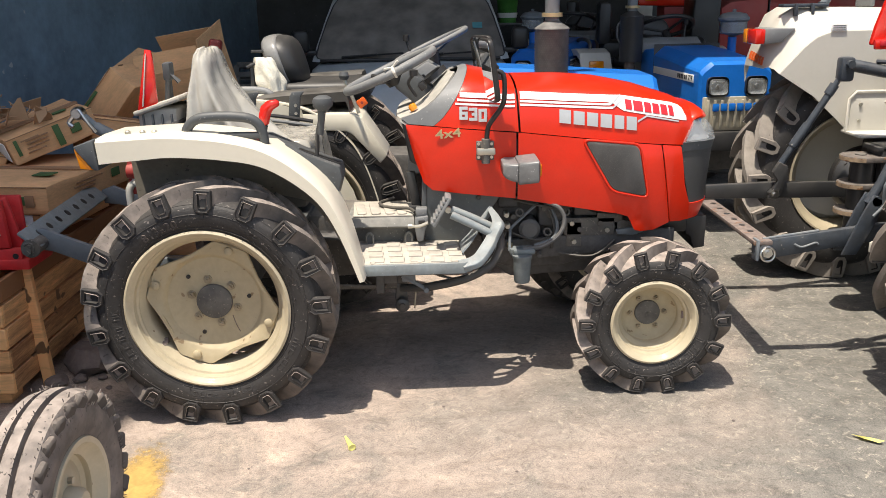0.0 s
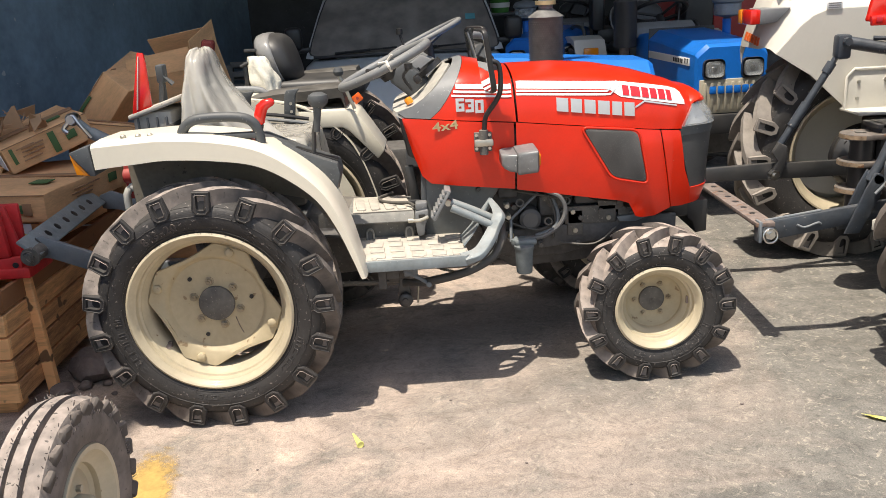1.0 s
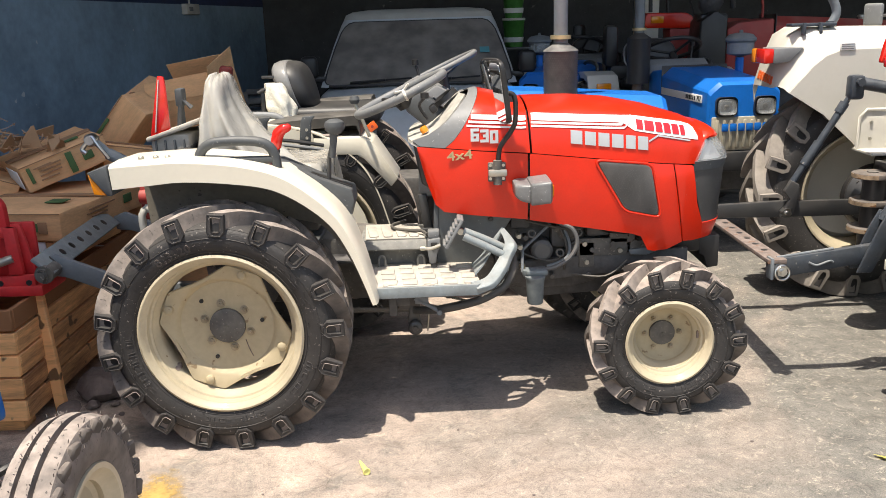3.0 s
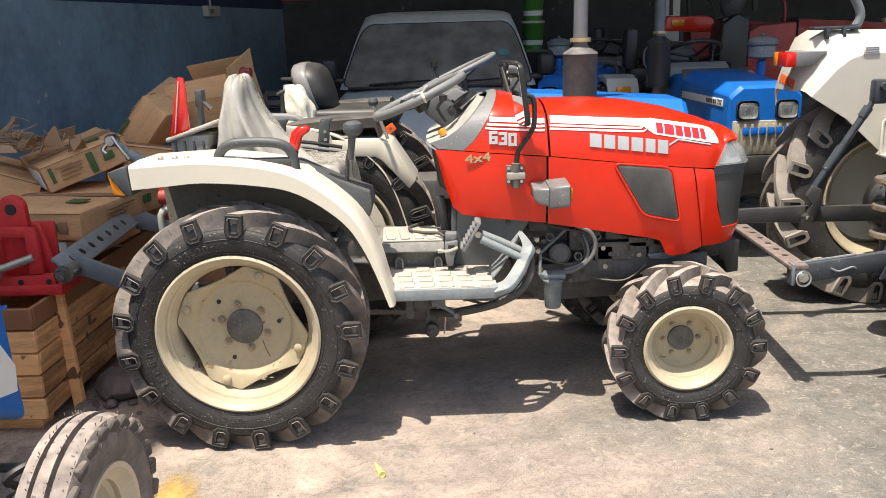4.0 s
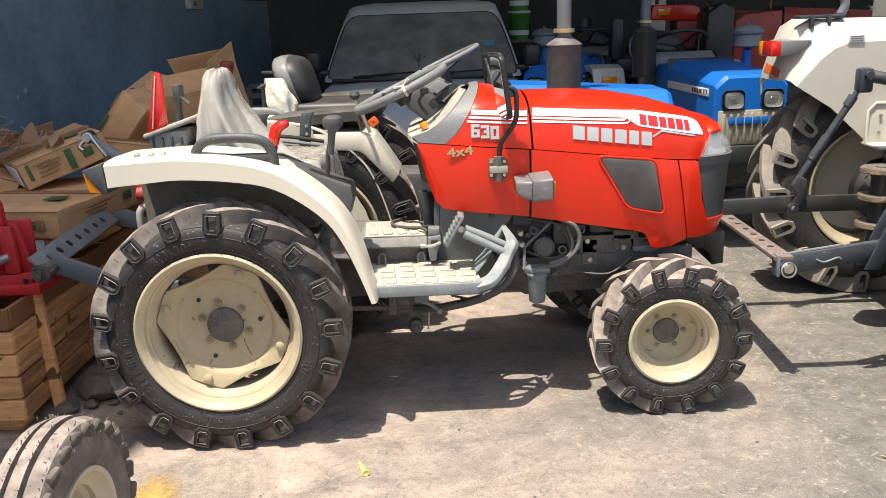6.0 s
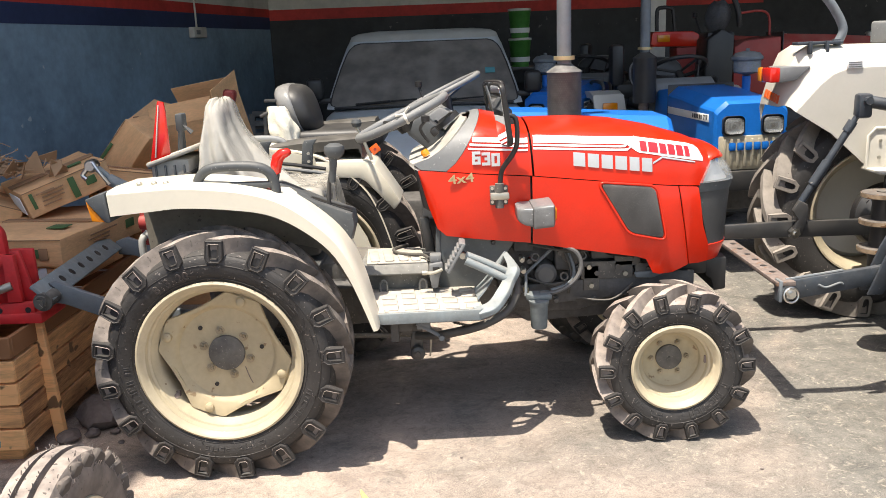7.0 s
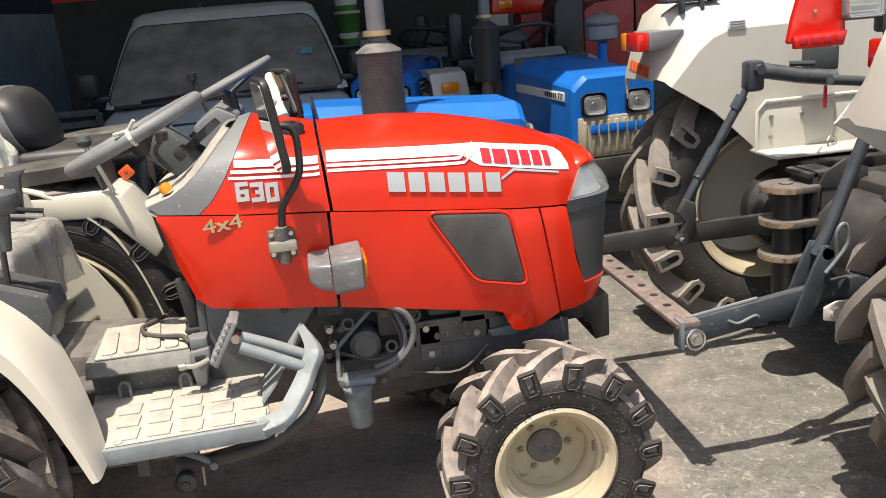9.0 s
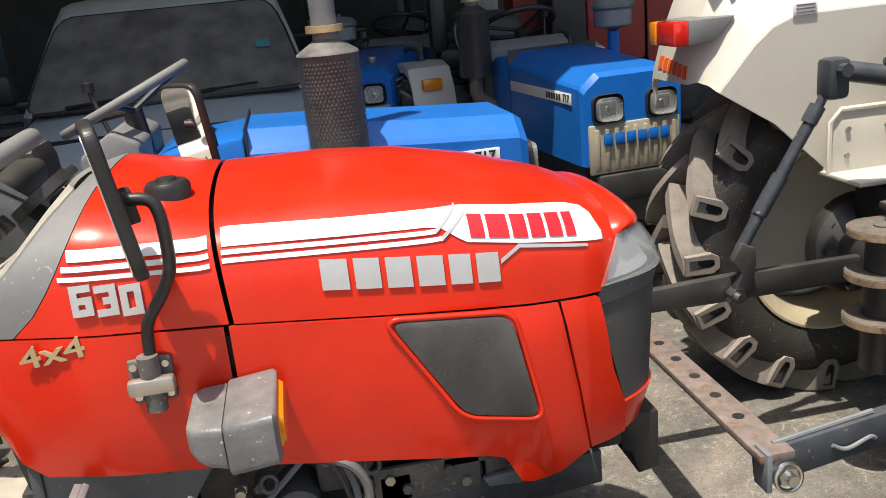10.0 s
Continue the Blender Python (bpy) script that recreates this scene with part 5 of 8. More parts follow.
    for i in range(41):
        u = -1 + 2 * i / 40
        r = []
        for j in range(45):
            v = -1 + 2 * j / 44
            # over the cushion, then down its sides in folds
            ex, ey = max(0.0, abs(u) - 0.70) / 0.30, max(0.0, abs(v) - 0.74) / 0.26
            x = 0.110 + 0.207 * min(1.0, abs(u) / 0.74) * (1 if u > 0 else -1) * (1 + 0.06 * ex)
            y = 0.225 * min(1.0, abs(v) / 0.78) * (1 if v > 0 else -1) * (1 + 0.05 * ey)
            q = noise.noise(Vector((x * 9, y * 9, 1.5))) * 0.016 + noise.noise(Vector((x * 24, y * 24, 4))) * 0.006
            fold = 0.012 * (ex + ey) * math.sin(38 * (y if ex > ey else x) + 3 * noise.noise(Vector((x * 5, y * 5, 0))))
            r.append((x + (fold if ex > ey else 0), y + (fold if ey >= ex else 0), 0.938 + q - (0.20 if ex > ey else 0.13) * max(ex, ey) ** 1.2))
        rows.append(r)
    part("cushion_cover", grid(rows), FILM_SEAT, seat, "crumpled clear plastic cover over the cushion", 80)
    tb = part("tool_box", box(-0.265, -0.06, 1.02, 0.15, 0.26, 0.10, 0.012), STEP_TOP, T, "grey plastic tool box behind the seat")
    part("tool_box_lid", moved(box(0, 0, 0, 0.19, 0.29, 0.020, 0.008), Matrix.Translation((-0.262, -0.06, 1.080)) @ pose(0, 0, 0, 0, -18, 0)), STEP_TOP, tb)
    for k in range(4):
        part("rib", box(-0.318 + 0.036 * k, -0.192, 1.015, 0.008, 0.012, 0.07, 0.003), PLASTIC, tb)
    # red warning triangle
    tri = part("warning_triangle", prism([(-0.336, 1.060), (-0.256, 1.082), (-0.256, 1.25), (-0.260, 1.288), (-0.283, 1.292)], -0.20, -0.185, "y", 0.004), LENS_RED, T, "tall red reflective warning triangle")
    part("triangle_edge", prism([(-0.314, 1.08), (-0.309, 1.082), (-0.277, 1.276), (-0.280, 1.278)], -0.205, -0.199, "y", 0.001), FILM_WHITE, tri)
    part("bracket", join(tube([(-0.25, -0.05, 1.05), (-0.25, -0.05, 1.22)], 0.012, 8), tube([(-0.26, -0.08, 1.05), (-0.24, -0.08, 1.20), (-0.20, -0.08, 1.16)], 0.010, 8), box(-0.245, -0.06, 1.20, 0.03, 0.06, 0.07, 0.008)), PLASTIC, T)
    part("rear_frame", join(tube([(-0.28, -0.30, 0.99), (-0.20, -0.30, 1.01), (-0.20, 0.30, 1.01), (-0.28, 0.30, 0.99)], 0.012, 8, 3), box(-0.22, 0, 0.90, 0.10, 0.5, 0.14, 0.015)), BLACK_METAL, T)

    for x, y, z in ((-0.02, 0.30, 1.02), (0.175, 0.30, 1.02)):
        ft = part("upright_bracket", prism([(x - 0.030, 0.90), (x + 0.018, 0.90), (x + 0.034, z + 0.03), (x + 0.052, z + 0.055), (x - 0.004, z + 0.052), (x - 0.014, z + 0.03)], y - 0.012, y + 0.012, "y", 0.004), PLASTIC, T, "dark grey upright bracket")
        for dz in (-0.005, -0.040):
            part("bolt", cyl((x + 0.012, y - 0.012, z + dz), (x + 0.012, y - 0.020, z + dz), 0.007, 8), CHROME, ft)
    for k in range(3):
        part("harness_hose", tube([(-0.02, 0.27 - 0.02 * k, 0.985 - 0.018 * k), (0.12, 0.26 - 0.02 * k, 0.972 - 0.018 * k), (0.26, 0.28 - 0.02 * k, 0.945 - 0.016 * k)], 0.008, 8, 4), PLASTIC_MID if k % 2 else BLACK, T, "bundled hose beside the seat")

    # foot platform and step
    pl = part("foot_plate", prism([(0.536, -0.566), (0.885, -0.548), (0.905, -0.50), (0.885, -0.26), (0.45, -0.25), (0.46, -0.33), (0.53, -0.52)], 0.526, 0.545, "z", 0.003), STEP_TOP, T, "dusty foot plate with raised pads")
    part("plate_edge", prism([(0.532, -0.582), (0.895, -0.566), (0.930, -0.53), (0.912, -0.520), (0.880, -0.552), (0.532, -0.568)], 0.508, 0.5485, "z", 0.003), GUARD, pl, "blue-grey painted plate edge, worn pale along its arris")
    part("edge_flange", prism([(0.55, -0.560), (0.90, -0.545), (0.91, -0.52), (0.55, -0.53)], 0.500, 0.512, "z", 0.002), BLACK_METAL, pl)
    part("edge_groove", prism([(0.540, -0.5655), (0.884, -0.5485), (0.884, -0.5440), (0.540, -0.5610)], 0.540, 0.5462, "z"), PLASTIC, pl)
    for i in range(5):
        for j in range(4):
            y = -0.305 - 0.068 * j
            x = 0.553 + 0.0735 * i - 0.12 * (y + 0.29)
            if i == 0 and j == 0:
                continue
            part("tread_pad", box(x, y, 0.5462, 0.051, 0.056, 0.0060, 0.0028, 2), STEP_TOP, pl)
    for x, y in ((0.565, -0.545), (0.735, -0.535)):
        part("plate_rivet", lathe([(0.545, 0.010), (0.548, 0.009), (0.549, 0)], 14, "z", (x, y, 0)), STEP_TOP, pl)
    # centre platform: a dusty mat on top, a specked sloping front and a dark foot below it
    up = part("upper_platform", prism([(-0.255, 0.54), (-0.258, 0.606), (-0.305, 0.611), (-0.309, 0.617), (-0.288, 0.642), (-0.278, 0.650), (-0.040, 0.650), (-0.040, 0.54)], 0.452, 0.712, "x", 0.003), PLATFORM, T, "specked grey raised centre platform")
    part("platform_mat", prism([(0.475, -0.282), (0.708, -0.280), (0.672, -0.038), (0.458, -0.046)], 0.6485, 0.6555, "z", 0.003), STEP_TOP, up, "dusty pale mat")
    for i in range(4):
        L = (0.175, 0.19, 0.20, 0.10)[i]
        part("platform_rib", moved(prism(rounded([(-0.018, -L / 2), (0.018, -L / 2), (0.018, L / 2), (-0.018, L / 2)], 0.015, 4), 0, 0.0075, "z", 0.003), Matrix.Translation((0.497 + 0.054 * i, (-0.182, -0.176, -0.170, -0.225)[i], 0.6535)) @ pose(0, 0, 0, 0, 0, 8)), STEP_TOP, up)
    for x, y in ((0.536, -0.292), (0.688, -0.288)):
        pg = part("loop_peg", tube([(x - 0.013, y, 0.545), (x - 0.013, y, 0.572), (x - 0.008, y, 0.584), (x, y, 0.588), (x + 0.008, y, 0.584), (x + 0.013, y, 0.572), (x + 0.013, y, 0.545)], 0.0048, 8, 2), PLATFORM, T, "small grey arched loop")
        part("loop_web", prism([(x - 0.012, 0.545), (x + 0.012, 0.545), (x + 0.012, 0.572), (x, 0.584), (x - 0.012, 0.572)], y + 0.001, y + 0.004, "y"), PLASTIC, pg)
    # rising guard at the front of the step: an outer band with a rolled lip, and an inner drilled plate beside it
    outer = smoothed([(0.895, -0.572, 0.530), (0.950, -0.562, 0.548), (0.992, -0.510, 0.580), (1.022, -0.462, 0.622), (1.040, -0.430, 0.664), (1.008, -0.345, 0.698)], 5)
    inner = smoothed([(0.872, -0.540, 0.549), (0.925, -0.522, 0.558), (0.962, -0.472, 0.588), (0.990, -0.436, 0.625), (1.006, -0.405, 0.658), (0.992, -0.350, 0.688)], 5)
    rows, prev = [], Vector((0, 0, -1))
    for k, (o, i2) in enumerate(zip(outer, inner)):
        w = (i2 - o).normalized()
        t = (outer[min(k + 1, len(outer) - 1)] - outer[max(k - 1, 0)]).normalized()
        nn = t.cross(w).normalized()
        nn = nn if nn.dot(prev) > 0 else -nn
        prev = nn
        rows.append([o, o.lerp(i2, 0.06) - nn * 0.003, i2 - nn * 0.003, i2 + nn * 0.005, o + w * 0.008 + nn * 0.006, o + w * 0.006 + nn * 0.020, o + nn * 0.020])
    gd = part("step_guard", capped(rows), GUARD, T, "pale blue-grey painted rising step guard", 50)
    left = smoothed([(0.886, -0.318, 0.546), (0.925, -0.335, 0.592), (0.962, -0.345, 0.646), (1.002, -0.334, 0.694)], 5)
    right = smoothed([(0.893, -0.470, 0.554), (0.932, -0.425, 0.588), (0.966, -0.385, 0.634), (1.006, -0.342, 0.697)], 5)
    part("guard_plate", grid([[a.lerp(b, f) for f in (0, 0.25, 0.5, 0.75, 1)] for a, b in zip(left, right)], thick=0.006), GUARD, gd, "inclined drilled inner plate", 50)
    part("plate_flange", grid([[a + Vector((0, 0.0, 0.001)), a + Vector((0.012, 0.010, -0.022))] for a in left], thick=0.004), PLASTIC_MID, gd)
    for k, f in ((5, 0.5), (9, 0.72), (12, 0.50)):
        p = left[min(k, len(left) - 1)].lerp(right[min(k, len(right) - 1)], f)
        part("guard_hole", moved(lathe([(-0.003, 0.0), (-0.003, 0.009), (0.0035, 0.009), (0.0035, 0.0)], 14, "z"), Matrix.Translation(p) @ pose(0, 0, 0, 0, -55, 0)), BLACK, gd)
    # two pedal tubes and the thin serrated pad
    pd = part("pedal_arm", tube([(0.853, -0.385, 0.702), (0.930, -0.390, 0.670), (1.006, -0.395, 0.633)], 0.0145, 14, 3), GUARD, T, "blue-grey upper pedal tube")
    part("pedal_arm", tube([(0.853, -0.425, 0.690), (0.925, -0.430, 0.656), (0.996, -0.435, 0.620)], 0.0145, 14, 3), GUARD, T, "blue-grey lower pedal tube")
    part("tube_plug", lathe([(-0.010, 0.0), (-0.010, 0.012), (0.004, 0.013), (0.006, 0.0)], 12, "y", (0.842, -0.385, 0.700)), ZINC, pd)
    PAD = Matrix.Translation((0.818, -0.375, 0.697)) @ pose(0, 0, 0, 0, 30, 0)
    pp = part("pedal_pad", moved(box(0, 0, 0, 0.012, 0.090, 0.125, 0.003, 2), PAD), PLASTIC_MID, T, "dusty ribbed rubber pedal pad")
    for k in range(7):
        part("pad_rib", moved(prism([(-0.006, -0.007), (-0.017, -0.004), (-0.017, 0.003), (-0.006, 0.007)], -0.043, 0.043, "y", 0.001), PAD @ Matrix.Translation((0, 0, -0.054 + 0.018 * k))), PLASTIC_MID, pp)
    part("pedal_stem", tube([(0.826, -0.36, 0.715), (0.88, -0.30, 0.66), (0.95, -0.26, 0.60)], 0.010, 8, 3), BLACK_METAL, T)
    # grey bulkhead under the bonnet, its sloping edge and its screw
    part("tunnel_cover", prism([(0.748, 0.545), (0.752, 0.79), (0.80, 0.83), (1.0, 0.80), (1.045, 0.715), (0.925, 0.540), (0.80, 0.535)], -0.262, 0.262, "y", 0.010), BULKHEAD, T, "blue-grey plastic bulkhead under the bonnet")
    part("cover_lip", prism([(0.735, 0.56), (0.755, 0.56), (0.765, 0.80), (0.745, 0.80)], -0.268, 0.268, "y", 0.004), PLASTIC, T)
    part("cover_screw", lathe([(-0.272, 0.0), (-0.272, 0.008), (-0.266, 0.010), (-0.262, 0.010)], 12, "y", (0.962, 0, 0.716)), BLACK_METAL, T)
    # valve bracket and its short lever beside the platform
    vb = part("valve_block", join(prism([(0.715, 0.655), (0.765, 0.662), (0.768, 0.64), (0.752, 0.60), (0.746, 0.562), (0.722, 0.560), (0.714, 0.61)], -0.330, -0.270, "y", 0.006), box(0.74, -0.29, 0.672, 0.045, 0.05, 0.03, 0.006)), PLASTIC_MID, T, "grey valve bracket beside the platform")
    part("valve_slot", box(0.741, -0.333, 0.640, 0.026, 0.008, 0.014, 0.002), BLACK, vb)
    part("foot_lever", join(tube([(0.698, -0.345, 0.628), (0.730, -0.350, 0.628), (0.765, -0.345, 0.640)], 0.0065, 8, 3), lathe([(-0.010, 0.0), (-0.008, 0.009), (0.008, 0.009), (0.010, 0.0)], 12, "x", (0.697, -0.345, 0.628))), ZINC, vb)
    part("lever_post", join(prism([(0.680, 0.80), (0.715, 0.80), (0.738, 0.655), (0.700, 0.655)], -0.165, -0.13, "y", 0.004), box(0.715, -0.148, 0.655, 0.055, 0.06, 0.02, 0.004)), BLACK_METAL, T, "black lever post through the platform")
    part("release_cable", tube([(0.715, -0.29, 0.668), (0.690, -0.24, 0.672), (0.638, -0.21, 0.668), (0.585, -0.165, 0.665), (0.570, -0.115, 0.667), (0.600, -0.07, 0.668), (0.62, -0.03, 0.664)], 0.0065, 8, 5), HOSE, T, "black cable looped on the platform")

    # driveline and engine under the bonnet
    part("transmission", prism([(-0.16, 0.36), (-0.16, 0.66), (0.45, 0.62), (0.95, 0.56), (1.05, 0.46), (0.98, 0.40), (0.35, 0.36)], -0.15, 0.15, "y", 0.02), CAST, T, "dusty cast iron transmission housing")
    part("rear_axle", lathe([(-0.54, 0.07), (-0.36, 0.08), (-0.28, 0.11), (0.28, 0.11), (0.36, 0.08), (0.54, 0.07)], 24, "y", (0, 0, 0.452)), CAST, T)
    eng = part("engine_block", prism([(0.98, 0.43), (0.98, 0.76), (1.50, 0.73), (1.52, 0.46), (1.30, 0.40), (1.08, 0.40)], -0.17, 0.17, "y", 0.015), ENGINE, T, "dirty dark engine block")
    part("sump", prism([(1.02, 0.40), (1.5, 0.44), (1.45, 0.36), (1.10, 0.34)], -0.12, 0.12, "y", 0.015), ENGINE, eng)
    part("oil_filter", lathe([(-0.275, 0), (-0.275, 0.030), (-0.265, 0.042), (-0.17, 0.042)], 24, "y", (1.161, 0, 0.583)), FILTER_GREY, eng, "dusty dark grey oil filter")
    wb = part("fuel_bowl", lathe([(0.396, 0.0), (0.396, 0.028), (0.402, 0.031), (0.470, 0.034), (0.492, 0.036), (0.497, 0.039), (0.506, 0.039), (0.509, 0.024)], 24, "z", (1.125, -0.345, 0)), BOWL, eng, "dusty blue-grey tapered filter bowl")
    part("bowl_head", join(box(1.132, -0.325, 0.518, 0.085, 0.065, 0.022, 0.008), lathe([(0.50, 0.012), (0.512, 0.017), (0.526, 0.015), (0.531, 0)], 14, "z", (1.093, -0.330, 0))), BOWL, wb)
    for pts, r in (([(1.080, -0.305, 0.510), (1.084, -0.275, 0.580), (1.090, -0.262, 0.592), (1.195, -0.235, 0.682)], 0.006),
                   ([(1.13, -0.33, 0.526), (1.20, -0.335, 0.535), (1.262, -0.335, 0.575), (1.288, -0.325, 0.630), (1.270, -0.315, 0.680), (1.225, -0.300, 0.700)], 0.0086),
                   ([(1.18, -0.27, 0.52), (1.25, -0.28, 0.55), (1.268, -0.27, 0.60), (1.25, -0.25, 0.66)], 0.007),
                   ([(1.00, -0.20, 0.47), (1.15, -0.20, 0.46), (1.45, -0.20, 0.50)], 0.010)):
        part("fuel_line", tube(pts, r, 8, 5), FILTER_GREY if r == 0.0086 else HOSE if r > 0.0085 else STEEL_GREY, eng)
    for x, z, w, h in ((1.25, 0.63, 0.10, 0.09), (1.40, 0.66, 0.12, 0.07), (1.30, 0.50, 0.10, 0.07), (1.45, 0.54, 0.12, 0.10), (1.08, 0.69, 0.08, 0.05)):
        part("engine_casting", box(x, -0.195, z, w, 0.07, h, 0.012), ENGINE, eng)
    for x, z, w, h in ((1.40, 0.585, 0.20, 0.07), (1.48, 0.625, 0.10, 0.05), (1.34, 0.555, 0.06, 0.10), (1.55, 0.575, 0.08, 0.06)):
        part("side_plate", box(x, -0.236, z, w, 0.012, h, 0.003), CAST, eng)
    for k, (x, z) in enumerate(((1.33, 0.60), (1.36, 0.575), (1.44, 0.60), (1.47, 0.57), (1.51, 0.63), (1.56, 0.585), (1.34, 0.525))):
        part("bolt", cyl((x, -0.24, z), (x, -0.252, z), 0.010, 6), ZINC if k % 3 == 0 else CAST, eng)
    part("side_bracket", prism([(1.50, 0.575), (1.60, 0.585), (1.61, 0.565), (1.57, 0.552), (1.51, 0.556)], -0.262, -0.248, "y", 0.003), STEEL_GREY, eng)
    for x0, z0, x1, z1, sag in ((1.05, 0.585, 1.30, 0.60, 0.05), (1.10, 0.70, 1.42, 0.70, 0.03), (1.00, 0.55, 1.14, 0.45, 0.0), (1.22, 0.70, 1.25, 0.50, 0.0), (1.28, 0.48, 1.50, 0.53, 0.03)):
        part("cable", tube([(x0, -0.25, z0), ((x0 + x1) / 2 + 0.02, -0.275, (z0 + z1) / 2 - sag), (x1, -0.25, z1)], 0.005, 6, 5), HOSE, eng)
    for x, z in ((1.23, 0.575), (1.12, 0.655), (1.30, 0.655)):
        part("hose_clip", moved(ring(0.014, 0.004, 14, 6), Matrix.Translation((x, -0.275, z)) @ pose(0, 0, 0, 60, 20, 0)), CAST, eng)
    for x, z, mt in ((1.075, 0.60, ZINC), (1.085, 0.52, GOLD), (1.07, 0.645, ZINC), (1.34, 0.72, ZINC), (1.20, 0.48, CAST)):
        part("fitting", join(cyl((x, -0.22, z), (x, -0.280, z), 0.009, 10), box(x, -0.255, z, 0.022, 0.02, 0.018, 0.004)), mt, eng)
    for x, z in ((1.22, 0.66), (1.29, 0.60), (1.38, 0.70), (1.44, 0.58), (1.5, 0.50), (1.06, 0.56), (1.10, 0.63), (1.35, 0.47), (1.53, 0.60)):
        part("bolt", cyl((x, -0.20, z), (x, -0.245, z), 0.011, 6), CAST, eng)
    part("alternator", lathe([(-0.24, 0.0), (-0.24, 0.03), (-0.225, 0.048), (-0.15, 0.05)], 20, "y", (1.265, 0, 0.655)), CAST, eng)
    part("intake_pipe", tube([(1.36, -0.20, 0.74), (1.42, -0.22, 0.68), (1.52, -0.22, 0.67), (1.60, -0.20, 0.66)], 0.042, 14, 4), BLACK, eng)
    part("front_axle", join(tube([(1.60, -0.34, 0.30), (1.60, -0.25, 0.32), (1.60, 0, 0.35), (1.60, 0.25, 0.32), (1.60, 0.34, 0.30)], 0.055, 14, 3), box(1.59, 0, 0.42, 0.20, 0.12, 0.14, 0.02)), CAST, T, "grey cast front axle")
    for s in (-1, 1):
        part("frame_rail", prism([(1.02, 0.44), (1.74, 0.50), (1.74, 0.57), (1.50, 0.56), (1.02, 0.53)], s * 0.225 - 0.01, s * 0.225 + 0.01, "y", 0.004), ENGINE, T)
    # added hidden pan: stops sun leaking through to the ground under the platform
    part("light_stop_pan", box(0.51, 0.0, 0.556, 0.50, 0.50, 0.014, 0.003), ENGINE, T, "hidden dark pan added under the platform to stop sunlight")
    part("seat_deck", box(0.08, 0, 0.640, 0.42, 0.60, 0.02, 0.004), PLASTIC, T)
    part("exhaust_pipe", tube([(1.036, -0.36, 0.60), (1.036, -0.42, 0.562), (1.000, -0.472, 0.512), (0.94, -0.50, 0.482), (0.870, -0.505, 0.458), (0.76, -0.47, 0.425), (0.66, -0.40, 0.40)], 0.015, 12, 5), HOSE, T, "black hose under the step")
    part("front_hose", tube([(1.03, -0.33, 0.62), (1.03, -0.39, 0.55), (0.985, -0.44, 0.492), (0.90, -0.455, 0.455), (0.74, -0.42, 0.41)], 0.011, 10, 5), STEEL_GREY, T)
    # lever work under the step: a pulley on its bracket, a hanging rod, rails and a bent stay
    br = part("linkage_bracket", join(prism([(0.635, 0.30), (0.675, 0.30), (0.68, 0.345), (0.67, 0.40), (0.64, 0.40), (0.63, 0.345)], -0.352, -0.342, "y", 0.003), box(0.63, -0.33, 0.43, 0.10, 0.04, 0.09, 0.006)), BLACK_METAL, T, "dark linkage bracket under the step")
    part("pulley", lathe([(-0.385, 0.0), (-0.385, 0.010), (-0.380, 0.012), (-0.378, 0.024), (-0.374, 0.028), (-0.360, 0.028), (-0.355, 0.0)], 20, "y", (0.659, 0, 0.318)), BLACK_METAL, br, "small black roller")
    part("hanging_rod", tube([(0.713, -0.43, 0.440), (0.712, -0.40, 0.37), (0.706, -0.375, 0.308)], 0.0035, 7, 2), ZINC, T, "thin hanging rod")
    part("bent_stay", join(tube([(0.665, -0.47, 0.470), (0.72, -0.47, 0.440), (0.758, -0.475, 0.415)], 0.008, 8, 2), box(0.690, -0.465, 0.464, 0.05, 0.02, 0.03, 0.004), lathe([(-0.49, 0), (-0.49, 0.010), (-0.465, 0.010), (-0.465, 0)], 12, "y", (0.755, 0, 0.418))), STEEL_GREY, T, "bent stay under the foot plate")
    part("under_rail", join(box(0.73, -0.44, 0.492, 0.38, 0.03, 0.016, 0.003), box(0.58, -0.42, 0.44, 0.03, 0.03, 0.10, 0.003), box(0.62, -0.42, 0.46, 0.05, 0.03, 0.06, 0.003)), ENGINE, T)
    part("tie_rod", join(cyl((0.30, -0.33, 0.385), (0.66, -0.33, 0.380), 0.010, 10), cyl((0.36, -0.37, 0.402), (0.60, -0.37, 0.398), 0.006, 8)), CAST, T)
    part("spring", tube([(0.80 + 0.006 * math.cos(k * 1.57) + k * 0.0022, -0.44 + 0.010 * math.sin(k * 1.57), 0.462 - k * 0.0006) for k in range(36)], 0.003, 5), ZINC, T)

    # three-point linkage at the back
    part("top_link", join(tube([(-0.30, -0.06, 0.84), (-0.56, -0.06, 0.985)], 0.024, 14), tube([(-0.55, -0.06, 0.98), (-0.60, -0.06, 1.030)], 0.015, 10)), GUARD, T, "grey top link with a bright ball end")
    part("link_ball", join(lathe([(-0.028, 0.0), (-0.028, 0.018), (-0.016, 0.026), (0.016, 0.026), (0.028, 0.018), (0.028, 0)], 18, "y", (-0.620, -0.06, 1.042)), tube([(-0.635, -0.08, 1.03), (-0.652, -0.085, 1.008), (-0.638, -0.085, 0.992)], 0.010, 8, 3), tube([(-0.60, -0.10, 1.06), (-0.575, -0.105, 1.02), (-0.545, -0.10, 0.97)], 0.007, 8, 3)), CHROME, T, "bright ball end with its pins")
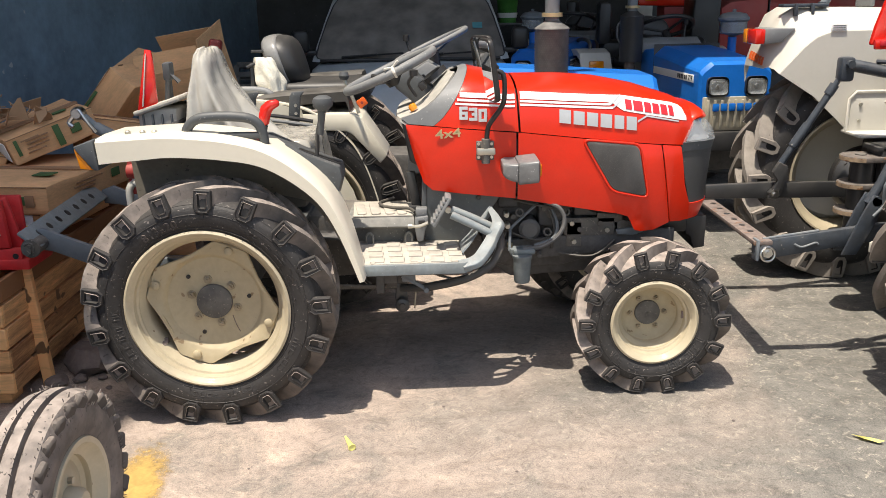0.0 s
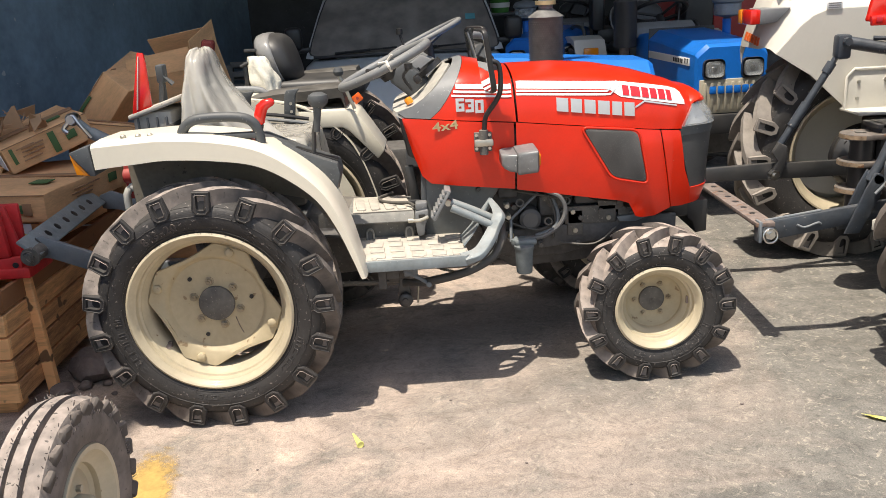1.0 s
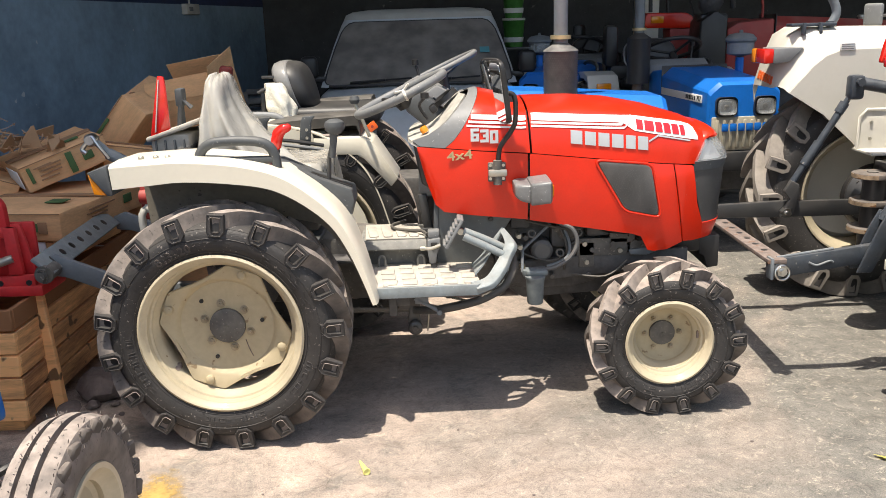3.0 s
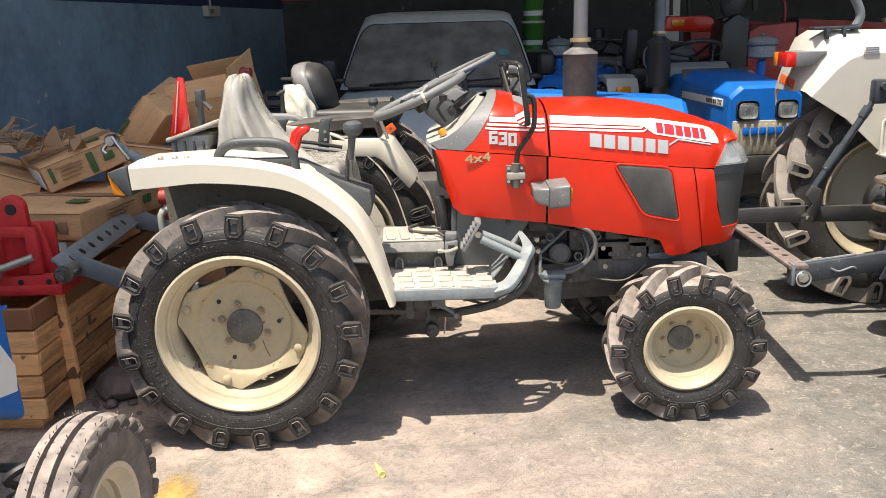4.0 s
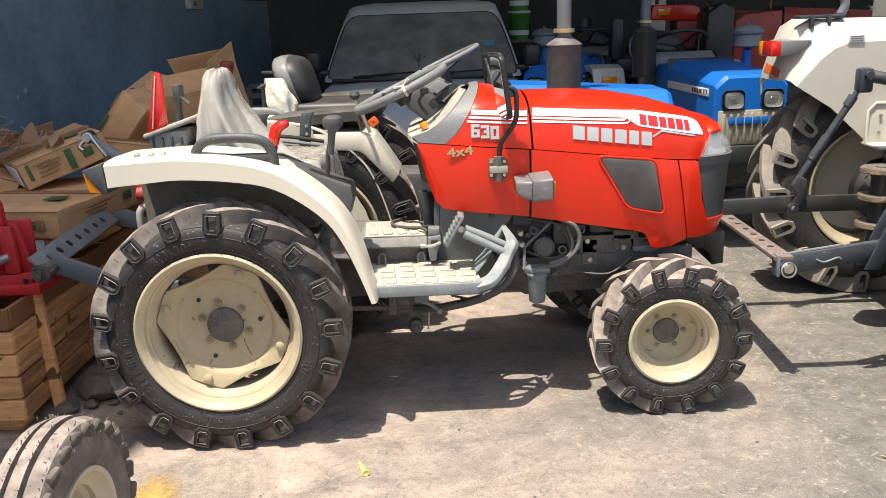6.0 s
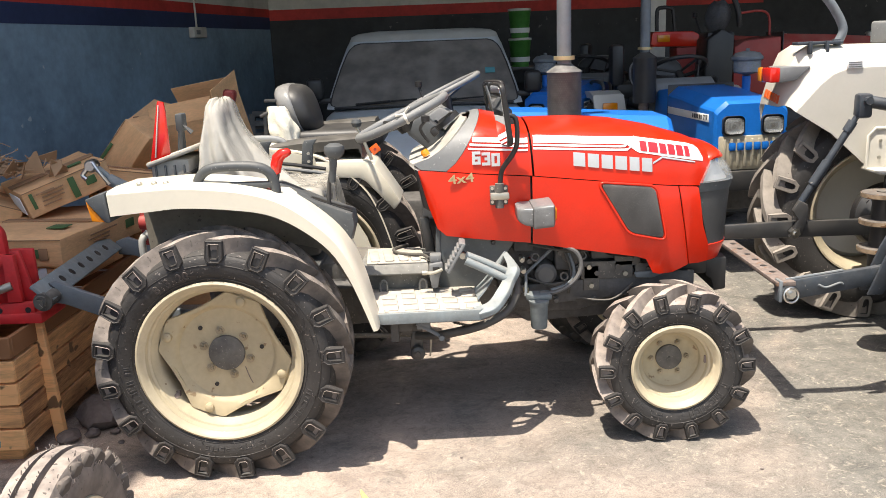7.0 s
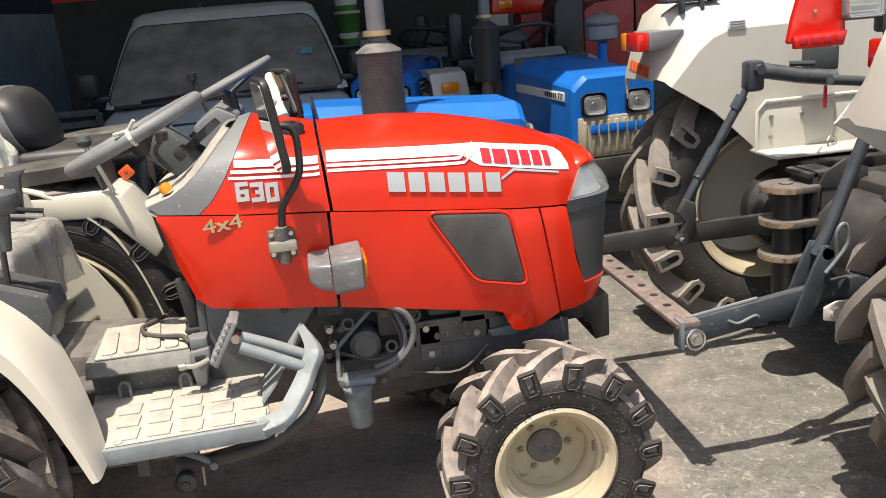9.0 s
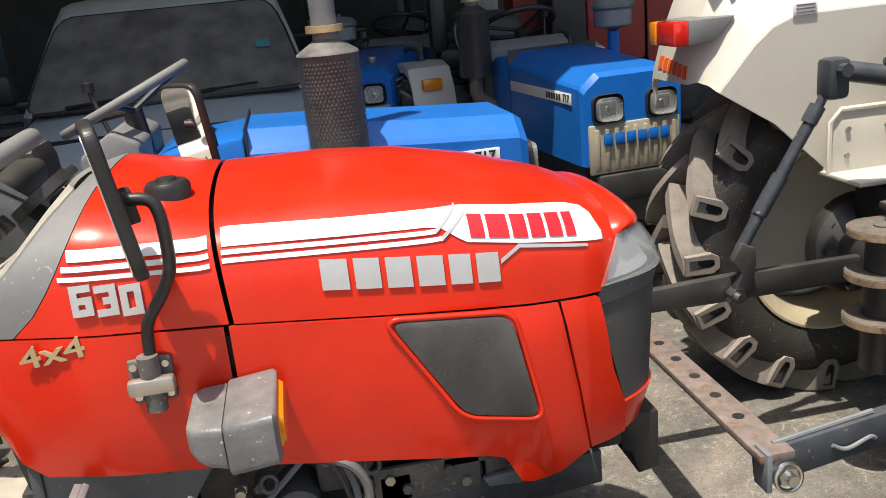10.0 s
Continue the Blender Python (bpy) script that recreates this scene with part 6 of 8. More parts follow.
    for s in (-1, 1):
        part("lower_link", prism([(-0.10, 0.43), (-0.50, 0.50), (-0.66, 0.565), (-0.735, 0.575), (-0.745, 0.635), (-0.69, 0.655), (-0.585, 0.612), (-0.50, 0.578), (-0.08, 0.50)], s * 0.365 - 0.012, s * 0.365 + 0.012, "y", 0.005), STEEL_GREY, T, "blue-grey steel lower link")
        part("lift_rod", tube([(-0.14, s * 0.27, 0.93), (-0.33, s * 0.33, 0.64)], 0.014, 10), STEEL_BLUE, T)
    BAR = Matrix.Translation((-0.722, -0.065, 0.634)) @ pose(0, 0, 0, 0, 0, 4) @ pose(0, 0, 0, 0, 42, 0)
    db = part("drawbar", moved(box(0, 0, 0, 0.092, 0.82, 0.014, 0.004), BAR), GUARD, T, "blue-grey drilled drawbar across the links")
    for k in range(7):
        y = -0.31 + 0.10 * k
        part("hole", moved(cyl((0, y, 0), (0, y, 0.0078), 0.016, 16), BAR), BLACK, db)
    part("drawbar_pin", join(cyl((-0.69, -0.505, 0.605), (-0.69, -0.35, 0.605), 0.017, 16), cyl((-0.69, -0.46, 0.605), (-0.69, -0.39, 0.605), 0.030, 20), lathe([(-0.475, 0.0), (-0.475, 0.034), (-0.465, 0.036), (-0.46, 0)], 18, "y", (-0.69, 0, 0.605)), tube([(-0.69, -0.49, 0.58), (-0.70, -0.495, 0.625), (-0.672, -0.495, 0.628), (-0.675, -0.49, 0.585)], 0.004, 6, 3)), CAST, db)
    part("hydraulic_coupler", join(cyl((-0.36, -0.24, 0.80), (-0.24, -0.30, 0.785), 0.022, 14), tube([(-0.36, -0.24, 0.80), (-0.385, -0.25, 0.77), (-0.385, -0.25, 0.70)], 0.015, 10, 3)), IVORY, T, "pale hydraulic coupler")
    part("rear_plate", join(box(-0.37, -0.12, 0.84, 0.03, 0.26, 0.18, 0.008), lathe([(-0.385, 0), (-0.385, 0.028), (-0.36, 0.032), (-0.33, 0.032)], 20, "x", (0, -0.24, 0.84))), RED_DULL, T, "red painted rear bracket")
    return T


red_tractor()


# ---- the blue row tractors ----
PALE_GRILLE = mat("tan_grille_paint", (0.40, 0.36, 0.27), 0.5, var=0.1, dust=0.2)

def row_tractor(name, label, loc, rz, paint, scale=1.0, plate=True, lamps=True, rear=True, muffler=True, seat_cover=False, fender_mat=None, detail=True, group="", cleaner=True, cap=True, side_lamp=True, stack=(-0.55, -0.285), steer=True, cowl_mat=None, cleaner_at=(-0.46, 0.36), cap_at=(-0.22, 0.06), wheel_x=-1.24, seat_dx=0.0, seat_up=0.0, rails=True):
    """A boxy small tractor. Its origin lies on the ground under the middle of the bonnet's front; it faces +x."""
    T = thing(name, label, "tractor", loc, rz, group)
    fender_mat = fender_mat or IVORY
    # bonnet: boxy, with chamfered shoulders
    rows = []
    for x, w, zt in ((0.0, 0.212, 1.050), (-0.025, 0.222, 1.068), (-0.30, 0.226, 1.085), (-0.55, 0.226, 1.105), (-0.80, 0.226, 1.118)):
        rows.append([(x, -w, 0.70), (x, -w, zt - 0.062), (x, -w + 0.010, zt - 0.048), (x, -w + 0.060, zt - 0.006), (x, -w + 0.068, zt), (x, w - 0.068, zt), (x, w - 0.060, zt - 0.006), (x, w - 0.010, zt - 0.048), (x, w, zt - 0.062), (x, w, 0.70)])
    hood = part("bonnet", capped(rows), paint, T, "painted boxy bonnet", 14)
    part("bonnet_seam", box(-0.80, 0, 0.92, 0.006, 0.456, 0.42, 0.002), BLACK, hood)
    part("tank_cover", prism([(-0.806, 0.72), (-0.806, 1.105), (-1.02, 1.085), (-1.08, 1.05), (-1.08, 0.72)], -0.222, 0.222, "y", 0.014), paint, T, "painted rear bonnet section")
    if cap:
        part("radiator_cap", lathe([(1.07, 0.020), (1.092, 0.020), (1.096, 0.028), (1.106, 0.026), (1.112, 0.012), (1.113, 0)], 16, "z", (*cap_at, 0)), ZINC, hood)
    part("engine", join(box(-0.60, 0, 0.56, 0.9, 0.30, 0.34, 0.02), box(-1.45, 0, 0.52, 0.9, 0.26, 0.34, 0.03)), ENGINE, T, "dark engine and gearbox")
    # front
    gr = part("grille", box(0.004, 0, 0.765, 0.02, 0.40, 0.20, 0.006), PALE_GRILLE, T, "pale grille with upright slats")
    for k in range(9):
        part("grille_slat", box(0.016, -0.17 + 0.0425 * k, 0.765, 0.014, 0.018, 0.165, 0.004), PALE_GRILLE, gr)
    for k in range(6):
        part("brand_mark", box(0.026, -0.125 + 0.050 * k, 0.805, 0.008, 0.040, 0.046, 0.006), BLUE, gr)
    part("bumper", box(-0.02, 0, 0.60, 0.10, 0.34, 0.12, 0.01), BLACK_METAL, T)
    if lamps:
        for s in (-1, 1):
            lp = part("headlamp_bezel", box(0.004, s * 0.118, 0.925, 0.022, 0.130, 0.116, 0.030, 4), BLACK, T, "square headlamp in a black bezel")
            part("lamp_bowl", capped([[(x, s * 0.118 + a, 0.925 + b) for a, b in rounded([(-0.052 * k, -0.045 * k), (0.052 * k, -0.045 * k), (0.052 * k, 0.045 * k), (-0.052 * k, 0.045 * k)], 0.026 * k, 5)] for x, k in ((0.018, 1.0), (0.017, 0.96), (0.013, 0.80), (0.010, 0.55), (0.009, 0.3))]), REFLECTOR, lp)
            part("lamp_glass", box(0.020, s * 0.118, 0.925, 0.006, 0.104, 0.090, 0.024, 4), LENS_CLEAR, lp, "ribbed clear headlamp glass")
            part("bulb", lathe([(0.012, 0.02), (0.020, 0.016), (0.024, 0.0)], 12, "x", (0, s * 0.118, 0.922)), CHROME, lp)
    if plate:
        for s in (-1, 1):
            pt = part("name_plate", box(-0.44, s * 0.2275, 0.965, 0.70, 0.004, 0.046, 0.001), WHITE, T, "white name plate with the number 717")
            bm = text_mesh("717", 0.042, 0.001)
            part("plate_number", moved(bm, (Matrix.Translation((-0.135, s * 0.2305, 0.965)) @ pose(0, 0, 0, 90, 0, 0)) if s < 0 else (Matrix.Translation((-0.30, s * 0.2305, 0.965)) @ pose(0, 0, 0, 90, 0, 180))), BLACK, pt)
            for k in range(6):
                part("brand_mark", box((-0.335 if s < 0 else -0.21) + 0.027 * k, s * 0.2305, 0.965, 0.018, 0.002, 0.026, 0.0006), BLACK, pt)
    if muffler:
        mf = part("muffler", lathe([(1.0, 0.0), (1.0, 0.079), (1.30, 0.081), (1.306, 0.084), (1.312, 0.081), (1.335, 0.045), (1.350, 0.028), (1.36, 0.0)], 32, "z", (*stack, 0)), MUFFLER if detail else BLACK_METAL, T, "dusty black upright silencer in a perforated shield")
        part("pipe", lathe([(1.34, 0.034), (2.3, 0.034)], 20, "z", (*stack, 0)), STEEL_GREY, mf)
        part("clamp", lathe([(1.362, 0.036), (1.362, 0.050), (1.380, 0.050), (1.380, 0.036)], 20, "z", (*stack, 0), closed=True), GOLD, mf)
        part("elbow", tube([(stack[0], stack[1], 1.0), (stack[0], stack[1], 0.90), (stack[0], -0.20, 0.82)], 0.035, 12, 4), RUST, mf)
        if detail:
            dots = []
            for r in range(26):
                for k in range(46):
                    a = 2 * math.pi * (k + 0.5 * (r % 2)) / 46
                    if math.sin(a) < 0.35:
                        c = Vector((stack[0] + 0.0822 * math.cos(a), stack[1] + 0.0822 * math.sin(a), 1.020 + 0.0106 * r))
                        n = Vector((math.cos(a), math.sin(a), 0))
                        t = Vector((-n.y, n.x, 0))
                        dots.append([c + t * 0.0036, c + Vector((0, 0, 0.0036)), c - t * 0.0036, c - Vector((0, 0, 0.0036)), c + n * 0.0010])
            bm = bmesh.new()
            for d in dots:
                v = [bm.verts.new(p) for p in d]
                for i in range(4):
                    bm.faces.new([v[i], v[(i + 1) % 4], v[4]])
            tagged(part("perforation", bm, MUFFLER, mf), kind="stuff")
    if cleaner:
        ac = part("air_cleaner", lathe([(1.17, 0.0), (1.19, 0.03), (1.20, 0.075), (1.205, 0.085), (1.275, 0.085), (1.285, 0.098), (1.30, 0.098), (1.325, 0.075), (1.335, 0.03), (1.336, 0.012), (1.352, 0.012), (1.354, 0)], 28, "z", (*cleaner_at, 0)), STEEL_GREY, T, "grey air pre-cleaner on a stalk")
        part("stalk", cyl((*cleaner_at, 0.95), (*cleaner_at, 1.18), 0.027, 16), BLUE, ac)
        part("bowl", lathe([(1.208, 0.087), (1.272, 0.087)], 28, "z", (*cleaner_at, 0)), LENS_CLEAR, ac)
    # cowl, dash and steering
    part("cowl", prism([(-1.08, 0.60), (-1.08, 1.12), (-1.15, 1.16), (-1.24, 1.10), (-1.26, 0.60)], -0.215, 0.215, "y", 0.012), cowl_mat or PLASTIC_MID, T, "instrument cowl")
    if steer:
        tilt = Matrix.Translation((wheel_x, 0, 1.225)) @ pose(0, 0, 0, 0, -24, 0)
        sw = part("steering_wheel", moved(ring(0.195, 0.0145, 44, 10), tilt), BLACK if not seat_cover else PLASTIC_MID, T, "steering wheel with three spokes")
        for a in (0.5, 2.6, 4.7):
            part("spoke", moved(tube([(0, 0, -0.04), (0.19 * math.cos(a), 0.19 * math.sin(a), 0)], 0.010, 8), tilt), BLACK, sw)
        part("column", tube([(-1.10, 0, 1.06), (wheel_x + 0.012, 0, 1.19)], 0.028, 12), BLACK, sw)
    part("lever", join(tube([(-1.20, 0.12, 1.05), (-1.26, 0.16, 1.24)], 0.007, 8), lathe([(-0.02, 0), (-0.014, 0.018), (0.014, 0.018), (0.02, 0)], 12, "z", (-1.262, 0.161, 1.255))), BLACK, T)
    if rear:
        st = part("seat", box(-1.58 + seat_dx / 2, 0, 0.95 + seat_up, 0.44, 0.42, 0.09, 0.035, 3), SEAT, T, "black vinyl seat")
        part("seat_post", box(-1.60, 0, 0.78 + seat_up / 2, 0.24, 0.26, 0.28 + seat_up, 0.03), BLACK_METAL, st)
        def back_ring(x, k):
            # a rounded slab outline, leaning back with its height
            out = []
            for j in range(28):
                c, d = math.cos(2 * math.pi * j / 28), math.sin(2 * math.pi * j / 28)
                z = 1.165 + 0.125 * k * math.copysign(abs(d) ** 0.75, d)
                out.append((x + seat_dx - 0.30 * (z - 1.1), 0.205 * k * math.copysign(abs(c) ** 0.75, c), z))
            return out
        part("backrest", capped([back_ring(x, k) for x, k in ((-1.72, 0.97), (-1.695, 1.0), (-1.67, 0.985), (-1.645, 0.93), (-1.630, 0.82), (-1.622, 0.5))]), SEAT, st, "rounded black backrest", 60)
        part("back_shell", capped([back_ring(x, k) for x, k in ((-1.785, 0.60), (-1.780, 0.82), (-1.765, 0.94), (-1.742, 1.0), (-1.712, 1.03), (-1.700, 1.03), (-1.695, 1.0))]), SHELL, st, "glossy grey backrest shell", 50)
        for s in (-1, 1):
            prof = ([(-1.30, 0.66), (-1.355, 0.93), (-1.42, 1.04)] if rails else [(-1.50, 0.92), (-1.505, 1.02)]) + [(-1.52, 1.065), (-1.80, 1.05), (-1.98, 1.03), (-2.15, 0.97), (-2.20, 0.90)]
            fr = [[(x, s * 0.58, z - 0.05), (x, s * 0.58, z - 0.006), (x, s * 0.565, z), (x, s * 0.36, z), (x, s * 0.345, z - 0.01), (x, s * 0.34, z - 0.22)] for x, z in prof]
            fd = part("fender", grid(fr, thick=0.006), fender_mat, T, "pale painted rear fender")
            if side_lamp:
                part("side_lamp", box(-1.345, s * 0.47, 0.955, 0.03, 0.11, 0.06, 0.008), LENS_AMBER, fd)
            if rails:
                part("fender_rail", tube([(-1.60, s * 0.45, 1.03), (-1.62, s * 0.45, 1.10), (-1.80, s * 0.45, 1.12), (-1.98, s * 0.45, 1.10), (-2.0, s * 0.45, 1.02)], 0.014, 10, 4), BLACK_METAL, fd)
            ag_wheel(T, "rear", (-1.75, s * 0.50, 0.49), 0.50, 0.30, 0.22, 16, s, plain_disc, phase=0.1)
    for s in (-1, 1):
        front_wheel(T, (-0.42, s * 0.46, 0.285), s)
    part("front_axle", join(tube([(-0.42, -0.40, 0.30), (-0.42, 0, 0.36), (-0.42, 0.40, 0.30)], 0.032, 12), box(-0.42, 0, 0.42, 0.14, 0.16, 0.14, 0.02)), STEEL_BLUE, T, "steel front axle beam")
    return T


def front_wheel(T, c, s, rim_mat=None, spikes=False):
    """An undriven ribbed front wheel."""
    R, r, W = 0.285, 0.155, 0.135
    M = Matrix.Diagonal((1, -s, 1, 1)) if s > 0 else Matrix.Identity(4)
    p = [(-0.40 * W, r), (-0.50 * W, r + 0.03), (-0.53 * W, r + 0.07), (-0.47 * W, R - 0.025), (-0.42 * W, R - 0.012), (-0.24 * W, R - 0.004), (-0.20 * W, R - 0.003), (-0.18 * W, R - 0.017), (-0.12 * W, R - 0.017), (-0.10 * W, R), (0.10 * W, R), (0.12 * W, R - 0.017),
         (0.18 * W, R - 0.017), (0.20 * W, R - 0.003), (0.24 * W, R - 0.004), (0.42 * W, R - 0.012), (0.47 * W, R - 0.025), (0.53 * W, r + 0.07), (0.50 * W, r + 0.03), (0.40 * W, r)]
    ty = part("front_tyre", moved(lathe(p, 64, closed=True), M), LUG_RUBBER if spikes else RUBBER, T, "dusty black ribbed front tyre", 30, Matrix.Translation(c))
    bl = join(*[moved(box(0, 0, 0, 0.045, 0.020, 0.045, 0.006, 1), M @ Matrix.Rotation(2 * math.pi * k / 26, 4, "Y") @ Matrix.Translation((0, -0.455 * W, R - 0.035)) @ pose(0, 0, 0, 18, 24, 0)) for k in range(26)])
    part("shoulder_tread", bl, RUBBER, ty, "notched tyre shoulder")
    if spikes:
        rnd = random.Random(7)
        sp = []
        for k in range(420):
            a, w = rnd.uniform(0, 2 * math.pi), rnd.choice((-0.53, -0.47, -0.42, -0.10, 0.10, 0.22, 0.44)) * W
            rr = R - (0.05 if abs(w) > 0.5 * W else 0.022 if abs(w) > 0.45 * W else 0.006)
            d = Vector((math.cos(a), w * 3.5 * (abs(w) > 0.4 * W), math.sin(a))).normalized()
            b = Vector((rr * math.cos(a), w, rr * math.sin(a)))
            sp.append(tube([b, b + d * rnd.uniform(0.006, 0.014) + Vector((rnd.uniform(-1, 1), rnd.uniform(-1, 1), rnd.uniform(-1, 1))) * 0.004], 0.0011, 4))
        tagged(part("rubber_whisker", moved(join(*sp), M), LUG_RUBBER, ty), kind="stuff")
    rm = part("front_rim", moved(lathe([(-0.42 * W, r + 0.012), (-0.48 * W, r + 0.008), (-0.47 * W, r - 0.006), (-0.30 * W, r - 0.020), (-0.25 * W, r - 0.035), (0.3 * W, r - 0.03), (0.42 * W, r)], 48, closed=True), M), rim_mat or CREAM, T, "cream steel front rim", 40, Matrix.Translation(c))
    part("wheel_disc", moved(grid([[(q * math.cos(a), w, q * math.sin(a)) for a in [2 * math.pi * k / 40 for k in range(40)]] for w, q in ((-0.12 * W, r - 0.03), (-0.05 * W, r * 0.7), (-0.16 * W, r * 0.45), (-0.16 * W, 0.0))], close_v=True, thick=0.004), M), rim_mat or CREAM, rm)
    hb = part("hub", moved(lathe([(-0.15 * W, 0.045), (-0.42 * W, 0.040), (-0.50 * W, 0.030), (-0.52 * W, 0)], 20), M), CREAM, rm)
    for k in range(5):
        a = 2 * math.pi * k / 5
        part("wheel_nut", moved(cyl((0.058 * math.cos(a), -0.15 * W, 0.058 * math.sin(a)), (0.058 * math.cos(a), -0.28 * W, 0.058 * math.sin(a)), 0.009, 6), M), ZINC, rm)


b1 = row_tractor("row_tractor", "blue small tractor with an upright black silencer, behind the red one", (1.125, 4.34, 0), 0, BLUE, seat_cover=True, wheel_x=-1.13, cleaner=False, cap=False, side_lamp=False, fender_mat=DUSTY_BLACK, group="row tractors", seat_dx=-0.15, seat_up=0.07, rails=False)
# white cloth hung on the seat, and a pre-cleaner behind
rows = []
for i in range(15):
    u = i / 14
    ring_ = []
    for k in range(48):
        a = 2 * math.pi * k / 48
        f = 1 + 0.22 * math.sin(5 * a + 2.2 * u) * u + 0.25 * noise.noise(Vector((2.5 * math.cos(a), 2.5 * math.sin(a), 5 * u)))
        ring_.append((-1.945 + 0.085 * u - 0.03 * u * u + (0.012 + 0.050 * math.sin(math.pi * min(1, 0.2 + 0.62 * u))) * f * math.cos(a), -0.27 + (0.02 + 0.05 * math.sin(math.pi * min(1, 0.15 + 0.6 * u))) * f * math.sin(a), 1.195 - 0.235 * u))
    rows.append(ring_)
part("seat_cloth", capped(rows), CLOTH, b1, "crumpled cream cloth hung on a bar", 80)
part("cloth_bar", join(tube([(-2.02, -0.27, 1.15), (-1.93, -0.27, 1.19), (-1.90, -0.10, 1.19)], 0.008, 8), box(-2.0, -0.25, 1.06, 0.02, 0.03, 0.22, 0.004), box(-1.98, -0.2, 1.22, 0.06, 0.02, 0.015, 0.004)), BLACK_METAL, b1, "thin black bracket behind the seat")
row_tractor("row_tractor", "blue small tractor with square headlamps and pale grille, in half shade", (1.795, 4.93, 0), -85, BLUE, seat_cover=False, detail=False, stack=(-1.05, -0.31), cleaner_at=(-0.57, 0.21), cap_at=(-0.70, 0.07), group="row tractors")
row_tractor("row_tractor", "blue small tractor deep in the shaded shed", (0.80, 6.40, 0), -112, BLUE, group="row tractors", detail=False, cleaner_at=(-0.40, -0.16), muffler=False, seat_up=0.08)


# ---- the blue tractor whose front wheel stands close by ----
def near_blue():
    T = thing("blue_tractor", "blue tractor with a ribbed front tyre and a painted white reflection", "tractor", (-1.635, 2.30, 0), 90)
    out = [(0.02, 0.30), (0.0, 0.50), (-0.02, 0.80), (-0.06, 0.905), (-0.14, 0.945), (-0.30, 0.965), (-1.3, 0.99), (-1.3, 0.55), (-0.20, 0.42)]
    part("bonnet", prism(out, -0.27, 0.27, "y", 0.03, 3), BLUE, T, "glossy blue bonnet with a skirt")
    # a glossy reflection streak on the worn panel, laid on as flat white
    part("sticker", prism([(-0.02, 0.50), (-0.10, 0.62), (-0.30, 0.64), (-0.30, 0.48), (-0.12, 0.44), (-0.03, 0.42)], -0.2735, -0.269, "y"), WHITE, T, "worn white streak with a painted reflection")
    part("bonnet_crease", prism([(-0.015, 0.68), (-1.2, 0.72), (-1.2, 0.73), (-0.015, 0.69)], -0.275, -0.268, "y"), BLUE, T)
    front_wheel(T, (-0.555, -0.70, 0.285), -1, spikes=True)
    part("axle_beam", join(tube([(-0.555, -0.58, 0.29), (-0.555, -0.30, 0.30), (-0.50, 0.2, 0.36)], 0.034, 12), box(-0.56, -0.545, 0.30, 0.09, 0.05, 0.16, 0.012)), STEEL_BLUE, T, "blue-grey axle beam and knuckle")
    part("track_rod", join(tube([(-0.42, -0.53, 0.25), (-0.40, 0.2, 0.26)], 0.018, 10), lathe([(-0.05, 0), (-0.04, 0.026), (0.03, 0.026), (0.045, 0)], 14, "z", (-0.42, -0.53, 0.265))), BLACK_METAL, T)
    part("steering_arm", tube([(-0.555, -0.55, 0.36), (-0.45, -0.53, 0.30)], 0.020, 10), STEEL_GREY, T)
    part("steering_ram", cyl((-0.33, -0.385, 0.225), (-0.345, -0.455, 0.262), 0.027, 16), BLACK_METAL, T, "dark steering ram")
    part("ram_rod", cyl((-0.345, -0.455, 0.262), (-0.365, -0.535, 0.300), 0.021, 16), CHROME, T, "bright ram rod")
    part("ram_hose", tube([(-0.36, -0.43, 0.29), (-0.40, -0.42, 0.335), (-0.36, -0.47, 0.36), (-0.30, -0.50, 0.33)], 0.012, 8, 4), BLACK, T)
    part("drag_link", tube([(0.02, 0.565, 0.14), (0.0, -0.275, 0.145)], 0.016, 10), BLACK_METAL, T)
    part("chassis", box(-0.75, 0, 0.45, 1.1, 0.30, 0.22, 0.02), ENGINE, T)
    front_wheel(T, (-0.555, 0.66, 0.285), 1)


near_blue()


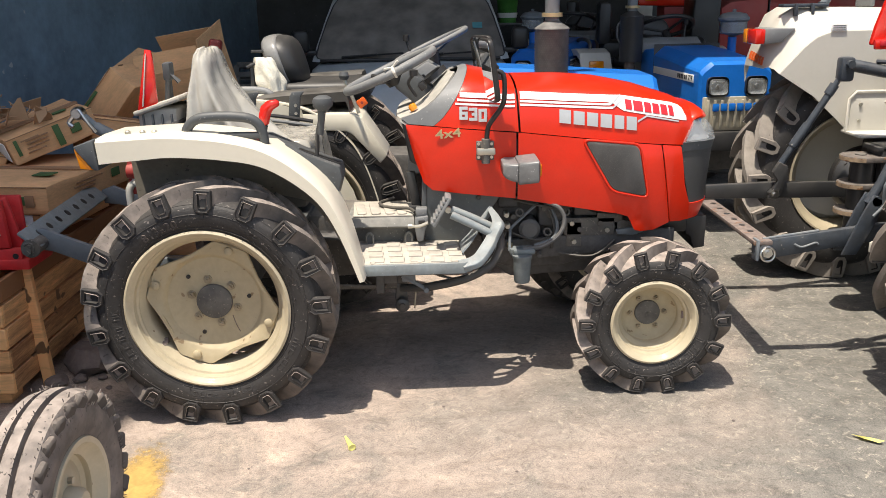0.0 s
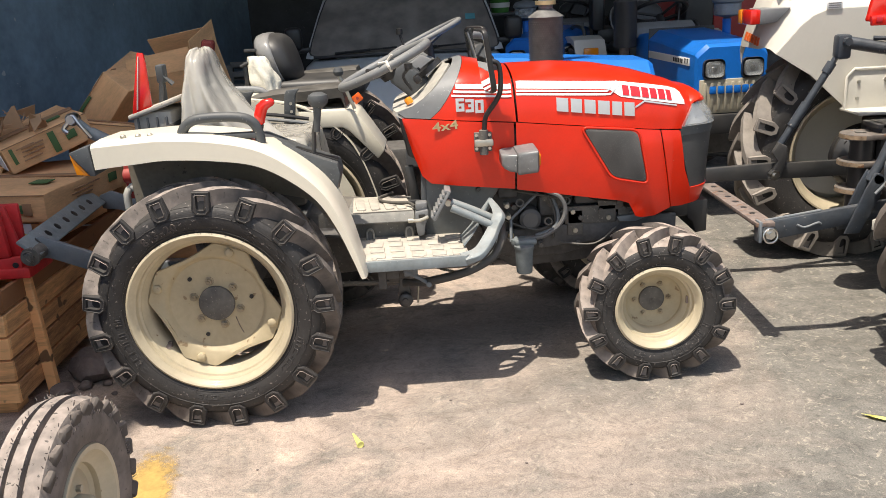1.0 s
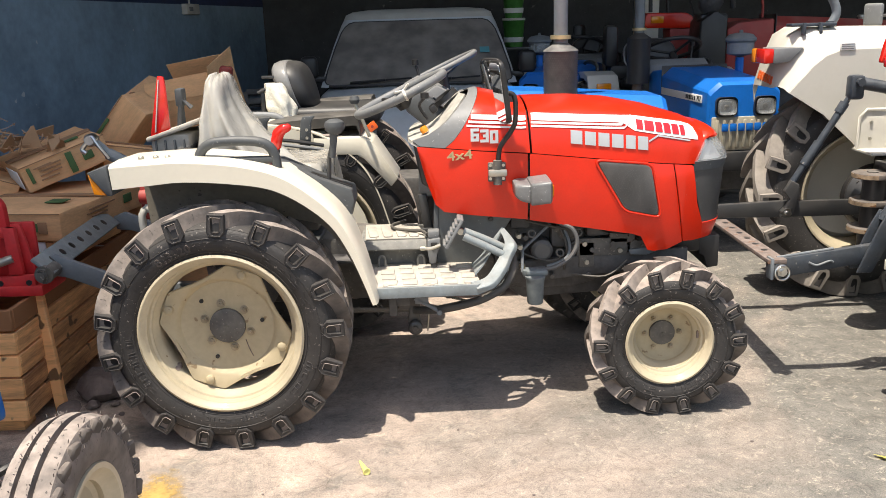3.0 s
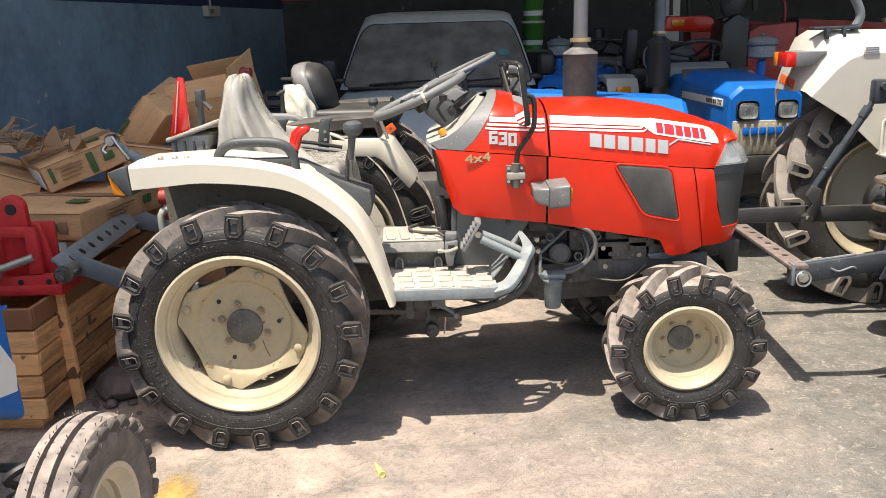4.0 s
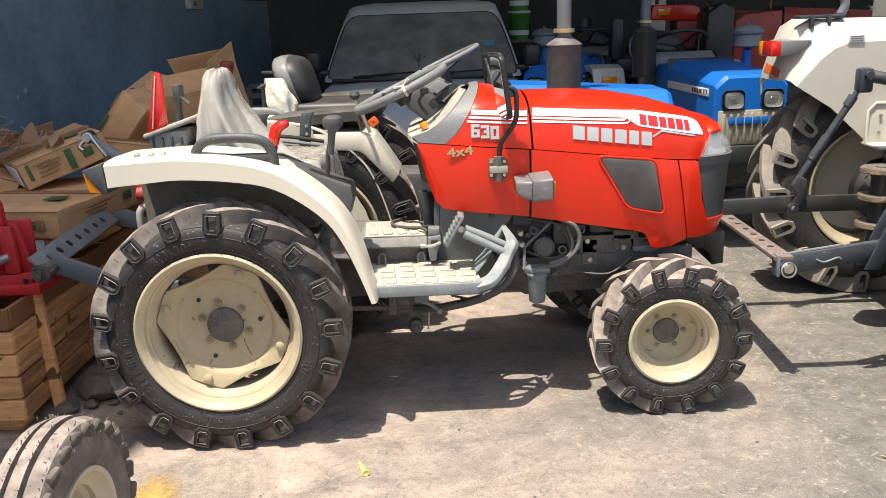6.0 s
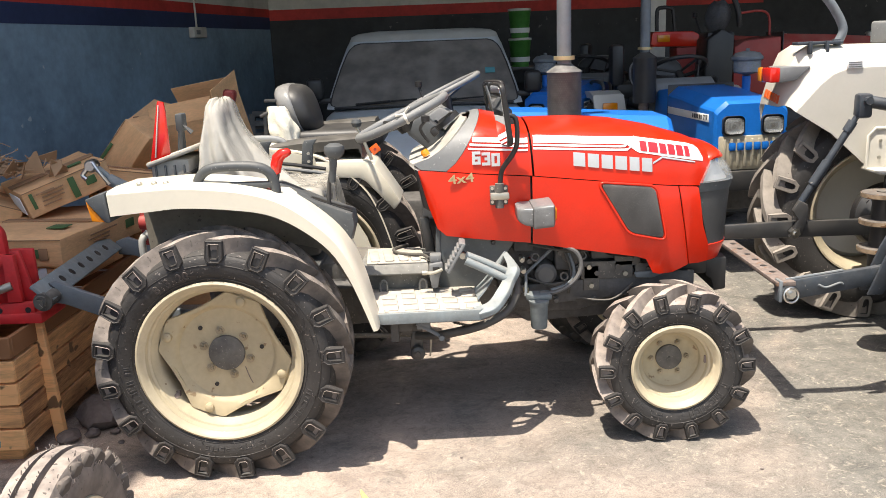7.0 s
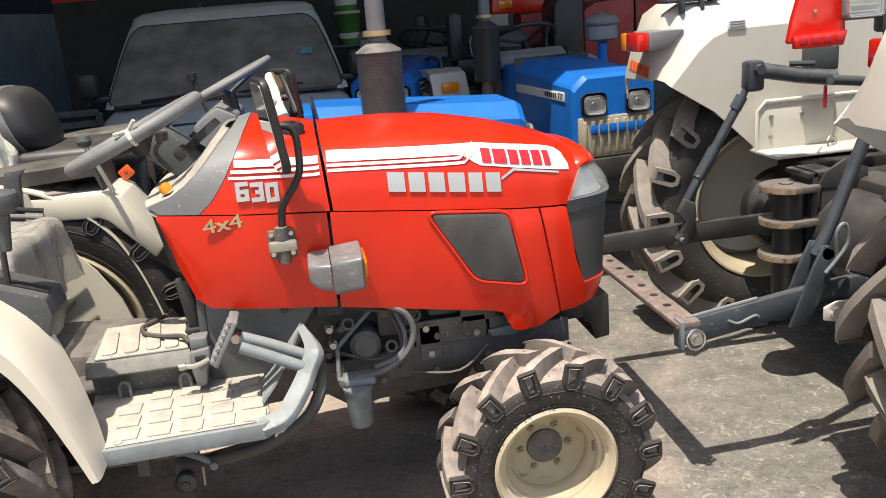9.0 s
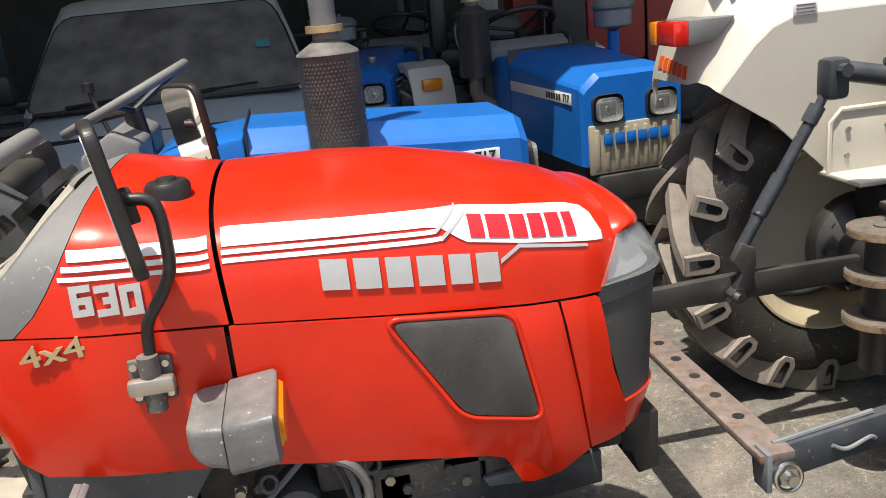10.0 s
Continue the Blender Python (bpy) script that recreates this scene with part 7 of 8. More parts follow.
# ---- the ivory tractor, seen from behind ----
def ivory_tractor():
    T = thing("field_tractor", "ivory tractor with big rear tyres and a black linkage", "tractor", (2.10, 3.47, 0))
    for s in (-1, 1):
        ag_wheel(T, "rear", (0.040, s * 0.765, 0.556), 0.562, 0.318, 0.29, 17, s, plain_disc, sweep=0.40, lug_w=0.062, phase=0.05, label="dusty black tractor rear tyre", lug_mat=PALE_LUG)
        # fender: a tall box over the tyre with a sloping back
        prof = [(-0.462, 1.093, -0.425, 1.077), (-0.456, 1.14, -0.395, 1.11), (-0.425, 1.25, -0.316, 1.20), (-0.385, 1.345, -0.26, 1.245), (-0.325, 1.382, -0.187, 1.272), (0.10, 1.376, 0.15, 1.276), (0.55, 1.36, 0.52, 1.28), (0.62, 1.28, 0.60, 1.22)]
        rows = []
        for x, z, xi, zi in prof:
            if s < 0 and x < 0:
                x, xi = x - 0.07, xi - 0.07
            p, q = Vector((x, s * 0.69, z)), Vector((xi, s * 0.557, zi))
            rows.append([(x + 0.01, s * 0.93, z - 0.09), (x, s * 0.93, z - 0.02), (x, s * 0.915, z), (x, s * 0.80, z), p, p.lerp(q, 0.35) + Vector((0, 0, 0.016)), p.lerp(q, 0.7) + Vector((0, 0, 0.014)), q])
        fd = part("fender", grid(rows, thick=0.006), IVORY, T, "ivory sheet metal fender")
        inner = [(-0.425, 1.077), (-0.395, 1.11), (-0.316, 1.20), (-0.26, 1.245), (-0.187, 1.272), (0.52, 1.28), (0.60, 0.79), (-0.086, 0.79), (-0.081, 0.813), (-0.25, 0.968)]
        part("fender_inner", prism([(x - 0.07 if s < 0 and x < -0.1 else x, z) for x, z in inner], s * 0.560, s * 0.550, "y"), IVORY, fd)
        part("pressed_crease", tube([(-0.425, s * 0.557, 1.077), (-0.395, s * 0.557, 1.11), (-0.316, s * 0.557, 1.20), (-0.26, s * 0.557, 1.245), (-0.187, s * 0.557, 1.272), (0.15, s * 0.557, 1.276), (0.52, s * 0.557, 1.28)], 0.0055, 6), IVORY, fd)
        lx = -0.425 if s > 0 else -0.345
        lamp = part("tail_lamp", prism([(lx - 0.065, 1.212), (lx + 0.02, 1.222), (lx + 0.085, 1.288), (lx - 0.065, 1.288)], s * 0.61, s * 0.77, "y", 0.008), PLASTIC_MID, fd, "grey tail lamp with red and amber lens")
        part("red_lens", box(lx - 0.087, s * 0.67, 1.250, 0.05, 0.12, 0.070, 0.008), LENS_RED, lamp)
        part("amber_lens", box(lx - 0.090, s * 0.752, 1.250, 0.048, 0.045, 0.068, 0.006), LENS_AMBER, lamp)
        if s > 0:
            for k in range(6):
                ya, yb = 0.885 - 0.034 * k, 0.885 - 0.034 * k - 0.026
                def face(y, z):
                    o = lerp_table([(1.093, -0.462), (1.14, -0.456), (1.25, -0.425)], z)
                    i2 = lerp_table([(1.077, -0.425), (1.11, -0.395), (1.20, -0.316)], z)
                    return (o + (i2 - o) * max(0.0, (0.69 - y) / 0.133) - 0.0025, y, z)
                zz = 1.128 - 0.004 * k
                part("brand_mark", grid([[face(y, z) for y in (ya, (ya + yb) / 2, yb)] for z in (zz, zz + 0.02, zz + 0.04)], thick=0.002), ORANGE, fd)
    part("service_label", box(-0.165, 0.5455, 1.29, 0.075, 0.004, 0.036, 0.001), WHITE, T, "small worn white streak with a painted reflection")
    for k in range(3):
        part("printed_line", box(-0.165, 0.5430, 1.30 - 0.010 * k, 0.06, 0.002, 0.004, 0.0005), PLASTIC_MID, T)
    # axle and housing
    part("axle_housing", lathe([(-0.58, 0.13), (-0.52, 0.14), (-0.48, 0.09), (-0.26, 0.10), (-0.22, 0.16), (0.22, 0.16), (0.26, 0.10), (0.48, 0.09), (0.52, 0.14), (0.58, 0.13)], 32, "y", (0.02, 0, 0.570)), BLACK_METAL, T, "black rear axle housing")
    fl = part("axle_flange", lathe([(0.50, 0.06), (0.52, 0.15), (0.545, 0.165), (0.565, 0.165), (0.568, 0.120), (0.575, 0.115), (0.60, 0.10), (0.61, 0.0)], 40, "y", (0.04, 0, 0.556)), BLACK, T, "black drum flange inside the far wheel")
    for k in range(10):
        a = 2 * math.pi * k / 10
        part("bolt", cyl((0.04 + 0.135 * math.cos(a), 0.52, 0.556 + 0.135 * math.sin(a)), (0.04 + 0.135 * math.cos(a), 0.500, 0.556 + 0.135 * math.sin(a)), 0.012, 6), BLACK_METAL, fl)
    part("drop_housing", join(box(0.20, 0.42, 0.70, 0.42, 0.18, 0.15, 0.02), box(0.16, 0.30, 0.62, 0.20, 0.20, 0.24, 0.03)), BLACK, T, "black drop housing under the ledge")
    part("gearbox", box(0.72, 0, 0.60, 1.4, 0.40, 0.34, 0.03), BLACK_METAL, T)
    part("body_deck", box(0.75, 0, 0.90, 0.7, 1.06, 0.05, 0.01), BLACK_METAL, T)
    part("bonnet", prism([(0.95, 0.85), (0.95, 1.42), (1.2, 1.46), (2.4, 1.36), (2.5, 1.2), (2.5, 0.85)], -0.30, 0.30, "y", 0.03), IVORY, T, "ivory bonnet")
    for s in (-1, 1):
        front_wheel(T, (2.0, s * 0.62, 0.285), s)
    part("front_beam", join(tube([(2.0, -0.56, 0.29), (2.0, 0, 0.45), (2.0, 0.56, 0.29)], 0.05, 12), box(1.8, 0, 0.60, 0.9, 0.26, 0.3, 0.02)), BLACK_METAL, T)
    seat = part("seat", box(0.72, 0, 1.06, 0.42, 0.46, 0.12, 0.04, 3), SEAT, T, "black seat")
    part("backrest", box(0.50, 0, 1.28, 0.10, 0.44, 0.36, 0.04, 3), SEAT, seat)
    part("seat_box", box(0.74, 0, 0.96, 0.3, 0.3, 0.12, 0.01), BLACK_METAL, seat)
    # ledge with a rolled corner on the far fender
    lg = part("step_ledge", join(box(0.14, 0.47, 0.795, 0.46, 0.20, 0.014, 0.004), prism([(-0.086, 0.79), (-0.086, 0.955), (-0.055, 0.990), (0.34, 0.990), (0.34, 0.79)], 0.520, 0.530, "y", 0.003), tube([(-0.086, 0.520, 0.795), (-0.086, 0.520, 0.955), (-0.055, 0.520, 0.990), (0.34, 0.520, 0.990)], 0.008, 8)), IVORY, T, "ivory bracket with a ledge")
    part("safety_pin", join(tube([(0.19, 0.46, 0.98), (0.20, 0.455, 0.90), (0.19, 0.45, 0.84)], 0.005, 8, 3), moved(ring(0.026, 0.004, 20, 6), Matrix.Translation((0.19, 0.45, 0.815)) @ pose(0, 0, 0, 80, 0, 20))), ZINC, lg)
    part("red_tag", box(0.165, 0.47, 1.0, 0.012, 0.01, 0.10, 0.002), RED_DECAL, lg)
    for x, z in ((-0.03, 0.93), (-0.03, 0.85), (0.10, 0.93)):
        part("bolt", cyl((x, 0.522, z), (x, 0.512, z), 0.008, 10), ZINC, lg)
    # linkage
    near = part("lower_link", prism([(-0.835, 0.425), (-0.84, 0.495), (-0.80, 0.50), (-0.36, 0.545), (0.02, 0.56), (0.02, 0.49), (-0.36, 0.475), (-0.78, 0.422)], -0.375, -0.345, "y", 0.006), STEEL_BLUE, T, "blue-grey steel lower link")
    part("link_chain", tube([(-0.68, -0.378, 0.48), (-0.65, -0.382, 0.468), (-0.60, -0.38, 0.482), (-0.585, -0.378, 0.475)], 0.0045, 8, 4), STEEL_GREY, near)
    part("weld_bead", tube([(-0.80, -0.36, 0.502), (-0.58, -0.36, 0.526)], 0.006, 8), STEEL_GREY, near)
    farl = part("lower_link", prism([(-0.80, 0.51), (-0.80, 0.575), (-0.50, 0.585), (0.02, 0.58), (0.02, 0.505), (-0.50, 0.505)], 0.372, 0.402, "y", 0.006), BLACK_METAL, T, "black steel lower link")
    part("link_bolt", join(cyl((-0.482, 0.365, 0.535), (-0.482, 0.33, 0.535), 0.024, 6), cyl((-0.482, 0.35, 0.535), (-0.482, 0.318, 0.535), 0.010, 10)), CHROME, farl)
    db = part("drawbar", prism([(-0.85, -0.40), (-0.775, -0.40), (-0.755, 0.37), (-0.83, 0.37)], 0.488, 0.506, "z", 0.003), RUST, T, "rusty drilled drawbar")
    for k in range(6):
        part("hole", cyl((-0.806 + 0.0035 * k, -0.24 + 0.105 * k, 0.495), (-0.806 + 0.0035 * k, -0.24 + 0.105 * k, 0.5072), 0.0130, 14), BLACK, db)
    part("drawbar_end", join(box(-0.835, -0.385, 0.470, 0.012, 0.05, 0.085, 0.003), cyl((-0.80, -0.41, 0.462), (-0.80, -0.34, 0.462), 0.018, 16), lathe([(-0.396, 0), (-0.396, 0.030), (-0.392, 0.032), (-0.385, 0.032), (-0.382, 0.018), (-0.375, 0.018)], 24, "y", (-0.80, 0, 0.462))), STEEL_GREY, db)
    part("end_nut", join(cyl((-0.80, -0.396, 0.462), (-0.80, -0.420, 0.462), 0.021, 6), cyl((-0.80, -0.42, 0.462), (-0.80, -0.436, 0.462), 0.012, 12)), CHROME, db, "bright hexagon nut on a threaded end")
    part("lynch_ring", moved(ring(0.028, 0.005, 24, 8), Matrix.Translation((-0.795, -0.408, 0.455)) @ pose(0, 0, 0, 80, 10, 0)), CHROME, db)
    # the near link slopes up to the axle, and the drawbar rises towards it
    near.matrix_local = Matrix.Translation((-0.80, 0, 0.48)) @ Matrix.Rotation(-0.028, 4, "Y") @ Matrix.Translation((0.80, 0, -0.46))
    db.matrix_local = Matrix.Translation((0, 0.37, 0.497)) @ Matrix.Rotation(-0.024, 4, "X") @ Matrix.Translation((0, -0.37, -0.497))
    rod = part("lift_rod", join(tube([(-0.465, 0.36, 0.66), (-0.40, 0.357, 0.775), (-0.255, 0.345, 1.03)], 0.017, 14), tube([(-0.41, 0.357, 0.76), (-0.35, 0.352, 0.865)], 0.022, 14), tube([(-0.275, 0.347, 1.0), (-0.25, 0.345, 1.045)], 0.022, 14), tube([(-0.255, 0.345, 1.03), (-0.222, 0.338, 1.10)], 0.013, 10)), STEEL_BLUE, T, "dark threaded lift rod")
    part("clevis", prism([(-0.51, 0.515), (-0.455, 0.515), (-0.425, 0.62), (-0.43, 0.67), (-0.47, 0.69), (-0.50, 0.64), (-0.47, 0.60)], 0.335, 0.362, "y", 0.005), BLACK_METAL, rod)
    part("knuckle", join(box(-0.215, 0.335, 1.115, 0.065, 0.065, 0.11, 0.015), tube([(-0.20, 0.33, 1.135), (-0.06, 0.28, 1.105), (0.05, 0.24, 1.09)], 0.028, 14), tube([(-0.10, 0.29, 1.15), (-0.02, 0.265, 1.145)], 0.010, 8), cyl((-0.215, 0.30, 1.14), (-0.215, 0.275, 1.14), 0.018, 8)), STEEL_BLUE, rod)
    rod2 = part("lift_rod", join(tube([(-0.40, -0.36, 0.66), (-0.36, -0.36, 0.74), (-0.24, -0.35, 1.03)], 0.019, 14), tube([(-0.24, -0.35, 1.03), (0.0, -0.28, 1.10)], 0.024, 12)), STEEL_BLUE, T, "dark threaded lift rod")
    part("fork", join(prism([(-0.50, 0.46), (-0.44, 0.46), (-0.375, 0.60), (-0.36, 0.68), (-0.40, 0.70), (-0.43, 0.64)], -0.400, -0.388, "y", 0.004), prism([(-0.50, 0.46), (-0.44, 0.46), (-0.375, 0.60), (-0.36, 0.68), (-0.40, 0.70), (-0.43, 0.64)], -0.336, -0.324, "y", 0.004), cyl((-0.385, -0.40, 0.675), (-0.385, -0.325, 0.675), 0.020, 14)), STEEL_BLUE, rod2, "forked end with a pin")
    part("wire_clip", tube([(-0.36, -0.40, 0.66), (-0.37, -0.41, 0.74), (-0.345, -0.41, 0.76), (-0.335, -0.41, 0.70), (-0.40, -0.41, 0.62)], 0.006, 8, 4), STEEL_GREY, rod2, "bent wire clip")
    part("stay_bar", box(-0.30, -0.40, 0.50, 0.13, 0.03, 0.05, 0.015), STEEL_BLUE, rod2)
    part("eye_plate", join(prism([(-0.40, 0.475), (-0.40, 0.515), (-0.36, 0.53), (-0.20, 0.515), (-0.20, 0.475), (-0.36, 0.465)], -0.415, -0.405, "y", 0.004), cyl((-0.365, -0.412, 0.497), (-0.365, -0.428, 0.497), 0.018, 16)), IVORY, rod2, "pale eye plate")
    # the hitch head: stacked round plates in a bracket
    ht = part("hitch_bracket", join(box(-0.13, 0.13, 0.63, 0.02, 0.14, 0.34, 0.004), box(-0.10, 0.13, 0.79, 0.12, 0.14, 0.02, 0.004), box(-0.03, 0.06, 0.64, 0.16, 0.012, 0.30, 0.003)), BLACK_METAL, T, "black hitch bracket")
    part("bracket_gusset", prism([(-0.13, 0.745), (-0.10, 0.80), (-0.03, 0.84), (0.06, 0.80), (0.06, 0.745)], 0.05, 0.062, "y", 0.003), BLACK_METAL, ht, "angled gusset plate")
    for z in (0.748, 0.628, 0.505):
        part("hitch_plate", prism([(-0.205 + 0.085 * math.cos(a) if math.cos(a) < 0.2 else -0.12, 0.12 + 0.085 * math.sin(a)) for a in [2 * math.pi * k / 36 for k in range(36)]], z - 0.012, z + 0.012, "z", 0.004), WORN_PLATE, ht, "worn round hitch plate with a pale edge")
        part("plate_rim", grid([[(-0.205 + 0.0862 * math.cos(a), 0.12 + 0.0862 * math.sin(a), z + dz) for a in [math.radians(100 + 160 * k / 24) for k in range(25)]] for dz in (-0.0085, 0.0085)], thick=0.0015), WORN_EDGE, ht, "bare worn plate edge")
        part("plate_pin", cyl((-0.205, 0.12, z + 0.012), (-0.205, 0.12, z + 0.0165), 0.024, 20), CAST, ht)
    part("hitch_pin", cyl((-0.19, 0.12, 0.36), (-0.19, 0.12, 0.74), 0.052, 20), BLACK_METAL, ht)
    part("swing_drawbar", box(0.10, 0.12, 0.42, 0.50, 0.08, 0.035, 0.006), BLACK_METAL, T)
    # rail on the far fender, mirror, and the warning triangle with its work lamp
    rl = part("fender_rail", tube([(-0.20, 0.70, 1.385), (-0.18, 0.70, 1.40), (-0.165, 0.70, 1.46), (-0.22, 0.70, 1.56), (-0.34, 0.70, 1.72), (-0.36, 0.70, 1.95)], 0.021, 14, 5), STEEL_GREY, T, "grey steel grab rail")
    part("rail_foot", join(box(-0.29, 0.68, 1.392, 0.22, 0.07, 0.016, 0.004), box(-0.34, 0.645, 1.372, 0.014, 0.03, 0.06, 0.003), box(-0.26, 0.645, 1.372, 0.014, 0.03, 0.06, 0.003), box(-0.20, 0.68, 1.398, 0.03, 0.03, 0.02, 0.003)), STEEL_BLUE, rl)
    mi = part("mirror", moved(box(0, 0, 0, 0.03, 0.10, 0.11, 0.014, 3), Matrix.Translation((0.10, 0.86, 1.43)) @ pose(0, 0, 0, 0, 0, 30)), PLASTIC_MID, T, "grey mirror on a thin stalk")
    part("mirror_stalk", tube([(0.11, 0.86, 1.42), (0.30, 0.80, 1.44), (0.5, 0.7, 1.38)], 0.007, 8), BLACK_METAL, mi)
    tr = part("warning_triangle", prism(rounded([(-0.276, 1.238), (-0.262, 1.31), (-0.19, 1.56), (-0.165, 1.60), (-0.10, 1.60), (-0.075, 1.26), (-0.085, 1.238)], 0.012, 3), 0.02, 0.045, "y", 0.005), LENS_RED, T, "orange-red reflective warning triangle")
    part("triangle_lip", prism([(-0.262, 1.222), (-0.268, 1.262), (-0.080, 1.268), (-0.092, 1.222)], 0.002, 0.022, "y", 0.004), LENS_RED, tr, "thick moulded lower lip")
    for k in range(4):
        part("lip_block", box(-0.235 + 0.042 * k, 0.000, 1.246, 0.024, 0.006, 0.022, 0.002), RED_DECAL, tr)
    part("rivet", cyl((-0.19, 0.02, 1.335), (-0.19, 0.015, 1.335), 0.006, 10), CHROME, tr)
    wl = part("work_lamp", box(-0.030, 0.004, 1.372, 0.150, 0.030, 0.150, 0.018, 3), PLASTIC_MID, T, "rear work lamp with a ribbed clear glass")
    part("lamp_back", box(-0.035, -0.009, 1.372, 0.122, 0.010, 0.132, 0.014, 3), REFLECTOR, wl)
    part("lamp_glass", box(-0.035, -0.014, 1.372, 0.126, 0.008, 0.136, 0.014, 3), LENS_CLEAR, wl, "clear ribbed glass")
    for k in range(6):
        part("glass_rib", box(-0.035, -0.019, 1.322 + 0.020 * k, 0.112, 0.004, 0.004, 0.0015, 1), LENS_CLEAR, wl)
    part("lamp_bracket", join(box(0.055, 0.015, 1.33, 0.05, 0.05, 0.16, 0.012), cyl((0.045, -0.02, 1.245), (0.085, -0.02, 1.245), 0.026, 16)), PLASTIC, wl)
    part("triangle_post", box(0.13, 0.46, 1.155, 0.13, 0.05, 0.12, 0.01), PLASTIC, T, "dark grey post behind the lift arm")
    part("cross_pipe", tube([(0.0, 0.20, 1.09), (0.22, 0.25, 1.06)], 0.018, 10), PLASTIC, T)
    part("aerial", tube([(-0.02, 0.25, 1.20), (-0.02, 0.25, 1.62), (0.15, 0.22, 1.66)], 0.004, 6), BLACK_METAL, T)
    return T


ivory_tractor()


# ---- red tractors at the back ----
def back_red(loc, rz, label):
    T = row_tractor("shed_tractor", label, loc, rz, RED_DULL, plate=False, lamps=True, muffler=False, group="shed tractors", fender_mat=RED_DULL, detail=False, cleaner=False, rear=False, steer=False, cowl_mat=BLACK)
    for s in (-1, 1):
        part("side_decal", box(-0.40, s * 0.229, 0.985, 0.46, 0.005, 0.085, 0.002), BLACK, T, "black side decal")
        for k in range(7):
            part("brand_mark", box(-0.57 + 0.05 * k, s * 0.2325, 0.985, 0.03, 0.002, 0.022, 0.0005), PLASTIC_MID, T)
    part("gearbox", box(-1.65, 0, 0.50, 0.9, 0.30, 0.36, 0.03), BLACK_METAL, T)
    part("seat", join(box(-1.60, 0, 0.80, 0.36, 0.36, 0.10, 0.03), box(-1.77, 0, 0.96, 0.08, 0.36, 0.26, 0.03)), SEAT, T)
    T.scale = (1.28, 1.28, 1.28)
    return T


t1 = back_red((3.66, 6.75, 0), -8, "dull red tractor with a black side decal and a covered seat")


def hung(name, bm, material, owner, place, label):
    """A part given by its place in the shed, hung under its turned tractor."""
    ob = part(name, bm, material, owner, label)
    ob.matrix_parent_inverse = place.inverted()
    return ob


AT = pose(3.66, 6.75, 0, 0, 0, -8) @ Matrix.Scale(1.28, 4)
rows = []
for i in range(9):
    u = i / 8
    w = math.sin(math.pi * (0.12 + 0.80 * u)) ** 0.6
    rows.append([(2.19 + 0.10 * w * math.cos(a) + 0.03 * u + 0.012 * noise.noise(Vector((2 * math.cos(a), 2 * math.sin(a), 4 * u))), 6.95 + 0.13 * w * math.sin(a), 1.47 + 0.23 * u + 0.008 * math.sin(3 * a)) for a in [2 * math.pi * k / 24 for k in range(24)]])
hung("seat_cover", capped(rows), SEAT_GREY, t1, AT, "rumpled grey cover over the seat back")
hung("strap", tube([(2.26, 6.80, 1.76), (2.31, 6.79, 1.62), (2.33, 6.80, 1.50)], 0.022, 8, 3), BLACK, t1, AT, "black strap")
hung("seat_base", join(box(2.20, 6.95, 1.40, 0.22, 0.24, 0.12, 0.02), box(2.22, 6.95, 1.20, 0.14, 0.20, 0.30, 0.02)), BLACK, t1, AT, "black seat base")
hung("seat_label", box(2.185, 6.826, 1.425, 0.09, 0.004, 0.028, 0.001), WHITE, t1, AT, "small white label")
hung("rag", grid([[(2.10 + 0.03 * i, 6.83 - 0.01 * math.sin(i), 1.315 + 0.02 * math.sin(1.3 * i + j) - 0.03 * j) for j in range(3)] for i in range(8)], thick=0.006), CLOTH, t1, AT, "pale rag")
hung("hand_rail", tube([(2.34, 6.80, 1.60), (2.50, 6.80, 1.61), (2.56, 6.80, 1.56), (2.57, 6.80, 1.42)], 0.010, 8, 3), RED_DULL, t1, AT, "thin red hand rail")
t2 = back_red((3.7, 8.6, 0), -14, "dull red tractor with an orange-red fender, deep in the shed")
AT2 = pose(3.7, 8.6, 0, 0, 0, -14) @ Matrix.Scale(1.28, 4)
of = hung("fender", prism(rounded([(1.82, 1.355), (2.26, 1.345), (2.265, 1.44), (2.20, 1.48), (1.84, 1.485)], 0.03), 7.60, 7.90, "y", 0.012), RED, t2, AT2, "orange-red fender with an amber lamp")
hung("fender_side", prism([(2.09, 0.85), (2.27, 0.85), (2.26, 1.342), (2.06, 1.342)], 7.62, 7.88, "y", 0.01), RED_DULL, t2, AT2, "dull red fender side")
lamp_ = part("fender_lamp", box(1.935, 7.594, 1.425, 0.11, 0.03, 0.06, 0.006), LENS_AMBER, of)
hung("roll_rail", tube([(1.90, 7.7, 1.49), (1.90, 7.7, 1.66), (1.94, 7.7, 1.69), (2.02, 7.7, 1.68), (2.045, 7.7, 1.63), (2.07, 7.7, 1.35)], 0.018, 10, 4), BLACK, t2, AT2, "black bent rail")
post = tagged(part("pillar_shed", box(2.08, 8.6, 2.1, 0.22, 0.16, 4.2, 0.01), WALLCREAM), "pale painted shed pillar", "pillar", kind="structure")


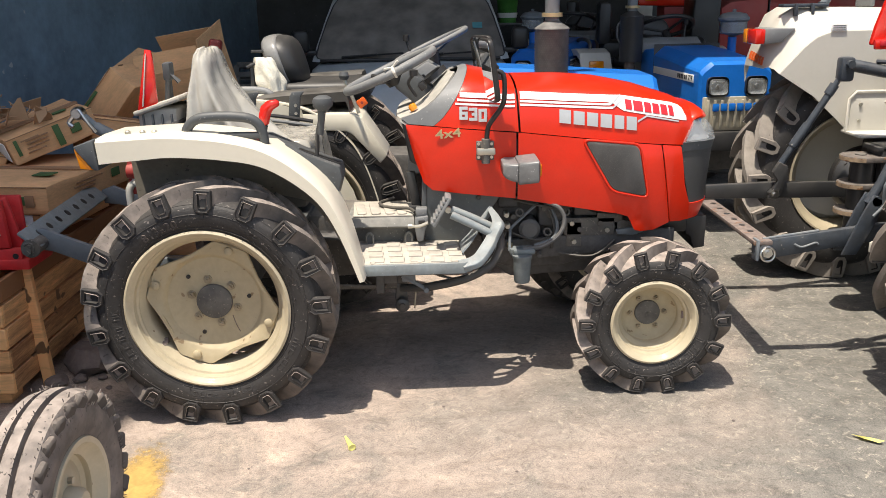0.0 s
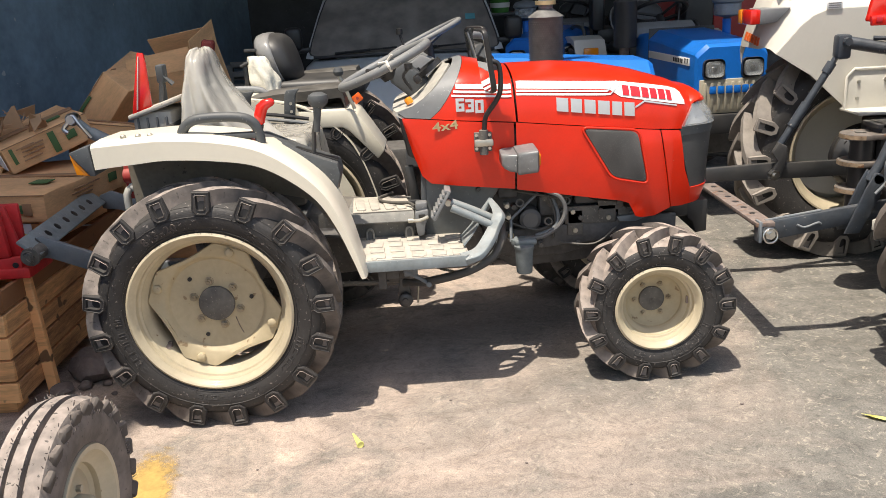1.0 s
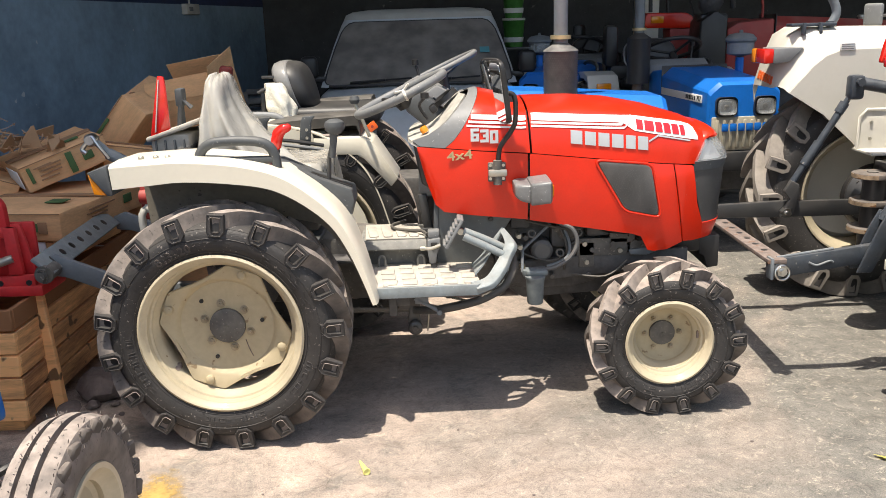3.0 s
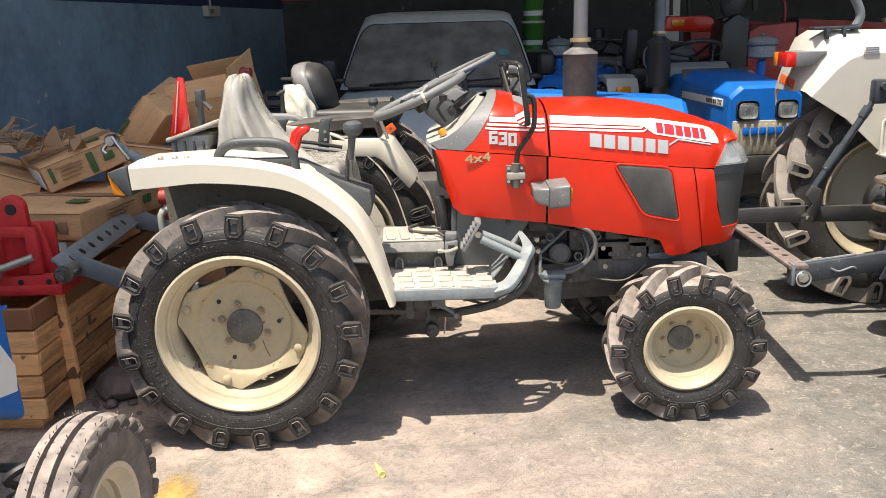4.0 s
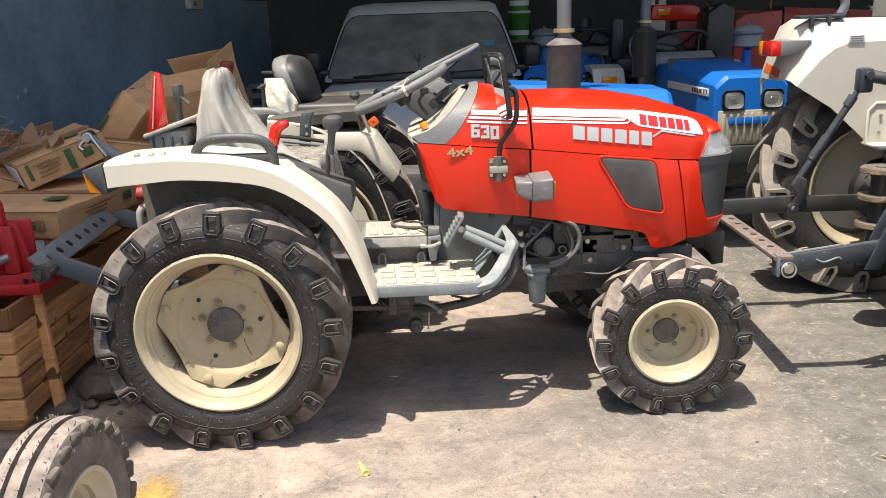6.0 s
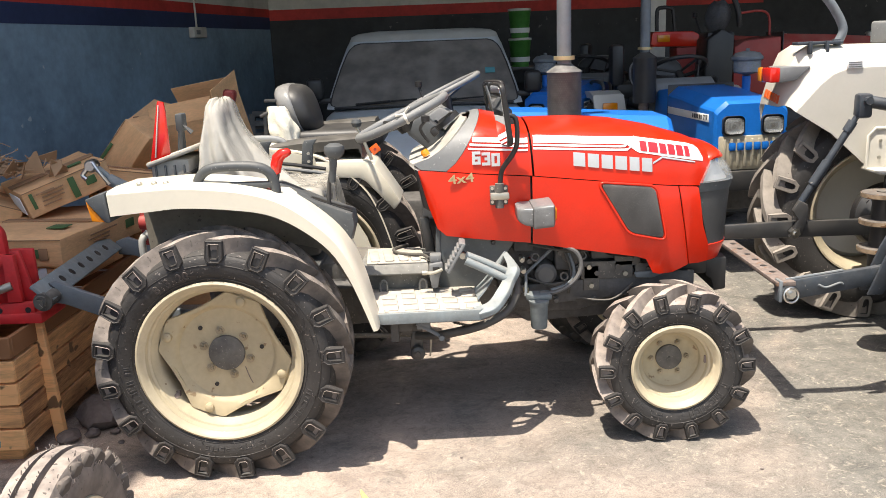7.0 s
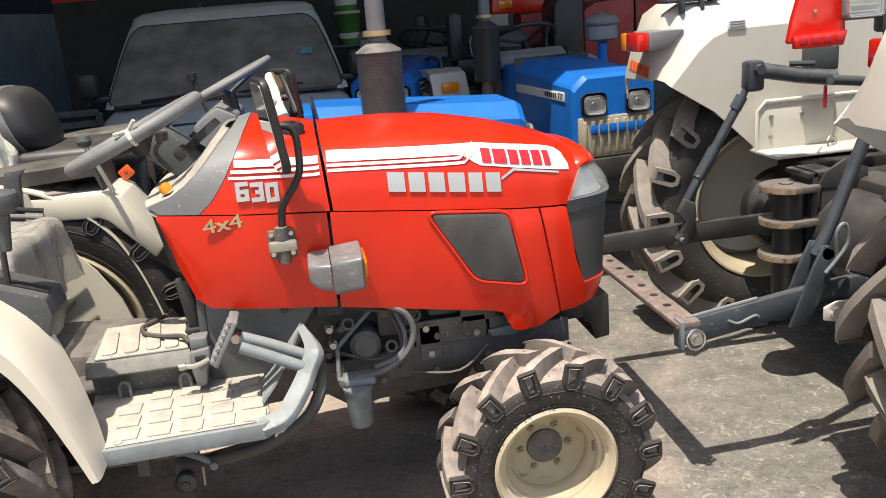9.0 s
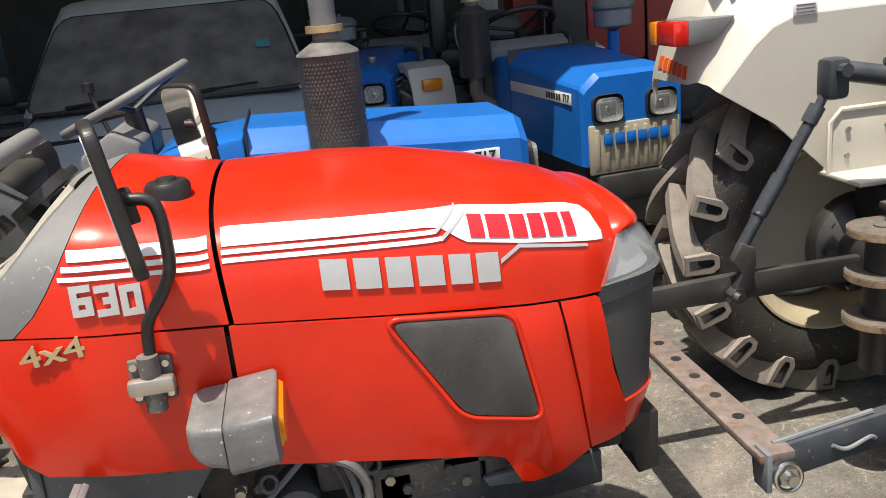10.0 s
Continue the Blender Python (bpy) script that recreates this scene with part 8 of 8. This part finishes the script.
# ---- the parked car ----
def car():
    T = thing("parked_car", "dusty grey small car with a dirty windscreen, nose towards the yard", "car", (-0.17, 5.62, 0), 0)
    def ring_at(y, w, z0, z1, sh):
        return [(-w, y, z0), (-w * 1.02, y, (z0 + z1) / 2), (-w * 0.985, y, z1 - sh), (-w * 0.90, y, z1 - sh * 0.25), (-w * 0.6, y, z1), (0, y, z1 + 0.012), (w * 0.6, y, z1), (w * 0.90, y, z1 - sh * 0.25), (w * 0.985, y, z1 - sh), (w * 1.02, y, (z0 + z1) / 2), (w, y, z0)]
    body = [ring_at(0.0, 0.62, 0.30, 0.62, 0.08), ring_at(0.05, 0.70, 0.24, 0.72, 0.08), ring_at(0.30, 0.755, 0.22, 0.86, 0.07), ring_at(0.62, 0.765, 0.22, 0.96, 0.07), ring_at(0.85, 0.765, 0.22, 1.01, 0.07), ring_at(2.6, 0.765, 0.22, 1.02, 0.06), ring_at(3.1, 0.72, 0.25, 0.98, 0.06)]
    part("body", capped(body), VAN_PAINT, T, "grey painted car body", 35)
    def plan(z, w, y0, y1, c=0.10):
        pts = [(-w, y0 + c), (-w * 0.93, y0 + c * 0.3), (-w * 0.6, y0 + 0.012), (0, y0 - 0.02), (w * 0.6, y0 + 0.012), (w * 0.93, y0 + c * 0.3), (w, y0 + c), (w, y1 - c), (w * 0.9, y1), (-w * 0.9, y1), (-w, y1 - c)]
        return [(x, y, z) for x, y in pts]
    part("cabin", capped([plan(1.00, 0.755, 0.76, 3.08), plan(1.12, 0.728, 0.90, 3.06), plan(1.30, 0.680, 1.115, 3.02), plan(1.455, 0.632, 1.305, 2.98), plan(1.50, 0.612, 1.365, 2.96)]), VAN_PAINT, T, "grey painted cabin pillars", 35)
    part("roof", capped([plan(1.498, 0.614, 1.36, 2.97), plan(1.535, 0.600, 1.40, 2.94), plan(1.560, 0.55, 1.46, 2.88), plan(1.576, 0.42, 1.56, 2.75), plan(1.580, 0.2, 1.75, 2.5)]), VAN_ROOF, T, "dusty pale car roof", 60)

    front = [(1.00, 0.755, 0.76), (1.12, 0.728, 0.90), (1.30, 0.680, 1.115), (1.455, 0.632, 1.305), (1.50, 0.612, 1.365)]

    def screen(z, cover, off):
        w, y0 = lerp_table([(a, b) for a, b, c in front], z), lerp_table([(a, c) for a, b, c in front], z)
        return [(w * cover * f, y0 + lerp_table([(0, -0.02), (0.6, 0.012), (0.93, 0.03), (1.0, 0.055)], abs(f) * cover) - off, z) for f in (-1, -0.97, -0.9, -0.6, -0.3, 0, 0.3, 0.6, 0.9, 0.97, 1)]
    zs = [(1.022, 0.90), (1.030, 0.935), (1.045, 0.955), (1.12, 0.962), (1.30, 0.955), (1.40, 0.945), (1.44, 0.925), (1.465, 0.885), (1.478, 0.82)]
    part("screen_seal", grid([screen(z + (0.006 if c < 0.9 and z > 1.2 else 0), min(0.978, c + 0.018), 0.008) for z, c in zs], thick=0.006), BLACK, T, "black rubber screen seal", 60)
    part("windscreen", grid([screen(z, c, 0.013) for z, c in zs], thick=0.005), GLASS_DARK, T, "dark dusty windscreen with a painted brown reflection", 60)
    for s in (-1, 1):
        part("side_glass", grid([[(s * 0.748, 1.05, 1.03), (s * 0.748, 2.75, 1.03)], [(s * 0.640, 1.46, 1.45), (s * 0.640, 2.70, 1.45)]], thick=0.006), GLASS_DARK, T)
        mi = part("door_mirror", moved(box(0, 0, 0, 0.13, 0.08, 0.17, 0.035, 3), Matrix.Translation((s * 0.84, 0.90, 1.15))), BLACK, T, "black door mirror")
        part("mirror_arm", box(s * 0.765, 0.92, 1.06, 0.10, 0.05, 0.04, 0.012), BLACK, mi)
        for y in (0.55, 2.55):
            part("wheel", lathe([(-0.08, 0.18), (-0.085, 0.25), (-0.06, 0.275), (0.06, 0.275), (0.085, 0.25), (0.08, 0.18)], 32, "x", (s * 0.69, y, 0.275)), RUBBER_DARK, T)
        part("car_headlamp", box(s * 0.52, 0.06, 0.66, 0.22, 0.06, 0.12, 0.02), LENS_CLEAR, T)
        part("wiper", join(tube([(-0.52 + 0.55 * (s > 0), 0.80, 1.035), (-0.05 + 0.52 * (s > 0), 0.74, 1.06)], 0.007, 6), tube([(-0.52 + 0.55 * (s > 0), 0.79, 1.03), (-0.25 + 0.5 * (s > 0), 0.75, 1.05)], 0.010, 6)), BLACK, T, "black wiper")
    part("scuttle", box(0, 0.79, 1.012, 1.36, 0.10, 0.02, 0.006), BLACK, T)
    part("screen_sticker", moved(box(0, 0, 0, 0.075, 0.003, 0.065, 0.001), Matrix.Translation((0.52, 1.035, 1.245)) @ pose(0, 0, 0, -52, 0, 0)), mat("teal_sticker", (0.10, 0.32, 0.36), 0.6, bump=0), T, "small teal sticker")
    part("bonnet_line", box(0, 0.42, 0.905, 1.2, 0.006, 0.02, 0.001), BLACK, T)


car()


# ---- crates, cartons and clutter by the wall ----
def plank_crate(loc, rz, w, d, h, label):
    T = thing("wooden_crate", label, "crate", loc, rz, "wooden crates")
    n = 5
    for side in range(4):
        span = w if side % 2 == 0 else d
        for k in range(n):
            ph = (h - 0.06) / n - 0.009
            z = 0.06 + (h - 0.06) / n * (k + 0.5)
            if side == 0:
                bm = box(w / 2, 0.009, z, w - 0.002, 0.018, ph, 0.003, 1)
            elif side == 2:
                bm = box(w / 2, d - 0.009, z, w - 0.002, 0.018, ph, 0.003, 1)
            elif side == 1:
                bm = box(w - 0.009, d / 2, z, 0.018, d - 0.04, ph, 0.003, 1)
            else:
                bm = box(0.009, d / 2, z, 0.018, d - 0.04, ph, 0.003, 1)
            part("plank", bm, WOOD, T)
    for x, y in ((w + 0.014, 0.21), (w + 0.014, d * 0.97), (0.03, -0.014)):
        part("corner_post", moved(box(0, 0, 0, 0.045, 0.028, h + 0.06, 0.004, 1), Matrix.Translation((x, y, h / 2 + 0.0)) @ pose(0, 0, 0, 0, -3, 0)), WOOD, T)
    for y in (0.10, d / 2, d - 0.10):
        part("foot", box(w / 2, y, 0.030, w - 0.10, 0.09, 0.060, 0.003), WOOD, T)
    part("floor_board", box(w / 2, d / 2, 0.068, w - 0.04, d - 0.04, 0.016, 0.003), WOOD, T)
    part("lid_board", box(w * 0.3, d / 2, h - 0.03, w * 0.5, d * 0.9, 0.016, 0.003), WOOD, T)
    return T


plank_crate((-2.70, 2.80, 0), 0, 1.12, 1.60, 0.505, "long pine plank crate with an upright corner batten")


def carton(m, w, d, h, label, flaps=False, print_side=True, seed=0):
    """A carton whose corner lies at its origin; w along x, d along y."""
    T = thing("cardboard_box", label, "cardboard box", group="cardboard boxes")
    T.matrix_world = m
    t = 0.006
    rnd = random.Random(seed)
    if flaps:
        for bm in (box(w / 2, t / 2, h / 2, w, t, h, 0.001, 1), box(w / 2, d - t / 2, h / 2, w, t, h, 0.001, 1), box(t / 2, d / 2, h / 2, t, d - 2 * t, h, 0.001, 1), box(w - t / 2, d / 2, h / 2, t, d - 2 * t, h, 0.001, 1), box(w / 2, d / 2, t / 2, w - 2 * t, d - 2 * t, t, 0.001, 1)):
            part("carton_side", bm, CARD, T)
        for a, ang in (((w / 2, 0.0, h), -118), ((w / 2, d, h), -75)):
            part("flap", moved(box(0, 0, d * 0.14, w - 0.02, t, d * 0.28, 0.001, 1), Matrix.Translation(a) @ pose(0, 0, 0, ang + 90, 0, 0)), CARD, T, "opened flap")
        for a, ang in (((0, d / 2, h), -62), ((w, d / 2, h), 8)):
            part("flap", moved(box(0, 0, d * 0.17, t, d - 0.02, d * 0.34, 0.001, 1), Matrix.Translation(a) @ pose(0, 0, 0, 0, ang, 0)), CARD, T, "opened flap")
    else:
        bm = box(w / 2, d / 2, h / 2, w, d, h, 0.006, 2)
        bmesh.ops.subdivide_edges(bm, edges=[e for e in bm.edges if e.calc_length() > 0.08], cuts=5, use_grid_fill=True)
        for v in bm.verts:
            q = noise.noise(v.co * 7 + Vector((seed, 0, 0)))
            v.co += Vector((q, noise.noise(v.co * 7 + Vector((0, seed, 3))), noise.noise(v.co * 6 + Vector((3, 0, seed))))) * 0.007
        part("carton_body", bm, CARD, T, smooth=30)
        part("tape", box(w / 2, d / 2, h + 0.003, w + 0.004, 0.05, 0.006, 0.001), BROWN_PRINT, T, "brown packing tape")
        part("seam", box(w * 0.5, -0.006, h * 0.97, w, 0.004, 0.004, 0.0005), BROWN_PRINT, T)
    if print_side:
        for k in range(3):
            part("printed_bar", box(w * (0.30 + 0.08 * rnd.random()), -0.0085, h * (0.72 - 0.13 * k), w * (0.26 - 0.05 * k), 0.004, h * 0.05, 0.0005), BROWN_PRINT, T)
            part("printed_bar", box(w + 0.0085, d * (0.35 + 0.1 * rnd.random()), h * (0.74 - 0.14 * k), 0.004, d * (0.30 - 0.06 * k), h * 0.05, 0.0005), BROWN_PRINT, T)
        part("printed_mark", box(w + 0.0085, d * 0.75, h * 0.6, 0.004, d * 0.10, h * 0.32, 0.0005), GREEN_PRINT, T)
        part("printed_mark", box(w * 0.75, -0.0085, h * 0.5, w * 0.12, 0.004, h * 0.3, 0.0005), GREEN_PRINT, T)
        part("printed_mark", box(w * 0.72, d * 0.3, h + 0.0065, w * 0.16, d * 0.10, 0.004, 0.0005), GREEN_PRINT, T)
    return T


c = carton(pose(-2.085, 3.42, 0.508, 0, 0, -7), 0.43, 0.56, 0.105, "brown carton with a white and yellow shipping label", seed=2)
part("shipping_label", box(0.335, -0.0085, 0.060, 0.125, 0.004, 0.085, 0.0005), PAPER, c, "white printed label")
part("yellow_label", box(0.372, -0.0115, 0.038, 0.062, 0.003, 0.040, 0.0005), YELLOW, c, "yellow printed label")
for k in range(6):
    part("printed_bar", box(0.315 + 0.008 * (k % 2), -0.0115, 0.095 - 0.010 * k, 0.075 - 0.018 * (k % 3), 0.002, 0.0035, 0.0003), PLASTIC, c)
c = carton(pose(-2.095, 3.395, 0.617, 0, 0, -7), 0.50, 0.74, 0.122, "flat brown carton with printed marks, on another carton", seed=1)
part("handling_mark", box(0.42, -0.0105, 0.06, 0.040, 0.003, 0.050, 0.0005), BROWN_PRINT, c)
c = carton(pose(-1.920, 3.76, 0.745, 0, -17, 38), 0.41, 0.46, 0.128, "brown carton with green print, tipped on the others", seed=3)
part("paper_label", moved(box(0, 0, 0, 0.004, 0.22, 0.085, 0.0005), Matrix.Translation((-0.0085, 0.13, 0.066))), PAPER, c, "pale paper label")
for k in range(4):
    part("printed_bar", box(0.10 + 0.012 * (k % 2), -0.0085, 0.098 - 0.020 * k, 0.085 - 0.015 * (k % 3), 0.004, 0.006, 0.0005), BROWN_PRINT, c)
part("torn_green_print", box(0.225, -0.0085, 0.062, 0.030, 0.004, 0.100, 0.0005), GREEN_PRINT, c)
part("green_print", box(0.035, -0.0085, 0.075, 0.016, 0.004, 0.075, 0.0005), GREEN_PRINT, c)
part("brown_tape", box(0.20, 0.20, 0.1315, 0.41, 0.045, 0.004, 0.0005), BROWN_PRINT, c)
carton(pose(-2.50, 3.74, 0.745, 0, 20, 14), 0.46, 0.40, 0.20, "torn brown carton with straw on it", seed=4, print_side=False)
carton(pose(-1.88, 4.28, 0.509, 0, 0, -6), 0.28, 0.26, 0.285, "small brown carton standing on the crate edge", seed=9, print_side=False)
c = carton(pose(-1.765, 4.42, 0.795, 0, -49, -6), 0.31, 0.26, 0.165, "brown carton leaning on the blue wall", seed=5, print_side=False)
part("green_print", box(0.10, -0.0085, 0.15, 0.12, 0.004, 0.016, 0.0005), GREEN_PRINT, c)
carton(pose(-1.70, 4.05, 0.740, 0, 12, 32), 0.27, 0.20, 0.19, "small brown carton standing on the others", seed=6, print_side=False)
carton(pose(-1.86, 4.78, 0.0, 0, 0, -6), 0.70, 0.55, 0.60, "large brown carton under an open one", seed=7)
carton(pose(-1.62, 4.90, 0.602, 14, -9, -8), 0.41, 0.44, 0.46, "open brown carton with its flaps up", flaps=True, seed=8, print_side=False)


def straw_heap():
    rnd = random.Random(3)
    bms = []
    for k in range(190):
        p = Vector((-2.20 + rnd.gauss(0, 0.13), 3.92 + rnd.gauss(0, 0.10), 0.93 + abs(rnd.gauss(0, 0.04))))
        a = rnd.uniform(0, 6.28)
        d = Vector((math.cos(a), math.sin(a), rnd.uniform(-0.1, 0.35))) * rnd.uniform(0.04, 0.13)
        bms.append(tube([p, p + d * 0.5 + Vector((0, 0, rnd.uniform(-0.01, 0.015))), p + d], rnd.uniform(0.0015, 0.0045), 4, 2))
    for k in range(16):
        # torn scraps of board
        p = Vector((-2.12 + rnd.gauss(0, 0.11), 3.86 + rnd.gauss(0, 0.10), 0.95 + abs(rnd.gauss(0, 0.03))))
        q = rnd.uniform(0.03, 0.075)
        bms.append(moved(prism([(-q, 0), (q * 0.8, -q * 0.3), (q * 0.5, q * 0.7), (-q * 0.2, q)], 0, 0.003, "z"), Matrix.Translation(p) @ pose(0, 0, 0, rnd.uniform(-70, 70), rnd.uniform(-50, 50), rnd.uniform(0, 360))))
    bms.append(prism([(-2.02, 0.94), (-1.90, 0.94), (-1.925, 1.045), (-1.94, 1.04)], 3.90, 3.904, "y"))
    bms.append(tube([(-2.22, 3.8, 0.95), (-2.17, 3.8, 1.01), (-2.10, 3.8, 1.05), (-2.06, 3.8, 1.10)], 0.010, 5, 3))
    tagged(part("packing_straw", join(*bms), CARD_IN), "loose torn cardboard and straw on the cartons", "packing waste", kind="stuff")


straw_heap()


def cast_hitch():
    T = thing("hitch_casting", "bright red painted cast hitch with bored ears, on the crate", "implement part", (-1.825, 2.98, 0.508), 0)

    def ear(cx, w, z0, zc):
        arc = [(cx + w * math.cos(a), zc + w * math.sin(a)) for a in [math.pi * k / 12 for k in range(13)]]
        return [(cx + w * 1.15, z0)] + arc + [(cx - w * 1.15, z0)]
    for cx, y in ((0.135, 0.0), (0.005, 0.06)):
        e = part("ear_plate", prism(ear(cx, 0.052, 0.045, 0.325), y, y + 0.034, "y", 0.007), RED_CAST, T, "upright red ear with a bore")
        part("bore", cyl((cx, y - 0.004, 0.325), (cx, y + 0.038, 0.325), 0.021, 24), BLACK, e)
    # an open frame in front of the ears
    part("frame_plate", join(prism([(-0.06, 0.0), (0.285, 0.02), (0.285, 0.085), (-0.06, 0.065)], -0.045, -0.020, "y", 0.005), prism([(0.190, 0.085), (0.245, 0.085), (0.235, 0.265), (0.195, 0.265)], -0.045, -0.020, "y", 0.005), prism([(0.035, 0.073), (0.075, 0.075), (0.080, 0.265), (0.045, 0.265)], -0.045, -0.020, "y", 0.005), prism([(0.040, 0.225), (0.236, 0.225), (0.236, 0.265), (0.045, 0.265)], -0.042, -0.017, "y", 0.005)), RED_CAST, T, "red open frame")
    part("web", prism([(0.22, 0.02), (0.285, 0.03), (0.235, 0.27), (0.20, 0.27)], 0.0, 0.018, "y", 0.004), RED_CAST, T)
    part("base_plate", box(0.11, 0.05, 0.022, 0.40, 0.20, 0.042, 0.008), RED_CAST, T)
    part("rear_web", box(0.14, 0.085, 0.15, 0.22, 0.02, 0.22, 0.006), RED_CAST, T)
    part("pin", join(cyl((0.10, -0.07, 0.115), (0.215, -0.04, 0.150), 0.016, 14), lathe([(-0.084, 0.0), (-0.080, 0.026), (-0.060, 0.026), (-0.055, 0.0)], 16, "y", (0.075, 0, 0.095))), ZINC, T, "bright steel pin")
    for x in (0.155, 0.262):
        part("flange_hole", cyl((x, -0.048, 0.055), (x, -0.043, 0.055), 0.011, 14), BLACK, T)


cast_hitch()


def rubble():
    rnd = random.Random(11)
    for x, y, s in ((-1.44, 3.15, 0.105), (-1.36, 3.27, 0.07), (-1.52, 2.99, 0.045), (-1.44, 3.03, 0.03), (-1.36, 3.05, 0.02), (-1.33, 3.28, 0.05), (-1.30, 2.96, 0.012), (-1.56, 2.80, 0.012), (-1.42, 2.75, 0.010)):
        bm = bmesh.new()
        bmesh.ops.create_icosphere(bm, subdivisions=2, radius=s)
        for v in bm.verts:
            v.co *= 1 + 0.35 * noise.noise(v.co / s * 1.3 + Vector((x * 9, y * 7, 0)))
            v.co.z *= 0.62
        ob = part("stone", bm, STONE, smooth=25)
        ob.location = (x, y, s * 0.45)
        tagged(ob, "rough dark broken stone lying on the floor", "stone", "broken stones")


rubble()


# ---- deep in the shed ----
def paint_bucket(loc, label):
    T = thing("bucket", label, "bucket", loc, 0, "stacked buckets")
    part("pail", lathe([(0, 0.09), (0.26, 0.115), (0.265, 0.12), (0.275, 0.12), (0.275, 0)], 28, "z"), GREEN_CAN, T, "green and white printed pail")
    part("lid", lathe([(0.270, 0.0), (0.272, 0.123), (0.292, 0.123), (0.296, 0.11), (0.296, 0)], 28, "z"), IVORY, T)
    part("band", lathe([(0.05, 0.101), (0.10, 0.1065), (0.10, 0.104), (0.05, 0.0985)], 28, "z", closed=True), WHITE, T)


shelf = thing("steel_shelf", "dark steel shelf unit against the back wall", "shelf", (0.80, 9.1, 0))
part("shelf_board", box(0, 0, 1.17, 0.7, 0.4, 0.03, 0.003), BLACK_METAL, shelf)
for x in (-0.33, 0.33):
    for y in (-0.18, 0.18):
        part("shelf_post", box(x, y, 0.58, 0.03, 0.03, 1.16, 0.002), BLACK_METAL, shelf)
paint_bucket((0.79, 9.05, 1.186), "green printed pail on the steel shelf")
paint_bucket((0.79, 9.05, 1.483), "green printed pail stacked on another pail")


def cage_stack():
    """Dark slatted steel frames leaning in the corner."""
    for i, (x, y, rz, tiltd) in enumerate(((-1.55, 6.6, 12, 62), (-1.25, 6.35, 25, 55), (-1.75, 7.1, -5, 70))):
        T = thing("slatted_frame", "dark slatted steel frame leaning in the corner", "metal frame", (x, y, 0), rz, "slatted frames")
        M = pose(0, 0, 0.02, tiltd, 0, 0)
        part("rim_bar", moved(join(box(0.28, 0, 0, 0.56, 0.05, 0.04, 0.004), box(0.28, 0.95, 0, 0.56, 0.05, 0.04, 0.004), box(0, 0.475, 0, 0.05, 0.95, 0.04, 0.004), box(0.56, 0.475, 0, 0.05, 0.95, 0.04, 0.004)), M), CAST, T)
        for k in range(7):
            part("slat", moved(box(0.28, 0.12 + 0.12 * k, 0.012, 0.56, 0.05, 0.02, 0.002), M), CAST, T)


cage_stack()


def red_lever():
    T = thing("red_handle", "red painted curved handle standing behind the seat", "handle", (-1.225, 4.66, 0))
    part("handle_bar", prism(rounded([(0.010, 1.262), (0.074, 1.252), (0.070, 1.21), (0.020, 1.09), (0.085, 0.96), (0.16, 0.82), (0.09, 0.82), (0.005, 0.985), (-0.048, 1.105), (-0.004, 1.205)], 0.018, 4), -0.03, 0.03, "y", 0.014, 3), RED_DULL, T, "bent red lever plate")
    part("handle_foot", join(cyl((0.125, 0, 0.0), (0.125, 0, 0.84), 0.022, 12), box(0.13, 0, 0.02, 0.16, 0.12, 0.04, 0.006)), BLACK_METAL, T)
    for dx in (-0.006, 0.022):
        part("handle_slot", box(0.016 + dx, -0.031, 1.165, 0.007, 0.004, 0.016, 0.002), FILM_WHITE, T)
    part("handle_badge", lathe([(-0.038, 0.0), (-0.037, 0.017), (-0.026, 0.019)], 16, "y", (0.018, 0, 1.208)), YELLOW, T)


red_lever()


# ---- marks and litter on the floor ----
def floor_marks():
    bm = bmesh.new()
    bmesh.ops.create_grid(bm, x_segments=2, y_segments=2, size=0.5)
    bmesh.ops.scale(bm, vec=(0.26, 0.70, 1), verts=bm.verts)
    ob = tagged(part("floor_marking", bm, YELLOW_PAINT), "worn yellow paint mark on the concrete floor", "floor marking", kind="structure")
    ob.matrix_world = pose(-0.955, 2.26, 0.004, 0, 0, 8)
    T = thing("plastic_tip", "pale yellow plastic nozzle tip lying on the concrete", "plastic cap", (-0.305, 2.485, 0.012), -68)
    part("tip_cone", moved(lathe([(-0.045, 0.004), (0.03, 0.011), (0.034, 0.0135), (0.036, 0.011), (0.034, 0.006)], 16, "x"), Matrix.Identity(4)), LEAFY, T)
    bm = bmesh.new()
    v = [bm.verts.new(p) for p in ((-0.05, 0, 0.004), (-0.01, -0.016, 0.010), (0.04, -0.010, 0.006), (0.055, 0.006, 0.012), (0.01, 0.016, 0.004))]
    bm.faces.new(v)
    bmesh.ops.solidify(bm, geom=bm.faces[:], thickness=0.0015)
    ob = part("dry_leaf", bm, LEAFY)
    ob.matrix_world = pose(1.45, 2.45, 0.003, 0, 0, -40)
    tagged(ob, "small pale yellow dry leaf on the concrete", "leaf")
    for i, (x, y, s) in enumerate(((0.25, 2.30, 0.006), (-0.42, 2.14, 0.005), (1.05, 2.6, 0.007), (0.55, 2.15, 0.005), (-0.62, 2.35, 0.005), (0.02, 2.75, 0.006))):
        bm = bmesh.new()
        bmesh.ops.create_icosphere(bm, subdivisions=1, radius=s)
        bmesh.ops.scale(bm, vec=(1, 0.8, 0.5), verts=bm.verts)
        ob = part("pebble", bm, STONE)
        ob.location = (x, y, s * 0.45)
        tagged(ob, "small dark pebble on the concrete floor", "pebble", "pebbles")


floor_marks()
